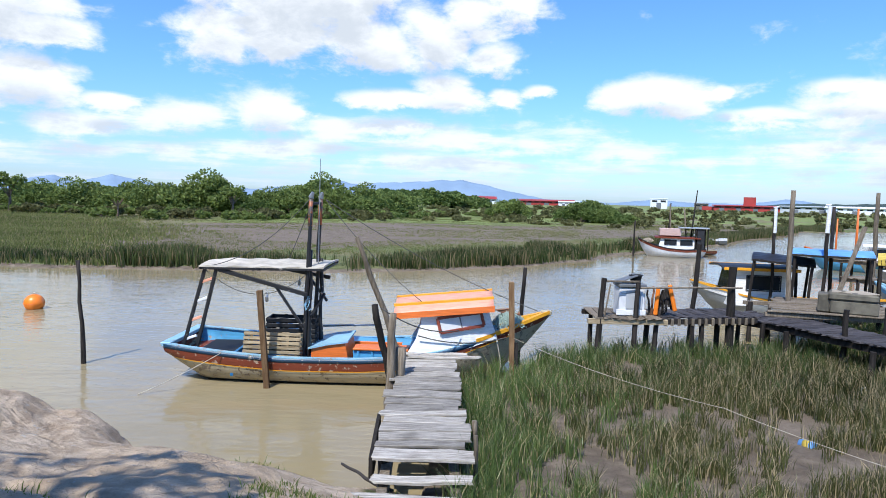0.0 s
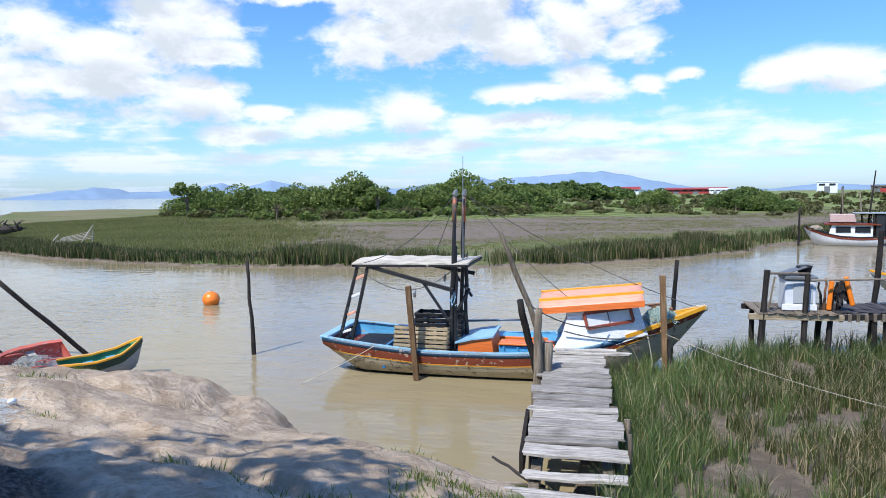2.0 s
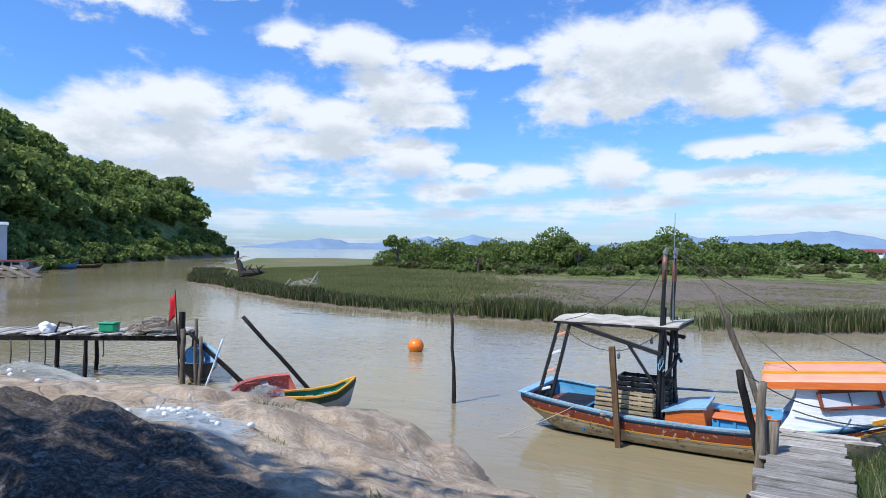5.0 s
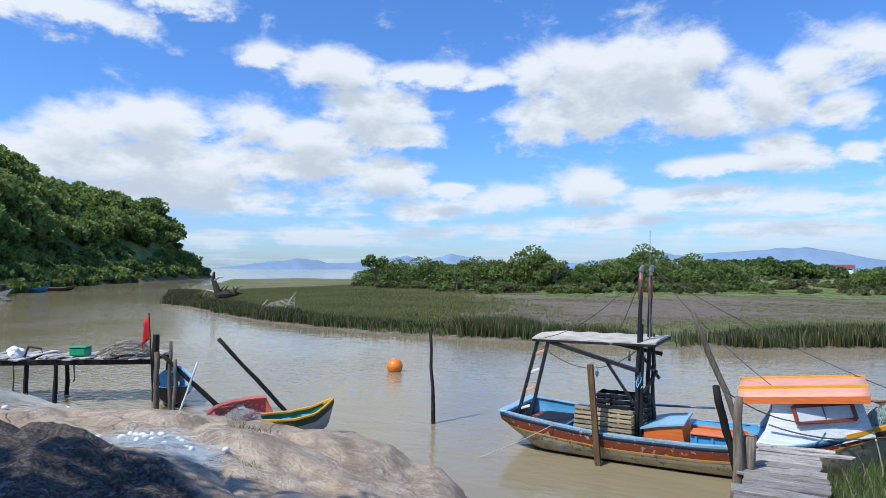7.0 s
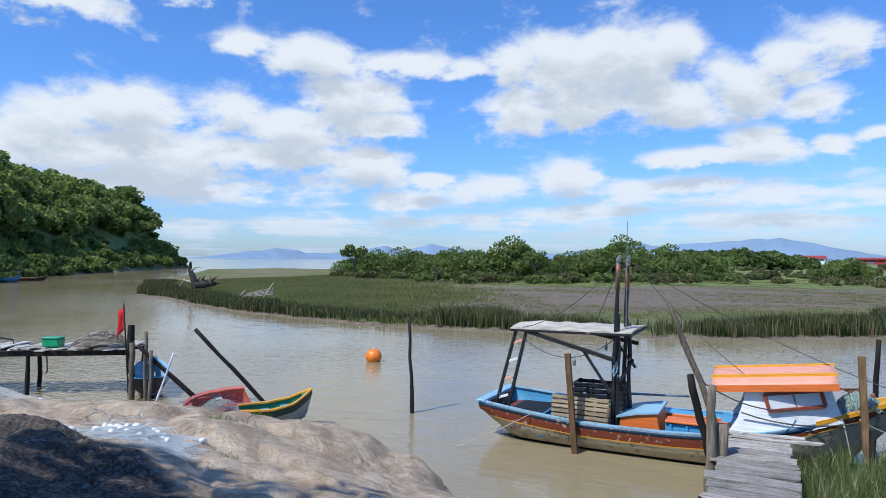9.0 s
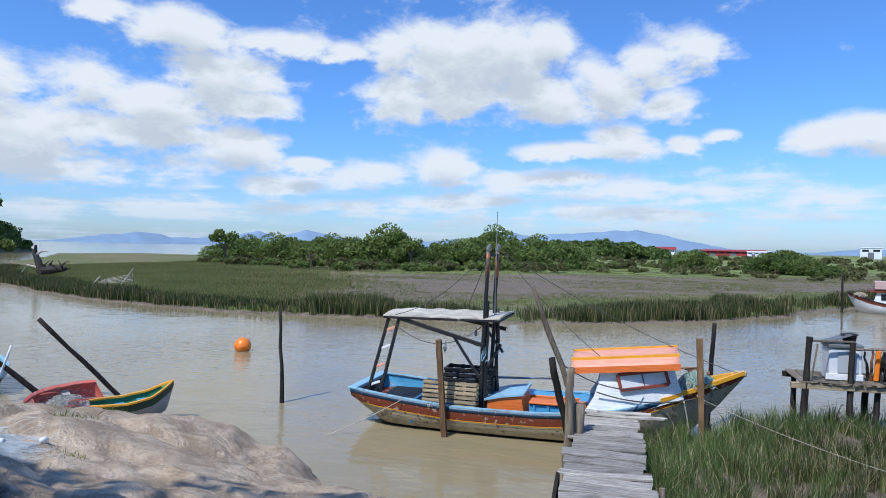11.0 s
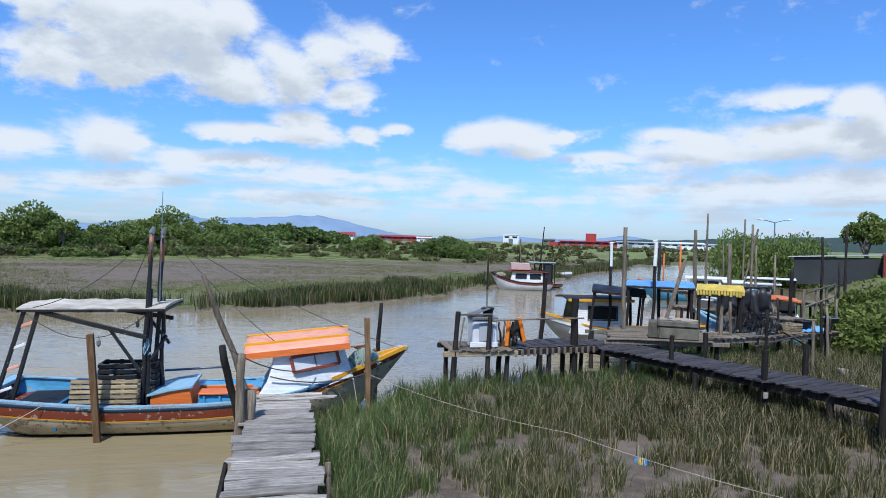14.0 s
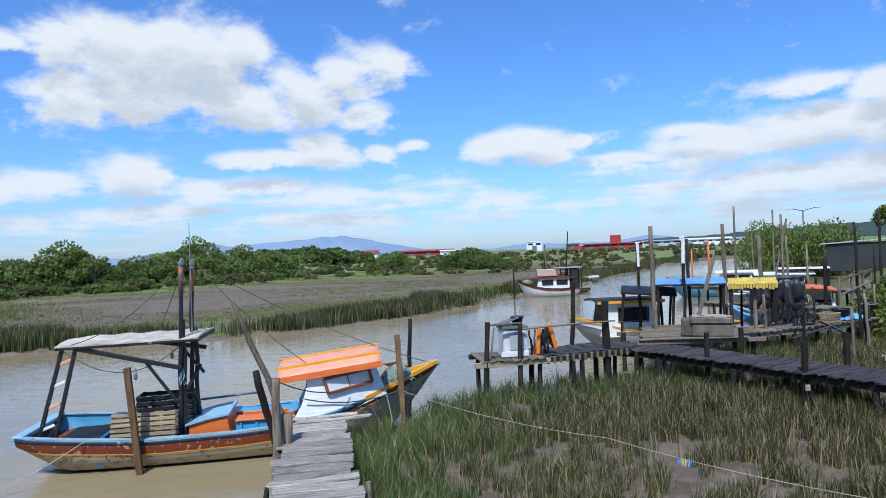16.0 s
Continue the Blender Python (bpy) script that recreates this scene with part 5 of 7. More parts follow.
# ---- other boats ----
def work_boat(name, m, label, L, B, cols, cabin, roof_mat, masts=(), rail=0.62, yellow=True, group=""):
    """A smaller-looking decked fishing boat: hull bands, cabin with dark windows, roof, masts."""
    hull_m, strake_m, rail_m = cols
    t = thing(name, m, label, "boat", group)
    h = Hull(L, B, [(0, rail), (0.3, rail * 0.86), (0.55, rail * 0.95), (0.75, rail * 1.25), (0.9, rail * 1.65), (1, rail * 1.95)],
             [(0, rail * 0.3), (0.05, -0.1), (0.1, -0.3), (0.75, -0.3), (0.84, -0.05), (0.92, rail * 0.7), (1, rail * 1.85)],
             [(0, 0.82), (0.2, 0.97), (0.45, 1.0), (0.65, 0.94), (0.8, 0.70), (0.9, 0.42), (1, 0.02)], 3.2, 22)
    part("hull", h.strake(0, 2.0, 0, rows=10), hull_m, t, smooth=True)
    part("top_strake", h.strake(0.0, 0.16, 0.02, rows=1), strake_m, t, smooth=True)
    part("gunwale", h.cap(0.12, 0.05, 0, 1, 0.05, 0.02), rail_m, t)
    part("transom", h.transom(0, rail * 0.7), hull_m, t)
    part("deck", h.deck(0.0, 0.98, 0.14), M_greyblue, t)
    x0, x1, hgt, w = cabin
    base = rail * 0.75
    c = part("cabin", one(sheet, [[Vector((x, -w / 2, base)), Vector((x - (0.22 if x == x1 else 0), -w / 2 + 0.06, base + hgt)), Vector((x - (0.22 if x == x1 else 0), w / 2 - 0.06, base + hgt)), Vector((x, w / 2, base))] for x in (x0, (x0 + x1) / 2, x1)], 0.03), M_white, t, "white cabin")
    part("cabin_front", one(sheet, [[Vector((x1, -w / 2, base)), Vector((x1 - 0.22, -w / 2 + 0.06, base + hgt))], [Vector((x1, w / 2, base)), Vector((x1 - 0.22, w / 2 - 0.06, base + hgt))]], 0.03), M_white, c)
    part("windscreen", one(sheet, [[Vector((x1 - 0.06, -w / 2 + 0.12, base + hgt * 0.35)), Vector((x1 - 0.17, -w / 2 + 0.14, base + hgt * 0.92))], [Vector((x1 - 0.06, w / 2 - 0.12, base + hgt * 0.35)), Vector((x1 - 0.17, w / 2 - 0.14, base + hgt * 0.92))]], 0.02), M_glass_dark, c, "dark windscreen")
    for side in (-1, 1):
        n = max(1, int((x1 - x0) / 0.9))
        for k in range(n):
            a = x0 + 0.18 + (x1 - x0 - 0.35) * k / n
            b = a + (x1 - x0 - 0.35) / n * 0.72
            y = side * (w / 2 - 0.02)
            wd = part("window", one(block, (a, min(y, y - side * 0.06), base + hgt * 0.45), (b, max(y, y - side * 0.06), base + hgt * 0.82), None, 0.008), M_glass_dark, c, "dark window")
            for zz in (0.43, 0.84):
                part("window_frame", one(beam, (a - 0.03, y + side * 0.012, base + hgt * zz), (b + 0.03, y + side * 0.012, base + hgt * zz), 0.03, 0.03, 0.004), M_black, wd)
            for xx in (a - 0.02, b + 0.02):
                part("window_frame", one(beam, (xx, y + side * 0.012, base + hgt * 0.43), (xx, y + side * 0.012, base + hgt * 0.84), 0.03, 0.03, 0.004), M_black, wd)
    rf = part("cabin_roof", one(sheet, [[Vector((x0 - 0.35 + (x1 - x0 + 0.55) * i / 6, w * 0.58 * v, base + hgt + 0.02 + 0.10 * (1 - v * v))) for v in (-1, -0.5, 0, 0.5, 1)] for i in range(7)], 0.05), roof_mat, t)
    if yellow:
        for side in (-1, 1):
            part("roof_edge", one(beam, (x0 - 0.36, side * w * 0.585, base + hgt + 0.02), (x1 + 0.2, side * w * 0.585, base + hgt + 0.02), 0.05, 0.09), M_amber, rf, "yellow roof edge")
    for (x, y, top, lean, mat) in masts:
        part("mast", one(limb, [(x, y, base), (x + lean * 0.5, y, (base + top) / 2), (x + lean, y, top)], [0.06, 0.05, 0.035], 8), mat, t, smooth=True)
    return t


work_boat("fishing_boat", pose(14.3, 20.9, 0, 0, 0, 172), "white fishing boat with yellow rail and dark windscreen", 6.4, 2.1,
          (M_greyblue, M_white, M_amber), (3.7, 5.4, 1.15, 1.6), M_tarp_black, rail=0.55)
fb = work_boat("fishing_boat", pose(17.4, 44.9, 0, 0, 0, 166), "old white fishing boat with two raised masts moored in the river", 4.4, 1.9,
               (M_whiteplastic, M_redbrown, M_black), (0.7, 3.1, 0.85, 1.4), M_redbrown, ((2.4, -0.2, 3.7, -0.1, M_post_dark), (2.2, 0.35, 3.6, 0.2, M_post), (1.0, 0.1, 4.6, -0.35, M_post_dark), (1.1, -0.3, 3.4, 0.3, M_post)), rail=0.62, yellow=False)
part("upper_wheelhouse", one(block, (1.6, -0.6, 1.45), (3.0, 0.6, 1.95), None, 0.03), M_pinkish, fb, "faded pink upper wheelhouse")
part("awning", one(block, (-0.2, -0.8, 1.98), (1.7, 0.8, 2.05), None, 0.02), M_greyblue, fb)
for x in (-0.1, 0.7):
    for y in (-0.7, 0.7):
        part("awning_post", one(limb, [(x, y, 0.5), (x, y, 2.0)], [0.035, 0.035], 6), M_post_dark, fb)
part("shade_cloth", one(block, (0.1, -0.7, 0.6), (0.6, 0.7, 1.95), None, 0.04), M_tarp_black, fb, "dark shade cloth")
part("bow_net", one(tangle, (3.7, 0, 0.95), (0.5, 0.7, 0.3), 90, random.Random(8), 0.02), M_net_brown, fb, "brown net on the bow")


def skiff(m, label, L, B, outer, inner, rail_m, top_m, seats=(), depth=0.48, bow_up=0.2, group="skiffs"):
    """An open rowing boat with thwarts and a small deck at the bow."""
    t = thing("rowing_boat", m, label, "boat", group)
    d = depth
    h = Hull(L, B, [(0, d), (0.4, d * 0.9), (0.7, d), (1, d + bow_up)], [(0, 0.06), (0.1, -0.02), (0.75, -0.02), (0.9, 0.14), (1, d + bow_up - 0.08)],
             [(0, 0.72), (0.25, 0.95), (0.5, 1.0), (0.7, 0.88), (0.85, 0.58), (0.95, 0.25), (1, 0.03)], 2.6, 22)
    part("hull", h.strake(0, 1.2, 0, rows=8), outer, t, smooth=True)
    part("top_strake", h.strake(0, 0.15, 0.015, rows=1), top_m, t, smooth=True)
    part("gunwale", h.cap(0.07, 0.035, 0, 1, 0.025, 0.015), rail_m, t)
    part("inner_side", h.inside(d * 0.75, 0.03), inner, t, smooth=True)
    part("transom", h.transom(0, d - 0.06), outer, t)
    part("transom_inside", h.transom(0.02, d - 0.06, -0.03), inner, t)
    part("floor", h.floor(0.12, 0.03, 0.01, 0.9), M_greyblue, t)
    part("bow_deck", h.deck(0.86, 0.98, 0.03, 0.01), inner, t)
    for s, mat in seats:
        a, b = h.at(s, 0.12, -1, 0.03), h.at(s, 0.12, 1, 0.03)
        part("thwart", one(block, (a.x - 0.10, a.y, a.z - 0.015), (a.x + 0.10, b.y, a.z + 0.015), None, 0.005), mat, t)
    return t


green_skiff = skiff(pose(-10.55, 11.55, 0.0, 0, 0, -48), "green and yellow rowing boat with a pale net inside", 1.75, 0.95, M_greyblue, M_green, M_amber, M_darkgreen, ((0.35, M_skyblue), (0.62, M_skyblue)))
green_skiff.matrix_basis = pose(-9.62, 10.2, 0.02, 0, -4, 48) @ Matrix.Diagonal((0.84, 0.84, 0.95, 1))
red_skiff = skiff(pose(-10.34, 11.10, 0.22, -34, 6, 244) @ Matrix.Diagonal((0.78, 0.78, 0.78, 1)), "faded red rowing boat full of ropes and nets", 1.75, 1.0, M_red, M_red, M_red, M_red, ((0.4, M_bleached),))
blue_skiff = skiff(pose(-13.85, 11.45, 0, 0, 0, 139), "sky-blue rowing boat tied to the pier posts", 2.3, 0.98, M_antifoul, M_paleblue, M_paleblue, M_paleblue, ((0.4, M_skyblue),), 0.52)
gen = random.Random(12)
part("net_heap", one(tangle, (0.8, 0, 0.14), (0.5, 0.38, 0.2), 110, gen, 0.006), M_net, green_skiff, "pale net heap")
part("net_heap", one(tangle, (0.85, 0, 0.2), (0.6, 0.42, 0.32), 90, gen, 0.009), M_net, red_skiff, "heap of pale nets and ropes")
for k in range(4):
    a = (0.3 + 0.26 * k, gen.uniform(-0.4, 0.4), 0.45)
    part("hoop", one(limb, [(a[0] + 0.26 * math.cos(u), a[1] + 0.2 * math.sin(u * 0.7), 0.36 + 0.22 * math.sin(u)) for u in np.linspace(0, math.pi, 9)], [0.014] * 9, 5), M_red, red_skiff)
skiff(pose(25.4, 60.2, 0, 0, 0, 160), "small grey-blue boat lying at the far shore", 2.9, 1.3, M_greyblue, M_paleblue, M_white, M_white, ((0.5, M_white),), 0.6, 0.3, "far small boats")
skiff(pose(19.3, 47.6, 0, 0, 0, 172), "brown dinghy tied behind the moored boat", 2.6, 1.0, M_redbrown, M_cream, M_cream, M_redbrown, ((0.5, M_cream),), 0.34, 0.12, "far small boats")

# ---- moorings ----
def pole(name, a, b, r0, r1, mat, label, seed, category="post", group="", wob=0.02):
    ob = part(name, one(crooked, a, b, r0, r1, seed, 8, 9, wob), mat, None, "", True)
    return tagged(ob, label, category, group)


b = bmesh.new()
bmesh.ops.create_uvsphere(b, u_segments=28, v_segments=16, radius=0.275)
for v in b.verts:
    v.co.z *= 0.95
buoy = thing("mooring_buoy", pose(-12.2, 19.14, 0.17), "orange plastic mooring buoy floating on the river", "buoy")
part("float", b, M_buoy, buoy, smooth=True)
part("seam", one(limb, [(0.278 * math.cos(u), 0.278 * math.sin(u), 0) for u in np.linspace(0, 2 * math.pi, 25)], [0.008] * 25, 5), M_buoy, buoy)
part("eye", one(limb, [(0.045 * math.cos(u), 0, 0.26 + 0.045 * math.sin(u)) for u in np.linspace(0, math.pi, 7)], [0.012] * 7, 6), M_steel, buoy, "metal eye on top")

pole("mooring_pole", (-7.36, 13.25, -0.9), (-7.47, 13.23, 2.10), 0.055, 0.035, M_post_dark, "thin dark pole standing in the river", 41, wob=0.03)
bm = one(beam, (-3.24, 11.95, -0.6), (-3.42, 11.93, 1.79), 0.13, 0.10)
tagged(part("mooring_post", bm, M_post_brown), "squared brown post leaning beside the hull", "post")
bm = one(beam, (1.24, 12.3, -0.3), (1.15, 12.3, 2.02), 0.10, 0.10)
tagged(part("mooring_post", bm, M_post_brown), "squared brown post by the bow, dark at the foot", "post")
tagged(part("mooring_post", one(beam, (1.28, 12.25, -0.2), (1.27, 12.25, 0.9), 0.07, 0.07), M_post_dark), "short dark post beside a brown one", "post")
pole("mooring_pole", (1.50, 14.25, -0.6), (1.62, 14.2, 2.1), 0.05, 0.04, M_post_dark, "dark round pole behind the bow", 43)
pole("leaning_pole", (-0.74, 11.60, 0.55), (-1.63, 11.6, 2.81), 0.05, 0.045, M_post, "crooked grey pole leaning over the boat", 44, wob=0.035)
pole("leaning_pole", (-0.88, 11.0, 0.2), (-1.20, 10.75, 1.78), 0.055, 0.055, M_post_dark, "dark pole leaning beside the jetty", 45)
pole("mooring_post", (-0.93, 10.3, -0.7), (-0.86, 10.32, 1.72), 0.07, 0.06, M_post, "thick weathered post at the jetty's corner", 46)
pole("mooring_post", (-0.80, 10.42, -0.5), (-0.74, 10.5, 1.15), 0.065, 0.08, M_post, "short forked post beside a thick one", 47)
pole("leaning_pole", (-12.0, 12.1, -0.5), (-13.36, 10.76, 1.43), 0.06, 0.05, M_post_dark, "dark pole slanting out of the water", 48)
pole("leaning_pole", (-10.95, 12.95, -0.5), (-12.38, 11.55, 1.8), 0.06, 0.045, M_post_dark, "long dark pole slanting over the river", 49)
pole("oar", (-10.62, 8.83, 0.35), (-10.33, 9.15, 1.68), 0.022, 0.018, M_whiteplastic, "thin white pole stuck in the bank", 50, "pole", wob=0.004)
pole("mooring_pole", (12.48, 44.7, -0.5), (12.55, 44.7, 2.45), 0.07, 0.05, M_post_dark, "pole standing in the river by a moored boat", 51)
rope("mooring_rope", sag((-4.15, 12.02, 0.60), (-5.35, 11.3, 0.0), 0.03), 0.008, M_rope, "pale mooring rope running into the water")
rope("mooring_rope", sag((1.15, 12.55, 0.98), (1.24, 12.28, 1.0), 0.02) , 0.014, M_rope, "rope from bow to post")
rope("mooring_rope", sag((1.2, 12.28, 0.98), (3.85, 9.2, 0.72), 0.10) + sag((3.85, 9.2, 0.72), (6.6, 5.2, 0.75), 0.12)[1:], 0.0045, M_rope, "long thin mooring rope over the marsh grass")
rope("mooring_rope", sag((0.92, 12.42, 0.9), (1.05, 12.4, 0.15), -0.05, 6), 0.012, M_rope, "rope hanging from the bow")
rope("mooring_rope", sag((-1.1, 10.8, 1.72), (0.2, 12.2, 1.1), 0.15), 0.010, M_rope_dark, "dark rope from a leaning pole to the cabin")

# ---- jetty, platform and walkways ----
def plank_mesh(name, L, w, h, mat, seed):
    """A worn plank along x: chamfered, a little bowed, with split ends."""
    g = random.Random(seed)
    rings = []
    bm = bmesh.new()
    n = 5
    for i in range(n):
        x = -L / 2 + L * i / (n - 1)
        ww = w / 2 * g.uniform(0.92, 1.05)
        dz = 0.012 * math.sin(i * 1.7 + seed) * g.uniform(0.3, 1)
        c = 0.008
        prof = [(-ww, -h / 2), (-ww, h / 2 - c), (-ww + c, h / 2), (ww - c, h / 2), (ww, h / 2 - c), (ww, -h / 2)]
        end = g.uniform(-0.03, 0.03) if i in (0, n - 1) else 0
        rings.append([bm.verts.new((x + end * (k % 3 - 1), y, z + dz)) for k, (y, z) in enumerate(prof)])
    for a, b in zip(rings, rings[1:]):
        for k in range(6):
            bm.faces.new((a[k], a[(k + 1) % 6], b[(k + 1) % 6], b[k]))
    bm.faces.new(rings[0])
    bm.faces.new(rings[-1])
    bmesh.ops.recalc_face_normals(bm, faces=bm.faces[:])
    me = bpy.data.meshes.new(name)
    bm.to_mesh(me)
    bm.free()
    me.materials.append(mat)
    return me


def plank(mesh, parent, m, name="plank"):
    ob = new(name, mesh)
    ob.parent = parent
    ob.matrix_basis = m
    return ob


def jetty():
    t = thing("jetty", Matrix(), "narrow jetty of weathered grey planks with gaps", "jetty")
    g = random.Random(2)
    z, y = 0.70, 7.52
    rows = [(-0.20, 6.36, 1.62, 0.26, 0.60), (-0.16, 6.05, 1.5, 0.28, 0.55), (-0.23, 6.80, 1.02, 0.17, 0.63), (-0.23, 7.20, 1.10, 0.30, 0.73)]
    while y < 11.75:
        w = g.choice((0.17, 0.20, 0.24, 0.27, 0.30))
        k = (y - 7.5) / 4.3
        rows.append((-0.25 - 0.14 * k + g.uniform(-0.05, 0.05), y + w / 2, (1.02 - 0.05 * k) * g.uniform(0.93, 1.13), w, z + g.uniform(-0.012, 0.012)))
        y += w + g.choice((0.012, 0.018, 0.03, 0.012, 0.05))
    rows.append((-0.05, 11.55, 1.25, 0.10, 0.75))
    rows.append((-0.20, 11.72, 1.1, 0.12, 0.76))
    for i, (x, yy, L, w, zz) in enumerate(rows):
        plank(plank_mesh("plank", L, w - 0.006, 0.035, M_jetty, i), t, pose(x, yy, zz, g.uniform(-1, 1), g.uniform(-1, 1), g.uniform(-2.5, 2.5)))
    for x0, x1 in ((-0.62, -0.74), (0.13, 0.0)):
        part("stringer", one(beam, (x0, 6.2, 0.50), (x1, 11.8, 0.62), 0.11, 0.12), M_post, t, "long stringer under the planks")
    for x, yy in ((-0.70, 7.35), (0.22, 7.4), (-0.78, 8.9), (0.20, 9.0), (-0.80, 11.4), (0.05, 11.5)):
        part("post", one(crooked, (x, yy, -0.8), (x + 0.02, yy, 0.66), 0.07, 0.06, int(yy * 10), 5, 8, 0.015), M_post_dark if x < 0 else M_post, t)
    part("side_board", one(beam, (-0.84, 7.5, 0.42), (-0.90, 8.9, 0.46), 0.05, 0.30), M_post_dark, t, "dark side board")
    part("side_stake", one(crooked, (0.34, 7.25, 0.1), (0.33, 7.25, 0.95), 0.03, 0.025, 5), M_post, t)
    part("side_stake", one(crooked, (0.33, 8.3, 0.1), (0.36, 8.3, 0.75), 0.04, 0.035, 6), M_post, t)
    part("drift_branch", one(crooked, (-0.55, 7.1, 0.35), (-1.15, 7.35, 0.55), 0.03, 0.012, 7), M_dead, t)


jetty()


def run_deck(t, path, half, z, mat, w, seed, meshes=6, skip=0.0):
    """Cross planks along a path, from a few shared plank meshes."""
    ms = [plank_mesh("plank", half * 2, w, 0.035, mat, seed + k) for k in range(meshes)]
    g = random.Random(seed)
    pts = [Vector(p) for p in path]
    for a, b in zip(pts, pts[1:]):
        d = b - a
        n = max(1, round(d.length / (w + 0.014)))
        yaw = math.degrees(math.atan2(d.y, d.x)) + 90
        for i in range(n):
            if g.random() < skip:
                continue
            p = a + d * (i + 0.5) / n
            plank(g.choice(ms), t, pose(p.x, p.y, z + g.uniform(-0.008, 0.008), g.uniform(-1, 1), g.uniform(-0.6, 0.6), yaw + g.uniform(-1.5, 1.5)))


def platform():
    t = thing("landing_platform", Matrix(), "wooden landing platform on stilts with a low rail", "platform")
    g = random.Random(4)
    for i in range(8):
        x = 3.18 + 0.18 * i
        plank(plank_mesh("plank", 1.35, 0.17, 0.03, M_post, 70 + i), t, pose(x + 0.05, 14.75, 1.07, 0, 0, 90 + g.uniform(-1, 1)))
    run_deck(t, [(4.5, 14.85, 0), (6.9, 15.35, 0)], 0.55, 1.06, M_deck_dark, 0.14, 30)
    for a, b in (((2.98, 14.12, 1.00), (4.7, 14.18, 1.0)), ((3.1, 15.35, 1.0), (4.7, 15.4, 1.0)), ((4.5, 14.32, 0.98), (6.9, 14.82, 0.98)), ((4.5, 15.36, 0.98), (6.9, 15.86, 0.98))):
        part("joist", one(beam, a, b, 0.09, 0.11), M_crate if a[0] < 3 and a[1] < 15 else M_post_dark, t, "yellowish edge joist" if a[0] < 3 and a[1] < 15 else "")
    for i in range(14):
        x = 4.7 + 0.16 * i
        part("slat", one(block, (x - 0.03, 14.24 + 0.208 * (x - 4.5), 0.90), (x + 0.03, 14.28 + 0.208 * (x - 4.5), 1.05), None, 0.004), M_post, t)
    for x, y, top, lean in ((3.22, 14.15, 1.93, 0.14), (4.02, 14.2, 1.85, 0.05), (4.45, 14.3, 1.0, 0.1), (5.35, 14.5, 1.0, 0), (5.6, 14.6, 1.0, 0), (3.3, 15.3, 1.0, 0), (4.6, 15.3, 1.0, 0), (5.9, 16.0, 2.6, 0.16), (6.1, 15.0, 1.0, 0)):
        part("post", one(crooked, (x - lean * 0.4, y, -0.3), (x + lean * 0.6, y, top), 0.065, 0.055, int(x * 50), 6, 8, 0.012), M_post_dark, t)
    part("post", one(crooked, (6.27, 14.8, -0.3), (6.31, 14.8, 2.18), 0.10, 0.085, 9, 7, 10, 0.02), M_post_dark, t, "thick dark post")
    part("rail", one(beam, (3.28, 14.15, 1.86), (4.08, 14.22, 1.86), 0.05, 0.04), M_post, t)
    part("rail", one(limb, [(4.1, 14.25, 1.72), (5.2, 14.4, 1.74), (6.5, 14.72, 1.72)], [0.022, 0.02, 0.018], 7), M_post, t, "thin rail")
    part("brace", one(beam, (3.35, 14.18, 1.1), (3.45, 14.18, 1.8), 0.03, 0.03), M_post, t)


platform()


def cold_box():
    t = thing("cold_box", pose(3.98, 14.62, 1.085), "old white refrigerator case standing on the platform", "box")
    part("body", one(block, (-0.28, -0.25, 0), (0.28, 0.25, 0.62), None, 0.02), M_whiteplastic, t)
    part("panel", one(block, (-0.14, -0.275, 0.16), (0.22, -0.252, 0.56), None, 0.008), M_greywall, t, "grey recessed panel")
    part("foot_panel", one(block, (-0.34, -0.27, 0.02), (0.30, -0.252, 0.14), None, 0.006), M_white, t)
    part("lid", one(block, (-0.30, -0.28, 0.625), (0.30, 0.28, 0.70), None, 0.015), M_greyplastic, t, "dark lid")
    part("flap", one(sheet, [[Vector((-0.33, -0.28, 0.72)), Vector((-0.33, 0.1, 0.72))], [Vector((0.1, -0.28, 0.88)), Vector((0.1, 0.1, 0.86))]], 0.02), M_greyplastic, t)


cold_box()


def tub(name, m, r0, r1, h, mat, label):
    """An open bucket with a rolled rim and a handle."""
    t = thing(name, m, label, "bucket")
    bm = bmesh.new()
    n = 18
    prof = [(0.0, 0.0), (r0, 0.0), (r1, h), (r1 + 0.012, h), (r1 + 0.012, h - 0.02)]
    prof2 = [(r1 - 0.008, h), (r0 - 0.008, 0.012), (0.0, 0.012)]
    for pr in (prof, prof2):
        sheet(bm, [[Vector((r * math.cos(2 * math.pi * k / n), r * math.sin(2 * math.pi * k / n), z)) for r, z in pr] for k in range(n + 1)])
    bmesh.ops.remove_doubles(bm, verts=bm.verts[:], dist=0.0004)
    part("body", bm, mat, t, smooth=True)
    part("handle", one(limb, [(r1 * math.cos(u), 0, h - 0.02 + 0.05 * math.sin(u)) for u in np.linspace(0, math.pi, 9)], [0.005] * 9, 5), M_steel, t, "wire handle")


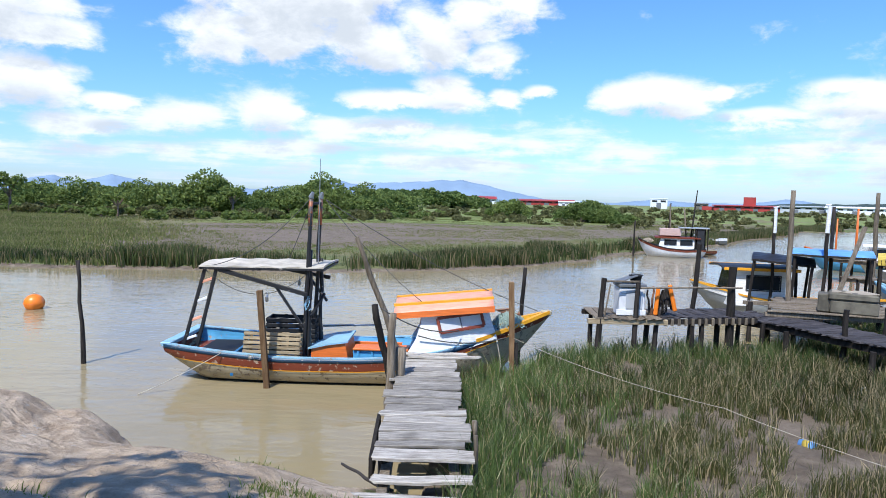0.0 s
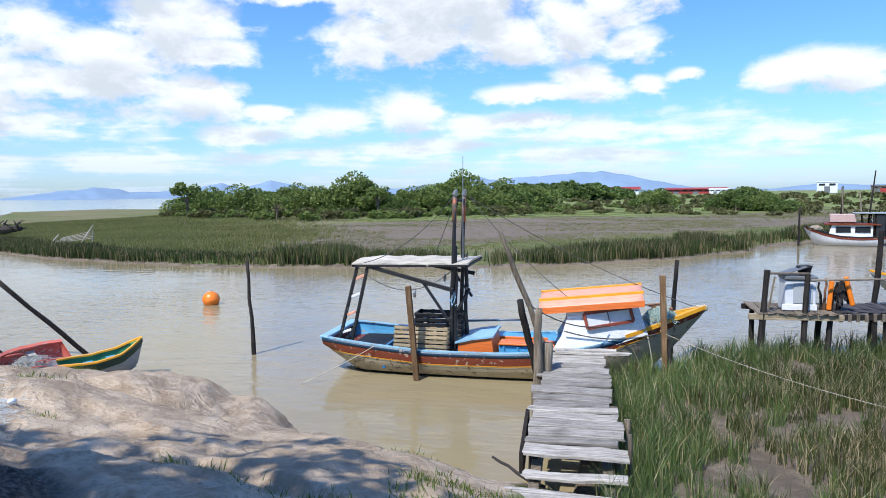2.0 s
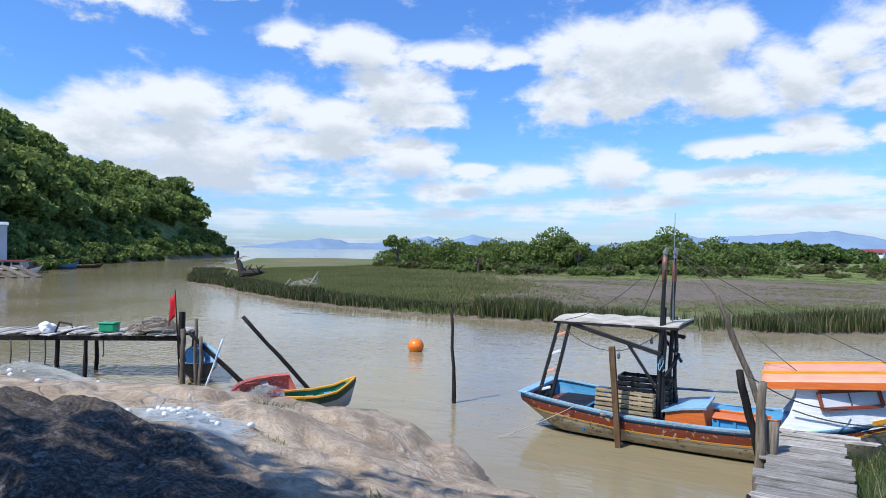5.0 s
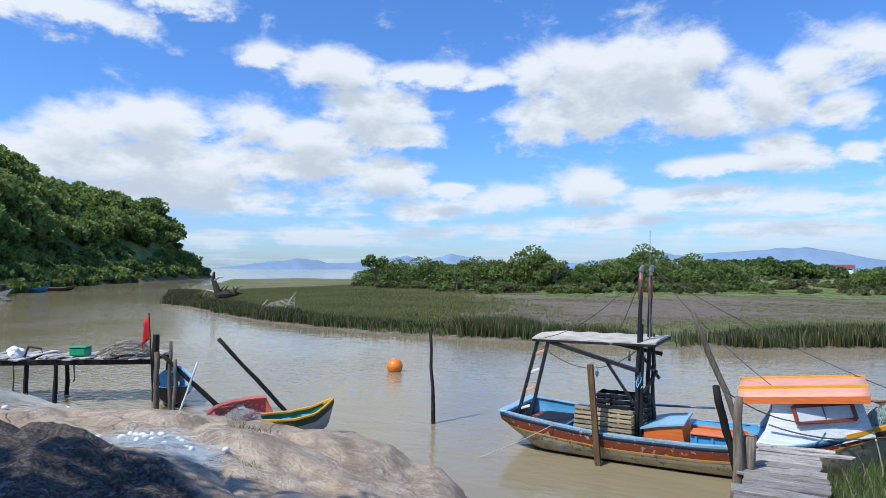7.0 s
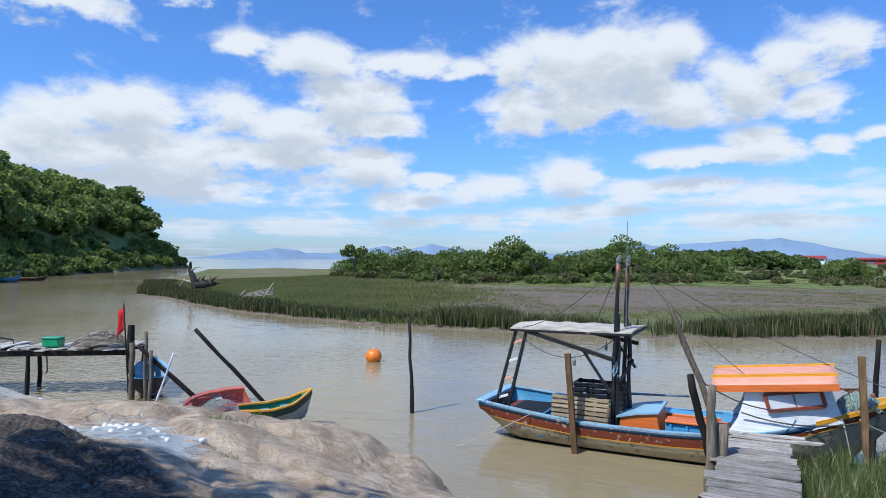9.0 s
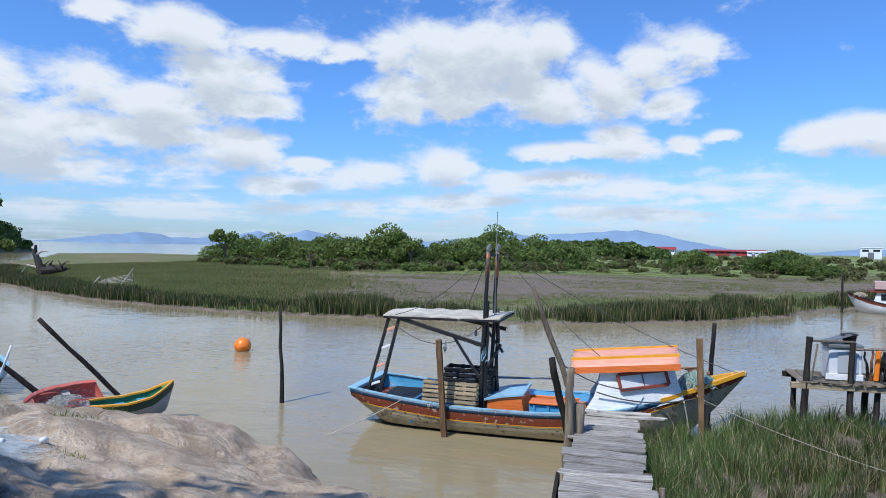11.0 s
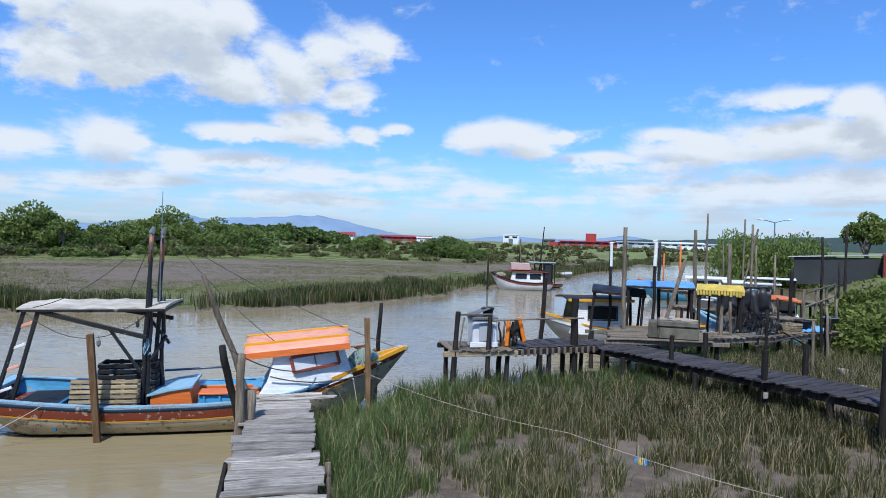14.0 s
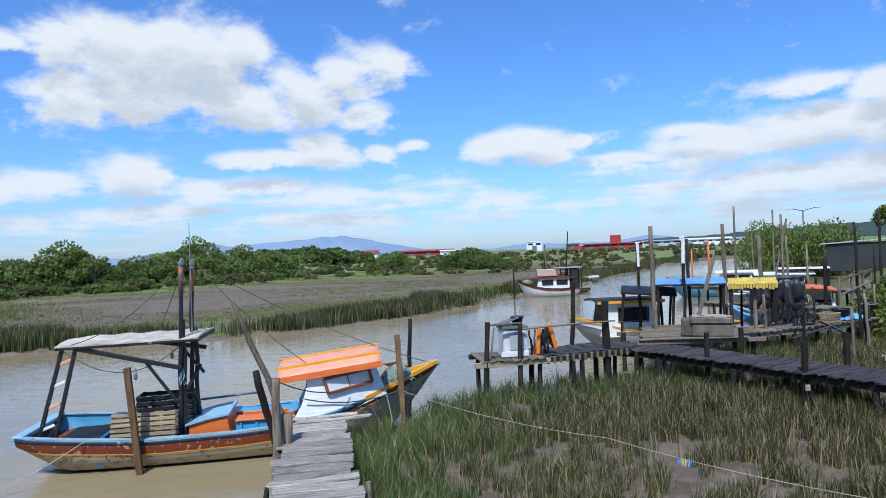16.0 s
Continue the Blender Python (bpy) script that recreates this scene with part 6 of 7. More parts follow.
tub("bucket", pose(4.10, 14.6, 1.79), 0.10, 0.14, 0.18, M_rubber, "black bucket on top of a white case")
gen = random.Random(21)
for k in range(5):
    x = 4.42 + 0.07 * k
    bm = one(crooked, (x, 14.62, 1.08), (x - 0.06 + 0.05 * (k % 3), 14.55, 1.62 + 0.16 * gen.random()), 0.03, 0.02, 60 + k, 6, 6, 0.03)
    tagged(part("net_stake", bm, M_rust if k % 2 else M_post_dark), "rusty brown stake standing on the platform", "stake", "stakes on the platform")
for k, (x, z0, tilt) in enumerate(((4.52, 1.30, 4), (4.98, 1.18, -14))):
    bm = one(block, (-0.045, -0.03, 0.1), (0.045, 0.03, 0.70), None, 0.02)
    ob = part("orange_float_bar", bm, M_buoy)
    ob.matrix_basis = pose(x, 14.48, 1.0 + 0.1 * k, 0, tilt, 0)
    tagged(ob, "orange foam bar propped against the stakes", "float", "foam bars")
bm = one(tangle, (4.78, 14.62, 1.085), (0.22, 0.2, 0.62), 50, gen, 0.012)
tagged(part("rope_heap", bm, M_dead), "dark tangle of ropes on the platform", "rope")


def walkway():
    t = thing("walkway", Matrix(), "long dark plank walkway on posts over the marsh", "walkway")
    path = [(7.0, 16.0, 0), (7.75, 15.0, 0), (8.55, 13.1, 0), (9.3, 11.4, 0), (9.75, 10.2, 0), (10.15, 8.9, 0), (10.4, 7.6, 0), (10.5, 5.6, 0)]
    run_deck(t, path, 0.62, 0.94, M_deck_dark, 0.15, 80)
    pts = [Vector(p) for p in path]
    for side in (-1, 1):
        for a, b in zip(pts, pts[1:]):
            d = (b - a).normalized()
            o = Vector((-d.y, d.x, 0)) * 0.52 * side
            part("stringer", one(beam, a + o + Vector((0, 0, 0.85)), b + o + Vector((0, 0, 0.85)), 0.08, 0.13), M_post_dark, t)
    for x, y, top in ((8.0, 13.4, 1.50), (8.75, 11.35, 1.52), (9.38, 9.27, 1.93), (9.3, 14.1, 1.45), (10.1, 11.85, 1.55), (7.05, 14.85, 0.9), (6.75, 15.4, 0.9), (8.1, 15.5, 0.9), (8.85, 12.0, 0.85), (9.2, 10.2, 0.85), (9.9, 12.4, 0.85), (10.6, 10.0, 1.5), (9.5, 8.2, 0.85), (9.8, 6.5, 1.5), (7.3, 14.3, 0.85), (8.0, 12.5, 0.85)):
        part("post", one(crooked, (x, y, -0.3), (x + 0.02, y, top), 0.062, 0.055, int(x * 70 + y), 6, 8, 0.015), M_post_dark, t)
    part("name_block", one(block, (8.69, 11.24, 0.60), (8.79, 11.28, 0.72), None, 0.01), M_pier_pale, t, "small pale block")


walkway()


def back_pier():
    t = thing("back_pier", Matrix(), "worn plank pier behind the walkway", "pier")
    g = random.Random(6)
    for i in range(13):
        y = 15.35 + 0.20 * i
        plank(plank_mesh("plank", 2.5 + g.uniform(-0.3, 0.3), 0.16, 0.03, M_post, 200 + i), t, pose(8.85 + 0.10 * i, y, 1.08 + g.uniform(-0.01, 0.01), 0, 0, -14 + g.uniform(-3, 3)))
    for x, y in ((7.6, 15.7), (9.1, 15.2), (10.4, 15.2), (7.9, 17.3), (9.7, 17.6), (11.2, 17.2)):
        part("post", one(crooked, (x, y, -0.5), (x, y, 1.05), 0.07, 0.06, int(x * 9), 5, 8, 0.012), M_post_dark, t)
    for a, b in (((7.5, 15.7, 1.0), (10.6, 15.0, 1.0)), ((7.8, 17.5, 1.0), (11.6, 16.9, 1.0))):
        part("joist", one(beam, a, b, 0.09, 0.1), M_post, t)


back_pier()


def tank():
    t = thing("concrete_tank", pose(9.5, 15.55, 1.10, 0, 0, -30) @ Matrix.Diagonal((0.78, 0.78, 0.85, 1)), "stained concrete water tank with a broken rim", "tank")
    part("lower_wall", one(block, (-0.62, -0.42, 0), (0.62, 0.42, 0.36), None, 0.03), M_concrete, t)
    part("upper_rim", one(block, (-0.68, -0.46, 0.365), (0.60, 0.46, 0.56), None, 0.04), M_concrete, t, "wider stained rim")
    part("end_block", one(block, (-0.95, -0.36, 0.0), (-0.63, 0.36, 0.50), None, 0.03), M_concrete, t)
    part("cover", one(sheet, [[Vector((-0.6 + 0.3 * i, -0.36 + 0.24 * j, 0.575 + 0.03 * math.sin(i * 2 + j))) for j in range(4)] for i in range(5)], 0.02), M_net_brown, t, "brown crumpled cover")


tank()


def shelter(name, m, w, d, z, mat, label, legs=4, droop=0.1, leg_mat=None, fringe=False):
    """A tarpaulin roof on crooked posts."""
    t = thing(name, m, label, "shelter")
    g = random.Random(int(w * 100))
    part("tarpaulin", one(sheet, [[Vector((-w / 2 + w * i / 8, -d / 2 + d * j / 6, z + droop * math.sin(math.pi * j / 6) + 0.03 * math.sin(i * 1.7) * math.cos(j * 1.3))) for j in range(7)] for i in range(9)], 0.025), mat, t)
    for x in (-w / 2 + 0.08, w / 2 - 0.08):
        for y in (-d / 2 + 0.08, d / 2 - 0.08):
            part("leg", one(crooked, (x, y, 0), (x, y, z), 0.05, 0.045, int(x * 31 + y * 7), 5, 7, 0.02), leg_mat or M_post_dark, t)
    for y in (-d / 2, d / 2):
        part("roof_bar", one(beam, (-w / 2, y, z - 0.03), (w / 2, y, z - 0.03), 0.05, 0.06), M_post_dark, t)
    if fringe:
        for k in range(16):
            x = -w / 2 + w * (k + 0.5) / 16
            part("fringe", one(block, (x - w / 36, -d / 2 - 0.03, z - 0.10 - 0.08 * g.random()), (x + w / 36, -d / 2 - 0.01, z + 0.02), None, 0.008), mat, t)
    return t


shelter("tarp_shelter", pose(11.35, 19.7, 0.0, 0, 0, -30), 2.05, 2.2, 2.20, M_tarp_blue, "blue tarpaulin roof over a moored boat", droop=0.12)
shelter("tarp_shelter", pose(10.15, 20.5, 0.0, 0, 4, -26), 1.7, 1.9, 1.92, M_tarp_black, "black roof sheet over a boat's cabin", droop=0.16)
shelter("tarp_shelter", pose(12.75, 18.55, 0.0, 0, 0, -33), 1.35, 1.5, 2.16, M_tarp_yellow, "ragged yellow tarpaulin roof on black posts", droop=0.15, fringe=True)
for k, (x, y, z1, z0, r, mat, lab) in enumerate((
        (8.92, 17.37, 3.98, -0.4, 0.07, M_post, "tall grey mooring post standing in the water"), (9.95, 20.4, 3.5, -0.4, 0.05, M_post_dark, "dark mooring post with a white-painted top"),
        (10.5, 18.6, 3.6, -0.4, 0.055, M_post_dark, "dark mooring post with a white-painted top"), (11.7, 20.3, 3.6, -0.4, 0.06, M_post_dark, "slim dark mooring post behind the tarpaulin"),
        (16.4, 25.6, 4.2, -0.4, 0.09, M_post, "tall grey mooring post standing in the water"), (20.2, 30.5, 5.2, 0, 0.06, M_post, "slim tall pole beside the piers"),
        (15.2, 21.5, 3.6, 0, 0.08, M_post, "pale grey mooring post beside a pier"), (20.7, 27.6, 4.6, 0, 0.06, M_post, "slim grey pole beside the piers"),
        (17.5, 21.2, 2.7, 0, 0.075, M_post_dark, "dark post at a plank pier"), (20.3, 22.8, 4.0, 0, 0.06, M_post_dark, "slim dark pole beside the piers"), (25.0, 26.6, 4.6, 0, 0.07, M_post_dark, "slim dark pole beside the piers"),
        (12.5, 18.1, 2.1, 0, 0.06, M_post, "crooked post at a plank pier"), (19.6, 25.8, 3.6, 0, 0.05, M_post, "slim grey pole beside the piers"), (22.4, 24.2, 3.0, 0, 0.05, M_post_dark, "slim dark pole beside the piers"), (22.9, 31.2, 5.0, 0, 0.05, M_post, "slim grey pole beside the piers"))):
    p = pole("mooring_post", (x, y, z0), (x + 0.05 * (k % 3 - 1), y, z1), r, r * 0.85, mat, lab, 300 + k, group="posts along the piers")
    if k in (1, 2):
        part("white_top", one(limb, [(x + 0.02 * (k % 3 - 1), y, z1 - 0.75), (x + 0.05 * (k % 3 - 1), y, z1 + 0.01)], [r * 1.02, r * 1.0], 9), M_white, p, "white-painted top")
        part("cap", one(limb, [(x - 0.07, y, z1 + 0.02), (x + 0.09, y, z1 + 0.05)], [0.03, 0.02], 6), M_white, p)
tagged(part("leaning_plank", one(beam, (9.45, 16.5, 0.7), (10.3, 16.6, 3.1), 0.12, 0.05), M_post), "grey plank leaning against the posts", "plank")
tagged(part("leaning_plank", one(beam, (20.0, 27.5, 0.8), (21.3, 28.0, 4.4), 0.07, 0.06), M_post), "slanting grey pole on the far pier", "plank")


def long_pier(path, z, half, mat, label, seed, posts=True):
    t = thing("pier", Matrix(), label, "pier", "back piers")
    run_deck(t, path, half, z, mat, 0.22, seed, 4)
    pts = [Vector(p) for p in path]
    for a, b in zip(pts, pts[1:]):
        d = (b - a).normalized()
        for side in (-1, 1):
            o = Vector((-d.y, d.x, 0)) * (half - 0.1) * side
            part("stringer", one(beam, a + o + Vector((0, 0, z - 0.09)), b + o + Vector((0, 0, z - 0.09)), 0.08, 0.14), mat, t)
            n = int((b - a).length / 1.6) + 1
            for k in range(n):
                p = a.lerp(b, (k + 0.5) / n) + o
                part("post", one(crooked, (p.x, p.y, -0.4), (p.x, p.y, z - 0.02 + (0.5 if (k + seed) % 3 == 0 else 0)), 0.06, 0.055, k + seed, 5, 7, 0.015), M_post_dark, t)


long_pier([(10.8, 16.6, 0), (13.3, 17.0, 0), (16.2, 17.8, 0)], 0.95, 0.30, M_post, "narrow plank pier along the boats", 400)
long_pier([(17.0, 19.6, 0), (15.9, 22.4, 0), (14.9, 24.6, 0)], 1.05, 0.5, M_post, "plank pier between moored boats", 430)
long_pier([(23.0, 24.0, 0), (21.0, 29.0, 0), (19.2, 33.0, 0)], 1.1, 0.5, M_post, "plank pier further up the river", 460)
work_boat("fishing_boat", pose(17.9, 22.2, 0, 0, 0, 55), "red and white fishing boat with an orange-edged roof", 5.4, 1.9, (M_red, M_redbrown, M_white), (1.0, 2.6, 0.95, 1.4), M_orange, rail=0.6, yellow=False, masts=((3.0, 0, 3.2, 0.1, M_post),))
work_boat("fishing_boat", pose(17.0, 19.2, 0, 0, 0, 125), "pale blue open work boat lying at the pier", 4.2, 1.5, (M_greyblue, M_skyblue, M_paleblue), (0.6, 1.5, 0.35, 0.9), M_paleblue, rail=0.55, yellow=False)
work_boat("fishing_boat", pose(26.4, 36.4, 0, 0, 0, 150), "orange-framed fishing boat at the far pier", 6.0, 2.0, (M_skyblue, M_orange, M_orange), (1.0, 2.9, 1.0, 1.5), M_white, rail=0.65, yellow=False, masts=((3.4, 0.5, 3.6, 0, M_orange), (3.4, -0.5, 3.6, 0, M_orange), (4.4, 0.3, 3.0, 0, M_orange), (0.8, 0, 3.9, 0.1, M_post)))
work_boat("fishing_boat", pose(24.5, 29.4, 0, 0, 0, 150), "white boat with a pale awning further up the river", 5.4, 2.0, (M_white, M_skyblue, M_white), (1.0, 3.2, 1.2, 1.6), M_white, rail=0.6, yellow=False)
shelter("boat_awning", pose(23.7, 30.1, 0.3, 0, 0, -38), 2.4, 2.0, 1.6, M_whitewall, "white flat roof on posts beside the piers", droop=0.05)
gen = random.Random(31)
t = thing("net_curtain", pose(15.1, 20.7, 0.3), "black fishing net hung over a rail to dry", "net")
part("rail", one(limb, [(-1.0, 0, 1.75), (1.0, -0.3, 1.8)], [0.035, 0.03], 6), M_post_dark, t)
for k in (-0.9, 0.9):
    part("post", one(crooked, (k, -0.15 * (k + 1), -0.5), (k, -0.15 * (k + 1), 1.85), 0.045, 0.04, 5), M_post_dark, t)
part("net", one(sheet, [[Vector((-0.9 + 1.8 * i / 22, -0.15 * (i / 11) + 0.09 * math.sin(i * 1.9) * (1 + j * 0.5) + 0.05 * math.sin(i * 5.1 + j), 1.72 - (0.20 + 0.06 * math.sin(i * 0.8 + 1)) * j + 0.06 * math.sin(i * 1.1))) for j in range(5)] for i in range(23)], 0.03), M_tarp_black, t, smooth=True)
part("loose_mesh", one(tangle, (0.0, -0.35, 0.1), (1.1, 0.4, 0.9), 150, gen, 0.012), M_tarp_black, t, "loose black netting")


# pier clutter
for k, (x, y, z, mat, lab) in enumerate(((16.6, 18.3, 0.98, M_greyplastic, "dark grey plastic tub on the pier"), (15.0, 17.6, 0.97, M_rubber, "black rubber tub on the pier"),
                                         (16.2, 21.6, 1.07, M_orange, "orange plastic tub on the pier"), (15.5, 23.3, 1.07, M_whiteplastic, "white plastic tub on the pier"), (21.3, 28.2, 1.12, M_skyblue, "sky-blue plastic tub on the pier"))):
    tub("fish_bucket", pose(x, y, z, 0, 0, 40 * k), 0.20, 0.26, 0.34, mat, lab)
for k, (x, y, z, sx) in enumerate(((13.4, 17.05, 0.97, 0.5), (16.3, 20.9, 1.07, 0.6), (20.7, 29.6, 1.12, 0.7))):
    tagged(part("net_pile", one(tangle, (x, y, z), (sx, sx * 0.7, 0.5), 90, random.Random(90 + k), 0.014), M_tarp_black if k != 1 else M_net_brown), "dark pile of netting on the pier", "net", "net piles")
crate("fish_box", pose(14.2, 17.2, 0.97, 0, 0, 20), 0.6, 0.4, 0.3, M_crate, "wooden fish box on the narrow pier", 4, "fish boxes")
crate("fish_box", pose(15.9, 22.6, 1.07, 0, 0, 65), 0.6, 0.4, 0.3, M_red, "red fish box on the plank pier", 4, "fish boxes")
heap = thing("tarp_heap", pose(15.3, 17.62, 0.985, 0, 0, 15), "crumpled blue tarpaulin heaped on the pier", "tarpaulin")
part("sheet", one(sheet, [[Vector((-0.55 + 1.1 * i / 10, -0.28 + 0.56 * j / 8, max(0.0, 0.16 * (1 - (i / 5 - 1) ** 2) * (1 - (j / 4 - 1) ** 2) + 0.025 * math.sin(i * 2.3 + j * 1.7)))) for j in range(9)] for i in range(11)], 0.012), M_tarp_blue, heap)
g = random.Random(77)
for k in range(11):
    az, d = g.uniform(-43.0, -33.5), g.uniform(18.5, 25.0)
    x, y = polar(az, d)
    pole("pier_post", (x, y, -0.5), (x + g.uniform(-0.12, 0.12), y, g.uniform(1.2, 2.1)), 0.045, 0.035, M_post_dark if k % 3 else M_post, "crooked weathered post among the moored boats", 700 + k, group="posts among the boats")
for k in range(6):
    az, d = g.uniform(-41.0, -34.0), g.uniform(20.0, 23.0)
    x, y = polar(az, d)
    tagged(part("loose_plank", one(beam, (x, y, 0.75), (x + g.uniform(-1.1, 1.1), y + g.uniform(-0.6, 0.6), g.uniform(0.8, 1.2)), 0.14, 0.03), M_post if k % 2 else M_deck_dark), "loose weathered plank lying between the piers", "plank", "loose planks")
t = thing("handrail", Matrix(), "weathered pole handrail on the bank", "rail")
for a, b in (((17.6, 20.6, 1.9), (22.4, 24.4, 2.0)), ((17.6, 20.6, 1.4), (22.4, 24.4, 1.5))):
    part("rail", one(limb, [a, b], [0.04, 0.035], 6), M_post, t)
for u in (0.0, 0.35, 0.7, 1.0):
    part("post", one(crooked, (17.6 + 4.8 * u, 20.6 + 3.8 * u, 0.2), (17.6 + 4.8 * u, 20.6 + 3.8 * u, 2.05), 0.05, 0.045, int(u * 10)), M_post, t)

# ---- left pier and its clutter ----
def left_pier():
    t = thing("pier", Matrix(), "old pier of pale loose planks on thin posts", "pier")
    g = random.Random(14)
    a, b = Vector((-20.5, 8.0, 0)), Vector((-14.9, 11.75, 0))
    d = (b - a).normalized()
    o = Vector((-d.y, d.x, 0))
    yaw = math.degrees(math.atan2(d.y, d.x))
    n = 26
    for i in range(n):
        p = a.lerp(b, (i + 0.5) / n) + o * g.uniform(0.5, 0.8)
        plank(plank_mesh("plank", g.uniform(1.2, 1.75), 0.22, 0.03, M_pier_pale, 500 + i), t, pose(p.x, p.y, 1.14 + g.uniform(0, 0.03), 0, g.uniform(-2, 2), yaw + 90 + g.uniform(-12, 12)))
    for k in (0.05, 1.15):
        part("stringer", one(beam, a + o * k + Vector((0, 0, 1.04)), b + o * k + Vector((0, 0, 1.04)), 0.10, 0.13), M_post_dark, t)
    for u, k, top, r in ((1.0, 0.05, 1.75, 0.10), (1.0, 1.1, 1.0, 0.07), (0.63, 0.05, 1.0, 0.06), (0.52, 0.1, 1.0, 0.06), (0.16, 0.02, 1.55, 0.06), (0.05, 0.0, 1.0, 0.06), (0.6, 1.1, 1.0, 0.06), (0.2, 1.1, 1.0, 0.06)):
        p = a.lerp(b, u) + o * k
        part("post", one(crooked, (p.x, p.y, -0.6), (p.x, p.y, top), r, r * 0.85, int(u * 90), 6, 8, 0.02), M_post_dark, t)
    for u in (0.25, 0.35, 0.42, 0.48, 0.7):
        p = a.lerp(b, u)
        rope("hanging_rope", [p + Vector((0, 0, 1.0)), p + Vector((0.03, 0, 0.6)), p + Vector((-0.02, 0, 0.25 + 0.3 * (u > 0.6)))], 0.018, M_rope_dark, "rope hanging under the pier", t)
    part("brace", one(beam, (-14.75, 11.6, 0.9), (-14.1, 11.2, 0.2), 0.05, 0.05), M_post_dark, t)


left_pier()
for k, (x, y, top, r) in enumerate(((-14.02, 11.1, 1.42, 0.065), (-13.72, 11.25, 1.68, 0.048), (-13.15, 10.93, 1.32, 0.045))):
    pole("pier_post", (x, y, -0.6), (x + 0.02, y, top), r, r * 0.95, M_post, "weathered round post standing in the water", 520 + k, group="posts at the pier's end")
flag = thing("marker_flag", pose(-14.45, 11.35, 1.1), "small red flag on a bamboo pole at the pier's end", "flag")
part("staff", one(limb, [(0, 0, -0.9), (-0.12, 0, 0.4), (-0.2, 0, 1.25)], [0.02, 0.018, 0.014], 6), M_post_dark, flag)
part("cloth", one(sheet, [[Vector((-0.19 - 0.05 * i + 0.02 * math.sin(j), 0.05 * math.sin(i * 1.5), 1.24 - 0.10 * j - 0.07 * i)) for j in range(7)] for i in range(6)], 0.008), M_flag, flag, smooth=True)
gb = thing("fish_tub", pose(-16.75, 10.9, 1.17, 0, 0, 30), "green plastic tub on the pier", "tub")
part("body", one(block, (-0.22, -0.17, 0), (0.22, 0.17, 0.24), None, 0.04), M_greenbox, gb)
part("rim", one(block, (-0.235, -0.185, 0.225), (0.235, 0.185, 0.26), None, 0.012), M_greenbox, gb)
gen = random.Random(41)
tagged(part("net_heap", one(tangle, (-15.75, 11.55, 1.17), (0.85, 0.75, 0.42), 220, gen, 0.010), M_net_brown), "brown fishing net heaped on the pier", "net")
bag = bmesh.new()
bmesh.ops.create_icosphere(bag, subdivisions=3, radius=0.22)
for v in bag.verts:
    v.co *= 0.75 + 0.5 * noise.noise(v.co * 6)
    v.co.z = max(-0.12, v.co.z)
bg = part("plastic_bag", bag, M_float)
bg.matrix_basis = pose(-17.9, 9.9, 1.28)
tagged(bg, "crumpled white plastic bag on the pier", "bag")
tagged(part("tool_frame", one(limb, [(-17.7, 10.0, 1.17), (-17.6, 10.05, 1.45), (-17.3, 10.2, 1.4), (-17.25, 10.2, 1.3)], [0.03, 0.03, 0.03, 0.02], 6), M_dead), "dark bent metal frame on the pier", "frame")


def nets_on_rock(name, cx, cy, sx, sy, sz, strands, mat, label, floats, seed):
    gen = random.Random(seed)
    bm = bmesh.new()
    for _ in range(strands):
        a = gen.uniform(0, 6.28)
        o = (gen.gauss(0, 0.42), gen.gauss(0, 0.42))
        pts = []
        w = gen.uniform(0.3, 0.9)
        for i in range(12):
            px, py = o[0] + 0.32 * math.cos(a + i * w), o[1] + 0.32 * math.sin(1.2 * (a + i * w))
            h = max(0.02, 1 - (px * px + py * py)) * gen.uniform(0.3, 1.0)
            x, y = cx + px * sx, cy + py * sy
            pts.append((x, y, height_quick(x, y) + 0.01 + h * sz))
        limb(bm, pts, [0.0017] * 12, 3)
    tagged(part(name, bm, mat), label, "net", kind="stuff")
    for _ in range(floats):
        px, py = gen.gauss(0, 0.5), gen.gauss(0, 0.5)
        x, y = cx + px * sx, cy + py * sy
        fl = bmesh.new()
        bmesh.ops.create_icosphere(fl, subdivisions=2, radius=0.034)
        for v in fl.verts:
            v.co.x *= 1.45
            v.co *= 1 + 0.12 * noise.noise(v.co * 9)
        ob = part("net_float", fl, M_float, smooth=True)
        ob.matrix_basis = pose(x, y, height_quick(x, y) + 0.03 + sz * 0.5 * max(0, 1 - px * px - py * py), gen.uniform(0, 90), 0, gen.uniform(0, 360))
        tagged(ob, "white foam net float lying in the nets", "float", "net floats")


_cells = {}


def height_quick(x, y):
    """Ground height from a coarse memory of whole decimetres."""
    k = (round(x * 5), round(y * 5))
    if k not in _cells:
        _cells[k] = height(k[0] / 5, k[1] / 5)
    return _cells[k]


nets_on_rock("fishing_net", -6.5, 5.3, 0.72, 0.46, 0.08, 620, M_net_blue, "pale blue-grey fishing net spread over the rock", 20, 71)
nets_on_rock("fishing_net", -11.2, 6.1, 1.2, 0.5, 0.26, 420, M_net, "pale heap of fishing nets on the bank", 12, 72)
nets_on_rock("fishing_net", -13.3, 8.5, 0.9, 0.6, 0.35, 160, M_net_green, "green net heap with a float line beside the pier", 5, 73)


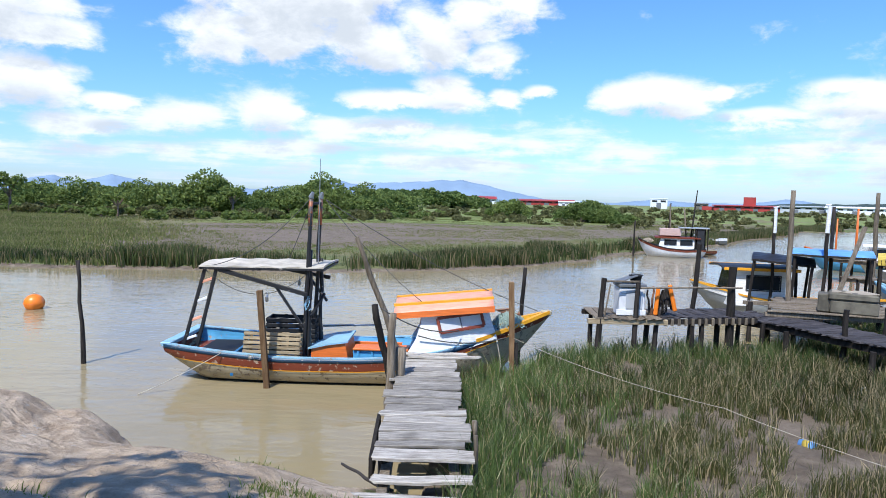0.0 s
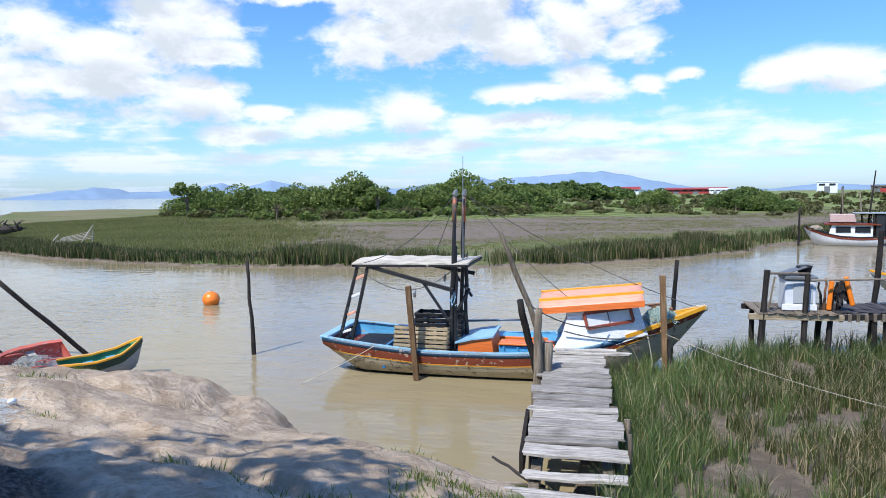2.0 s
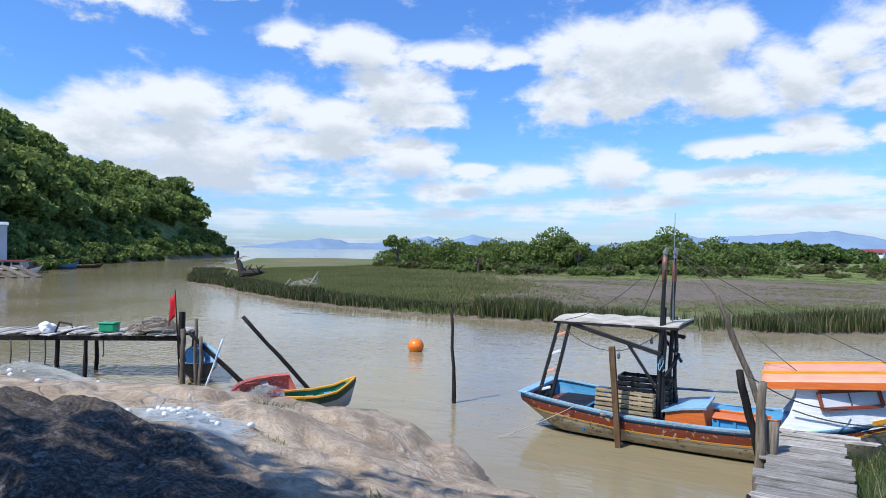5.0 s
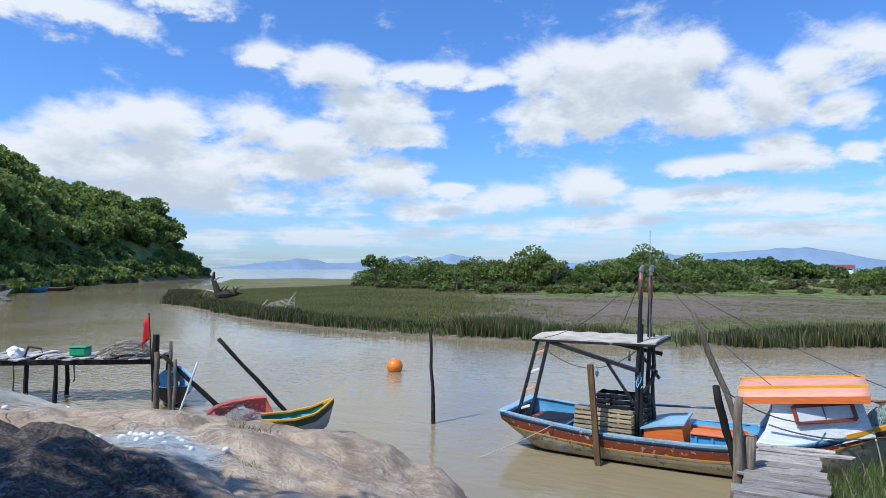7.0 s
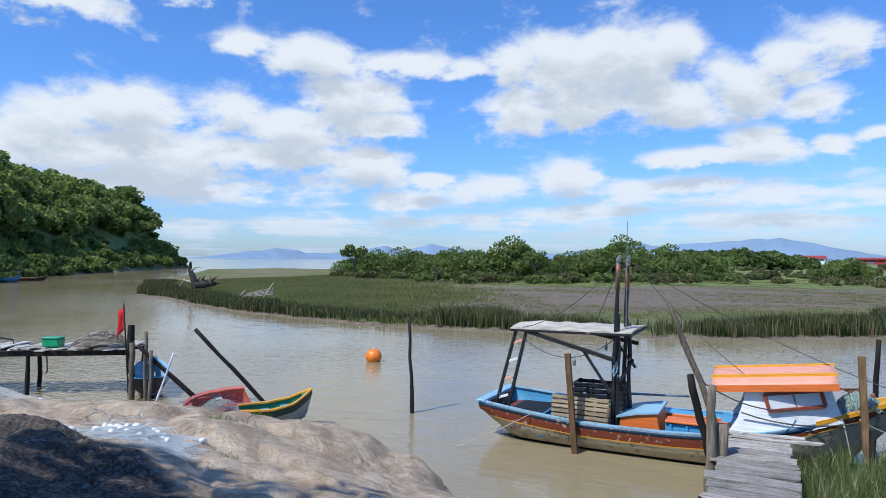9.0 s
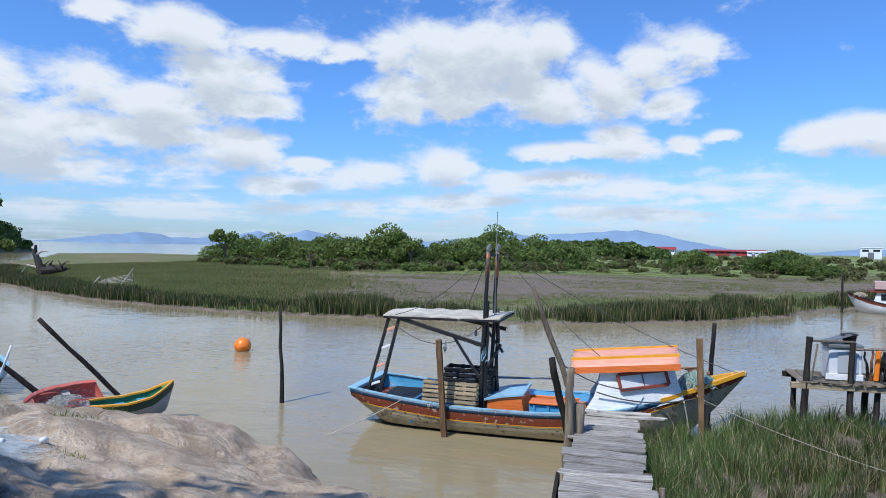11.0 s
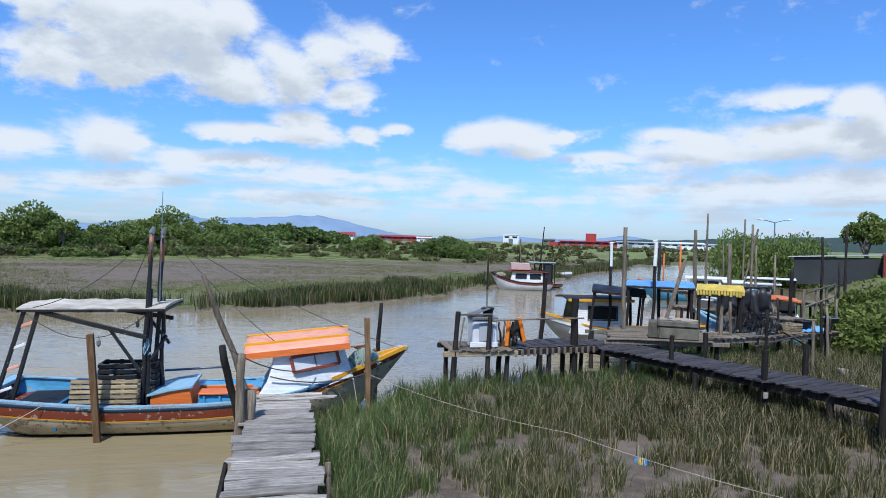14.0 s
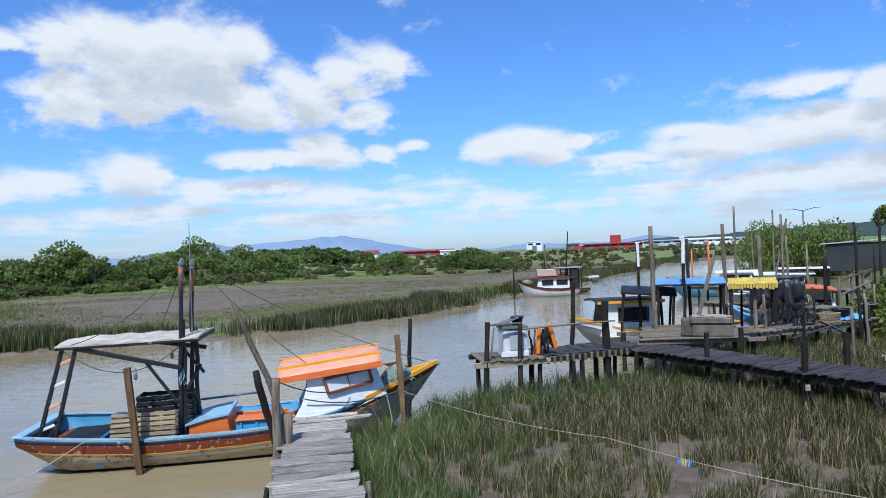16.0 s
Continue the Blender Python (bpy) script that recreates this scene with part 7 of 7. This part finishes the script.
# ---- things on the far side ----
def wreck():
    t = thing("wrecked_skiff", pose(-35.3, 39.0, 0.25, 0, 0, 20), "bleached wreck of a small boat in the reeds", "boat")
    for k in range(5):
        part("board", one(beam, (-1.5 + 0.1 * k, -0.3 + 0.15 * k, 0.2 + 0.08 * k), (1.2 - 0.15 * k, -0.2 + 0.2 * k, 0.5 + 0.1 * k), 0.16, 0.04), M_bleached, t)
    part("pole", one(limb, [(0.2, 0, 0.1), (1.1, 0, 1.4)], [0.06, 0.05], 6), M_bleached, t)
    part("rib", one(limb, [(0.9, 0.2, 0.1), (0.95, 0.2, 1.0)], [0.05, 0.04], 6), M_bleached, t)
    part("rib", one(limb, [(-1.9, 0, 0.0), (-1.2, 0, 0.8)], [0.05, 0.04], 6), M_bleached, t)


def driftwood():
    t = thing("driftwood", pose(-52.2, 48.6, 0.2), "black uprooted tree stump stranded on the marsh", "driftwood")
    g = random.Random(17)
    part("trunk", one(limb, [(-0.4, 0, 0.2), (-0.9, 0, 1.4), (-1.3, 0, 2.1), (-1.2, 0, 2.9)], [0.35, 0.3, 0.22, 0.1], 8), M_dead, t)
    part("trunk", one(limb, [(-0.8, 0, 0.5), (0.6, 0, 0.6), (2.0, 0.3, 0.7)], [0.3, 0.35, 0.2], 8), M_dead, t)
    for k in range(11):
        a = g.uniform(0, math.pi)
        s = Vector((g.uniform(-0.5, 2.0), 0, 0.6))
        part("root", one(limb, [s, s + Vector((math.cos(a) * 0.5, g.uniform(-0.3, 0.3), 0.5 * math.sin(a))), s + Vector((math.cos(a) * 1.0 + 0.2, g.uniform(-0.4, 0.4), 0.9 * math.sin(a)))], [0.13, 0.09, 0.03], 6), M_dead, t)
    part("branch", one(limb, [(-1.1, 0, 2.0), (-0.4, 0, 2.35), (0.3, 0, 2.3)], [0.12, 0.08, 0.03], 6), M_bleached, t)
    part("branch", one(limb, [(-0.9, 0, 0.8), (-2.2, 0, 1.0), (-2.9, 0, 0.2)], [0.12, 0.09, 0.06], 6), M_bleached, t)


wreck()
driftwood()


def shed(name, m, w, d, h, wall, roof, label, doors=1, pitch=0.12, windows=0):
    """A plain building: four walls, a pitched roof with eaves, doors and windows."""
    t = thing(name, m, label, "building")
    th = min(0.2, w * 0.05)
    part("wall", one(block, (-w / 2, -d / 2, -1), (w / 2, -d / 2 + th, h)), wall, t)
    part("wall", one(block, (-w / 2, d / 2 - th, -1), (w / 2, d / 2, h)), wall, t)
    part("wall", one(block, (-w / 2, -d / 2 + th, -1), (-w / 2 + th, d / 2 - th, h)), wall, t)
    part("wall", one(block, (w / 2 - th, -d / 2 + th, -1), (w / 2, d / 2 - th, h)), wall, t)
    e = 0.03 * w
    part("roof", one(sheet, [[Vector((x, -d / 2 - e, h)), Vector((x, 0, h + d * pitch)), Vector((x, d / 2 + e, h))] for x in (-w / 2 - e, w / 2 + e)], 0.12 * max(1, h / 4)), roof, t)
    for s in (-1, 1):
        part("gable", one(sheet, [[Vector((s * (w / 2 - th / 2), -d / 2, h)), Vector((s * (w / 2 - th / 2), 0, h))], [Vector((s * (w / 2 - th / 2), 0, h)), Vector((s * (w / 2 - th / 2), 0, h + d * pitch))]], th / 2), wall, t)
    for k in range(doors):
        x = -w / 2 + w * (k + 0.5) / doors
        part("door", one(block, (x - w / doors * 0.14, -d / 2 - 0.06, 0), (x + w / doors * 0.14, -d / 2 + 0.02, h * 0.6)), M_greyplastic, t)
    for k in range(windows):
        x = -w / 2 + w * (k + 0.5) / windows
        part("window", one(block, (x - w / windows * 0.3, -d / 2 - 0.05, h * 0.66), (x + w / windows * 0.3, -d / 2 + 0.02, h * 0.84)), M_glass_dark, t)
    return t


def facing(az, d, z=0.4):
    x, y = polar(az, d)
    return pose(x, y, z, 0, 0, az)


hut = shed("boat_house", facing(65.6, 96, 1.9), 5.2, 4.0, 3.9, M_whitewall, M_roofmetal, "pale blue-grey boat house by the water", pitch=0.1)
shed("shed", facing(65.9, 88, 1.5), 3.2, 2.5, 1.1, M_bleached, M_rooftile, "low shed with a terracotta roof beside the boat house", pitch=0.3)
work_boat("fishing_boat", pose(-83.2, 38.8, 0, 0, 0, 40), "white cabin boat with a reddish roof at the far landing", 5.6, 2.0, (M_whiteplastic, M_redbrown, M_darkgreen), (0.6, 3.8, 1.1, 1.6), M_redbrown, rail=0.6, yellow=False)
skiff(pose(-94.5, 52.0, 0, 0, 0, 40), "blue rowing boat at the far landing", 3.4, 1.4, M_blue, M_skyblue, M_skyblue, M_blue, ((0.5, M_skyblue),), 0.65, 0.3, "landing boats")
skiff(pose(-98.5, 57.0, 0, 0, 0, 40), "dark rowing boat at the far landing", 4.6, 1.4, M_antifoul, M_cream, M_cream, M_redbrown, ((0.5, M_cream),), 0.5, 0.3, "landing boats")
t = thing("quay_wall", Matrix(), "long pale quay wall at the foot of the hill", "wall")
part("wall", one(beam, (-88, 44.5, 0.6), (-108.5, 64.5, 0.6), 0.5, 1.3), M_concrete, t)
for k in range(5):
    part("pile", one(crooked, (-106.0 - 0.5 * k, 62.0 + 0.5 * k, -0.5), (-106.0 - 0.5 * k, 62.0 + 0.5 * k, 1.5), 0.14, 0.12, k), M_post_dark, t)
t = thing("slipway", Matrix(), "pale timber slipway running into the river", "slipway")
for k in range(7):
    part("board", one(beam, (-79 + 0.6 * k, 31.0 + 1.1 * k, 0.9 + 0.05 * k), (-73.5 + 0.3 * k, 31.6 + 1.1 * k, 0.05), 0.7, 0.12), M_post, t)
t = thing("tripod", pose(-66.5, 30.3, -0.2), "dark tripod of stakes standing in the river", "stakes")
for x in (-0.7, 0, 0.7):
    part("stake", one(limb, [(x, 0.1 * x, 0), (x * 0.1, 0, 2.6)], [0.10, 0.07], 6), M_post_dark, t)

# factories beyond the marsh
f = shed("factory", facing(-24.3, 520, 0.4), 44, 20, 4.2, M_redwall, M_redwall, "long red factory building beyond the marsh", 4, 0.03, 7)
part("tower", one(block, (-2.5, -9, 4), (5.5, 0, 10.5)), M_redwall, f, "square red tower block")
part("annex", one(block, (-30, -8, 0), (-21, 2, 3.4)), M_redwall, f)
shed("warehouse", facing(-28.6, 480, 0.4), 32, 25, 4.6, M_greywall, M_greywall, "grey flat warehouse beyond the river", 2, 0.02, 5)
shed("warehouse", facing(-31.6, 470, 0.4), 30, 25, 4.4, M_whitewall, M_whitewall, "white warehouse beyond the river", 3, 0.04, 6)
shed("warehouse", facing(-34.2, 500, 0.4), 18, 20, 4.0, M_whitewall, M_roofmetal, "small white warehouse beyond the river", 2, 0.05, 4)
shed("warehouse", facing(-17.6, 560, 0.4), 13, 18, 8.6, M_whitewall, M_whitewall, "tall white shed beyond the marsh", 1, 0.02, 2)
shed("warehouse", facing(-2.0, 620, 0.4), 40, 30, 5.2, M_whitewall, M_redwall, "white factory with a red roof beyond the marsh", 4, 0.08, 8)
shed("warehouse", facing(-8.3, 640, 0.4), 50, 30, 4.6, M_redwall, M_redwall, "low red factory beyond the marsh", 3, 0.05, 8)
shed("warehouse", facing(-10.2, 600, 0.4), 18, 20, 4.0, M_whitewall, M_whitewall, "low white shed beyond the marsh", 2, 0.05, 4)
shed("warehouse", facing(-20.9, 540, 0.4), 10, 12, 5.0, M_concrete, M_concrete, "grey works building beyond the marsh", 1, 0.05, 2)

# right bank: yard wall, red container, street lamp
t = thing("yard_wall", Matrix(), "long dark sheet-metal wall of a boat yard", "wall")
part("wall", one(beam, (39.0, 46.6, 1.75), (44.9, 42.6, 1.85), 0.15, 2.2), M_darkwall, t)
part("roof_edge", one(beam, (38.6, 46.8, 2.85), (44.9, 42.5, 3.25), 0.4, 0.08), M_greywall, t, "grey sloping roof edge")
t = thing("container", pose(45.8, 41.8, 1.0, 0, 0, -42), "oxide-red steel container with white lettering", "container")
part("body", one(block, (-2.2, -1.2, 0), (2.6, 1.2, 2.3), None, 0.03), M_brickred, t)
for k in range(16):
    part("rib", one(block, (-2.1 + 0.29 * k, -1.235, 0.15), (-2.0 + 0.29 * k, -1.203, 2.15), None, 0.01), M_brickred, t)
for k, (a, w) in enumerate(((-1.35, 0.26), (-1.0, 0.26), (-0.64, 0.10))):
    part("letter_bar", one(block, (a, -1.26, 1.22), (a + w, -1.24, 1.62)), M_white, t, "white painted lettering bar")
shed("house", pose(50.6, 43.2, 1.2, 0, 0, -42), 5.0, 4.0, 2.6, M_whitewall, M_rooftile, "house with a terracotta roof behind the yard", 1, 0.35, 2)
lamp = thing("street_lamp", pose(43.8, 55.0, 0.9), "double-armed grey street lamp on the bank", "street lamp")
part("pole", one(limb, [(0, 0, 0), (0, 0, 2.5), (0, 0, 5.1)], [0.09, 0.08, 0.06], 8), M_steel, lamp)
for s in (-1, 1):
    part("arm", one(limb, [(0, 0, 5.05), (s * 0.5, -s * 0.36, 5.22), (s * 0.85, -s * 0.63, 5.32)], [0.04, 0.035, 0.03], 6), M_steel, lamp)
    part("lamp_head", one(limb, [(s * 0.8, -s * 0.6, 5.31), (s * 1.0, -s * 0.76, 5.36), (s * 1.25, -s * 0.95, 5.35)], [0.05, 0.09, 0.04], 8), M_whiteplastic, lamp, "pale lamp head")

# ---- trees and shrubs near the right bank ----
TR = [("tree", 3.2, 3.0, 2.6, 0.6, 5000, 0.12, M_leaf, "green tree behind the boat piers"), ("shrub", 1.8, 1.6, 1.2, 0.0, 4200, 0.085, M_leaf_lush, "lush yellow-green shrub on the bank")]
gen = np.random.default_rng(15)
base = tree_thing(*TR[0][:8], TR[0][8], "tree", 61, 18, group="right bank trees")
first = True
for az, d, s in ((-36.6, 70, 1.0), (-37.0, 68, 1.1), (-38.6, 66, 1.05), (-40.0, 68, 0.95), (-36.2, 78, 1.15), (-39.2, 76, 1.1), (-41.2, 72, 0.8), (-36.4, 82, 0.8)):
    s *= 1.6
    m = at_ground(*polar(az, d), float(gen.uniform(0, 360)), -0.1) @ Matrix.Diagonal((s * 0.58, s * 0.58, s, 1))
    ob = base if first else copy_thing(base, m)
    ob.matrix_basis = m
    first = False
tree_thing("tree", 2.6, 2.6, 1.9, 2.2, 2600, 0.15, M_leaf_lush, "thin-crowned tree behind the red container", "tree", 63, 12, at_ground(*polar(-44.6, 66), 0) @ Matrix.Diagonal((1.1, 1.1, 1.1, 1)))
base = tree_thing(*TR[1][:8], TR[1][8], "shrub", 64, 44, group="bank shrubs")
first = True
for az, d, s in ((-43.4, 25.0, 0.7), (-45.0, 24.2, 0.9), (-46.8, 23.4, 1.0), (-44.2, 27.5, 1.0), (-46.0, 27.0, 1.15), (-48.5, 24.0, 1.2), (-42.6, 29.0, 0.7), (-44.8, 31.0, 1.2), (-47.2, 30.5, 1.3)):
    m = at_ground(*polar(az, d), float(gen.uniform(0, 360)), -0.15) @ Matrix.Diagonal((s, s, s, 1))
    ob = base if first else copy_thing(base, m)
    ob.matrix_basis = m
    first = False
g = random.Random(19)
for k in range(26):
    az, d = g.uniform(-48, -42.5), g.uniform(18.0, 20.6)
    x, y = polar(az, d)
    bm = bmesh.new()
    bmesh.ops.create_icosphere(bm, subdivisions=2, radius=g.uniform(0.12, 0.3))
    sd = g.uniform(0, 50)
    for v in bm.verts:
        v.co *= 1 + 0.5 * noise.noise(v.co * 5 + Vector((sd, 0, 0)))
        v.co.z *= 0.6
    ob = part("rubble_stone", bm, M_stone)
    ob.matrix_basis = pose(x, y, height(x, y) + 0.05, 0, 0, g.uniform(0, 360))
    tagged(ob, "pale rubble stone at the foot of the bank", "stone", "rubble stones")

# litter in the marsh
can = thing("paint_can", pose(5.05, 9.4, 0.17, 82, 0, 30), "discarded blue and yellow can lying in the mud", "can")
part("body", one(limb, [(0, 0, 0), (0, 0, 0.2)], [0.075, 0.075], 16), M_tarp_blue, can, smooth=True)
part("label_band", one(limb, [(0, 0, 0.06), (0, 0, 0.15)], [0.077, 0.077], 16), M_tarp_yellow, can, "yellow label band", True)
for x, y in ((0.6, 6.15), (7.6, 12.0)):
    bm = bmesh.new()
    bmesh.ops.create_icosphere(bm, subdivisions=2, radius=0.08)
    for v in bm.verts:
        v.co *= 1 + 0.6 * noise.noise(v.co * 14)
    ob = part("plastic_scrap", bm, M_float)
    ob.matrix_basis = pose(x, y, height(x, y) + 0.04)
    tagged(ob, "scrap of white plastic lying in the marsh", "litter", "litter")

# the tree behind the viewer whose shade falls on the rocks
shade_tree = tree_thing("tree", 5.4, 3.4, 1.9, 6.6, 6200, 0.15, M_leaf_dark, "leafy tree on the bank that shades the rocks", "tree", 91, 46, at_ground(-5.0, -2.75, 0))
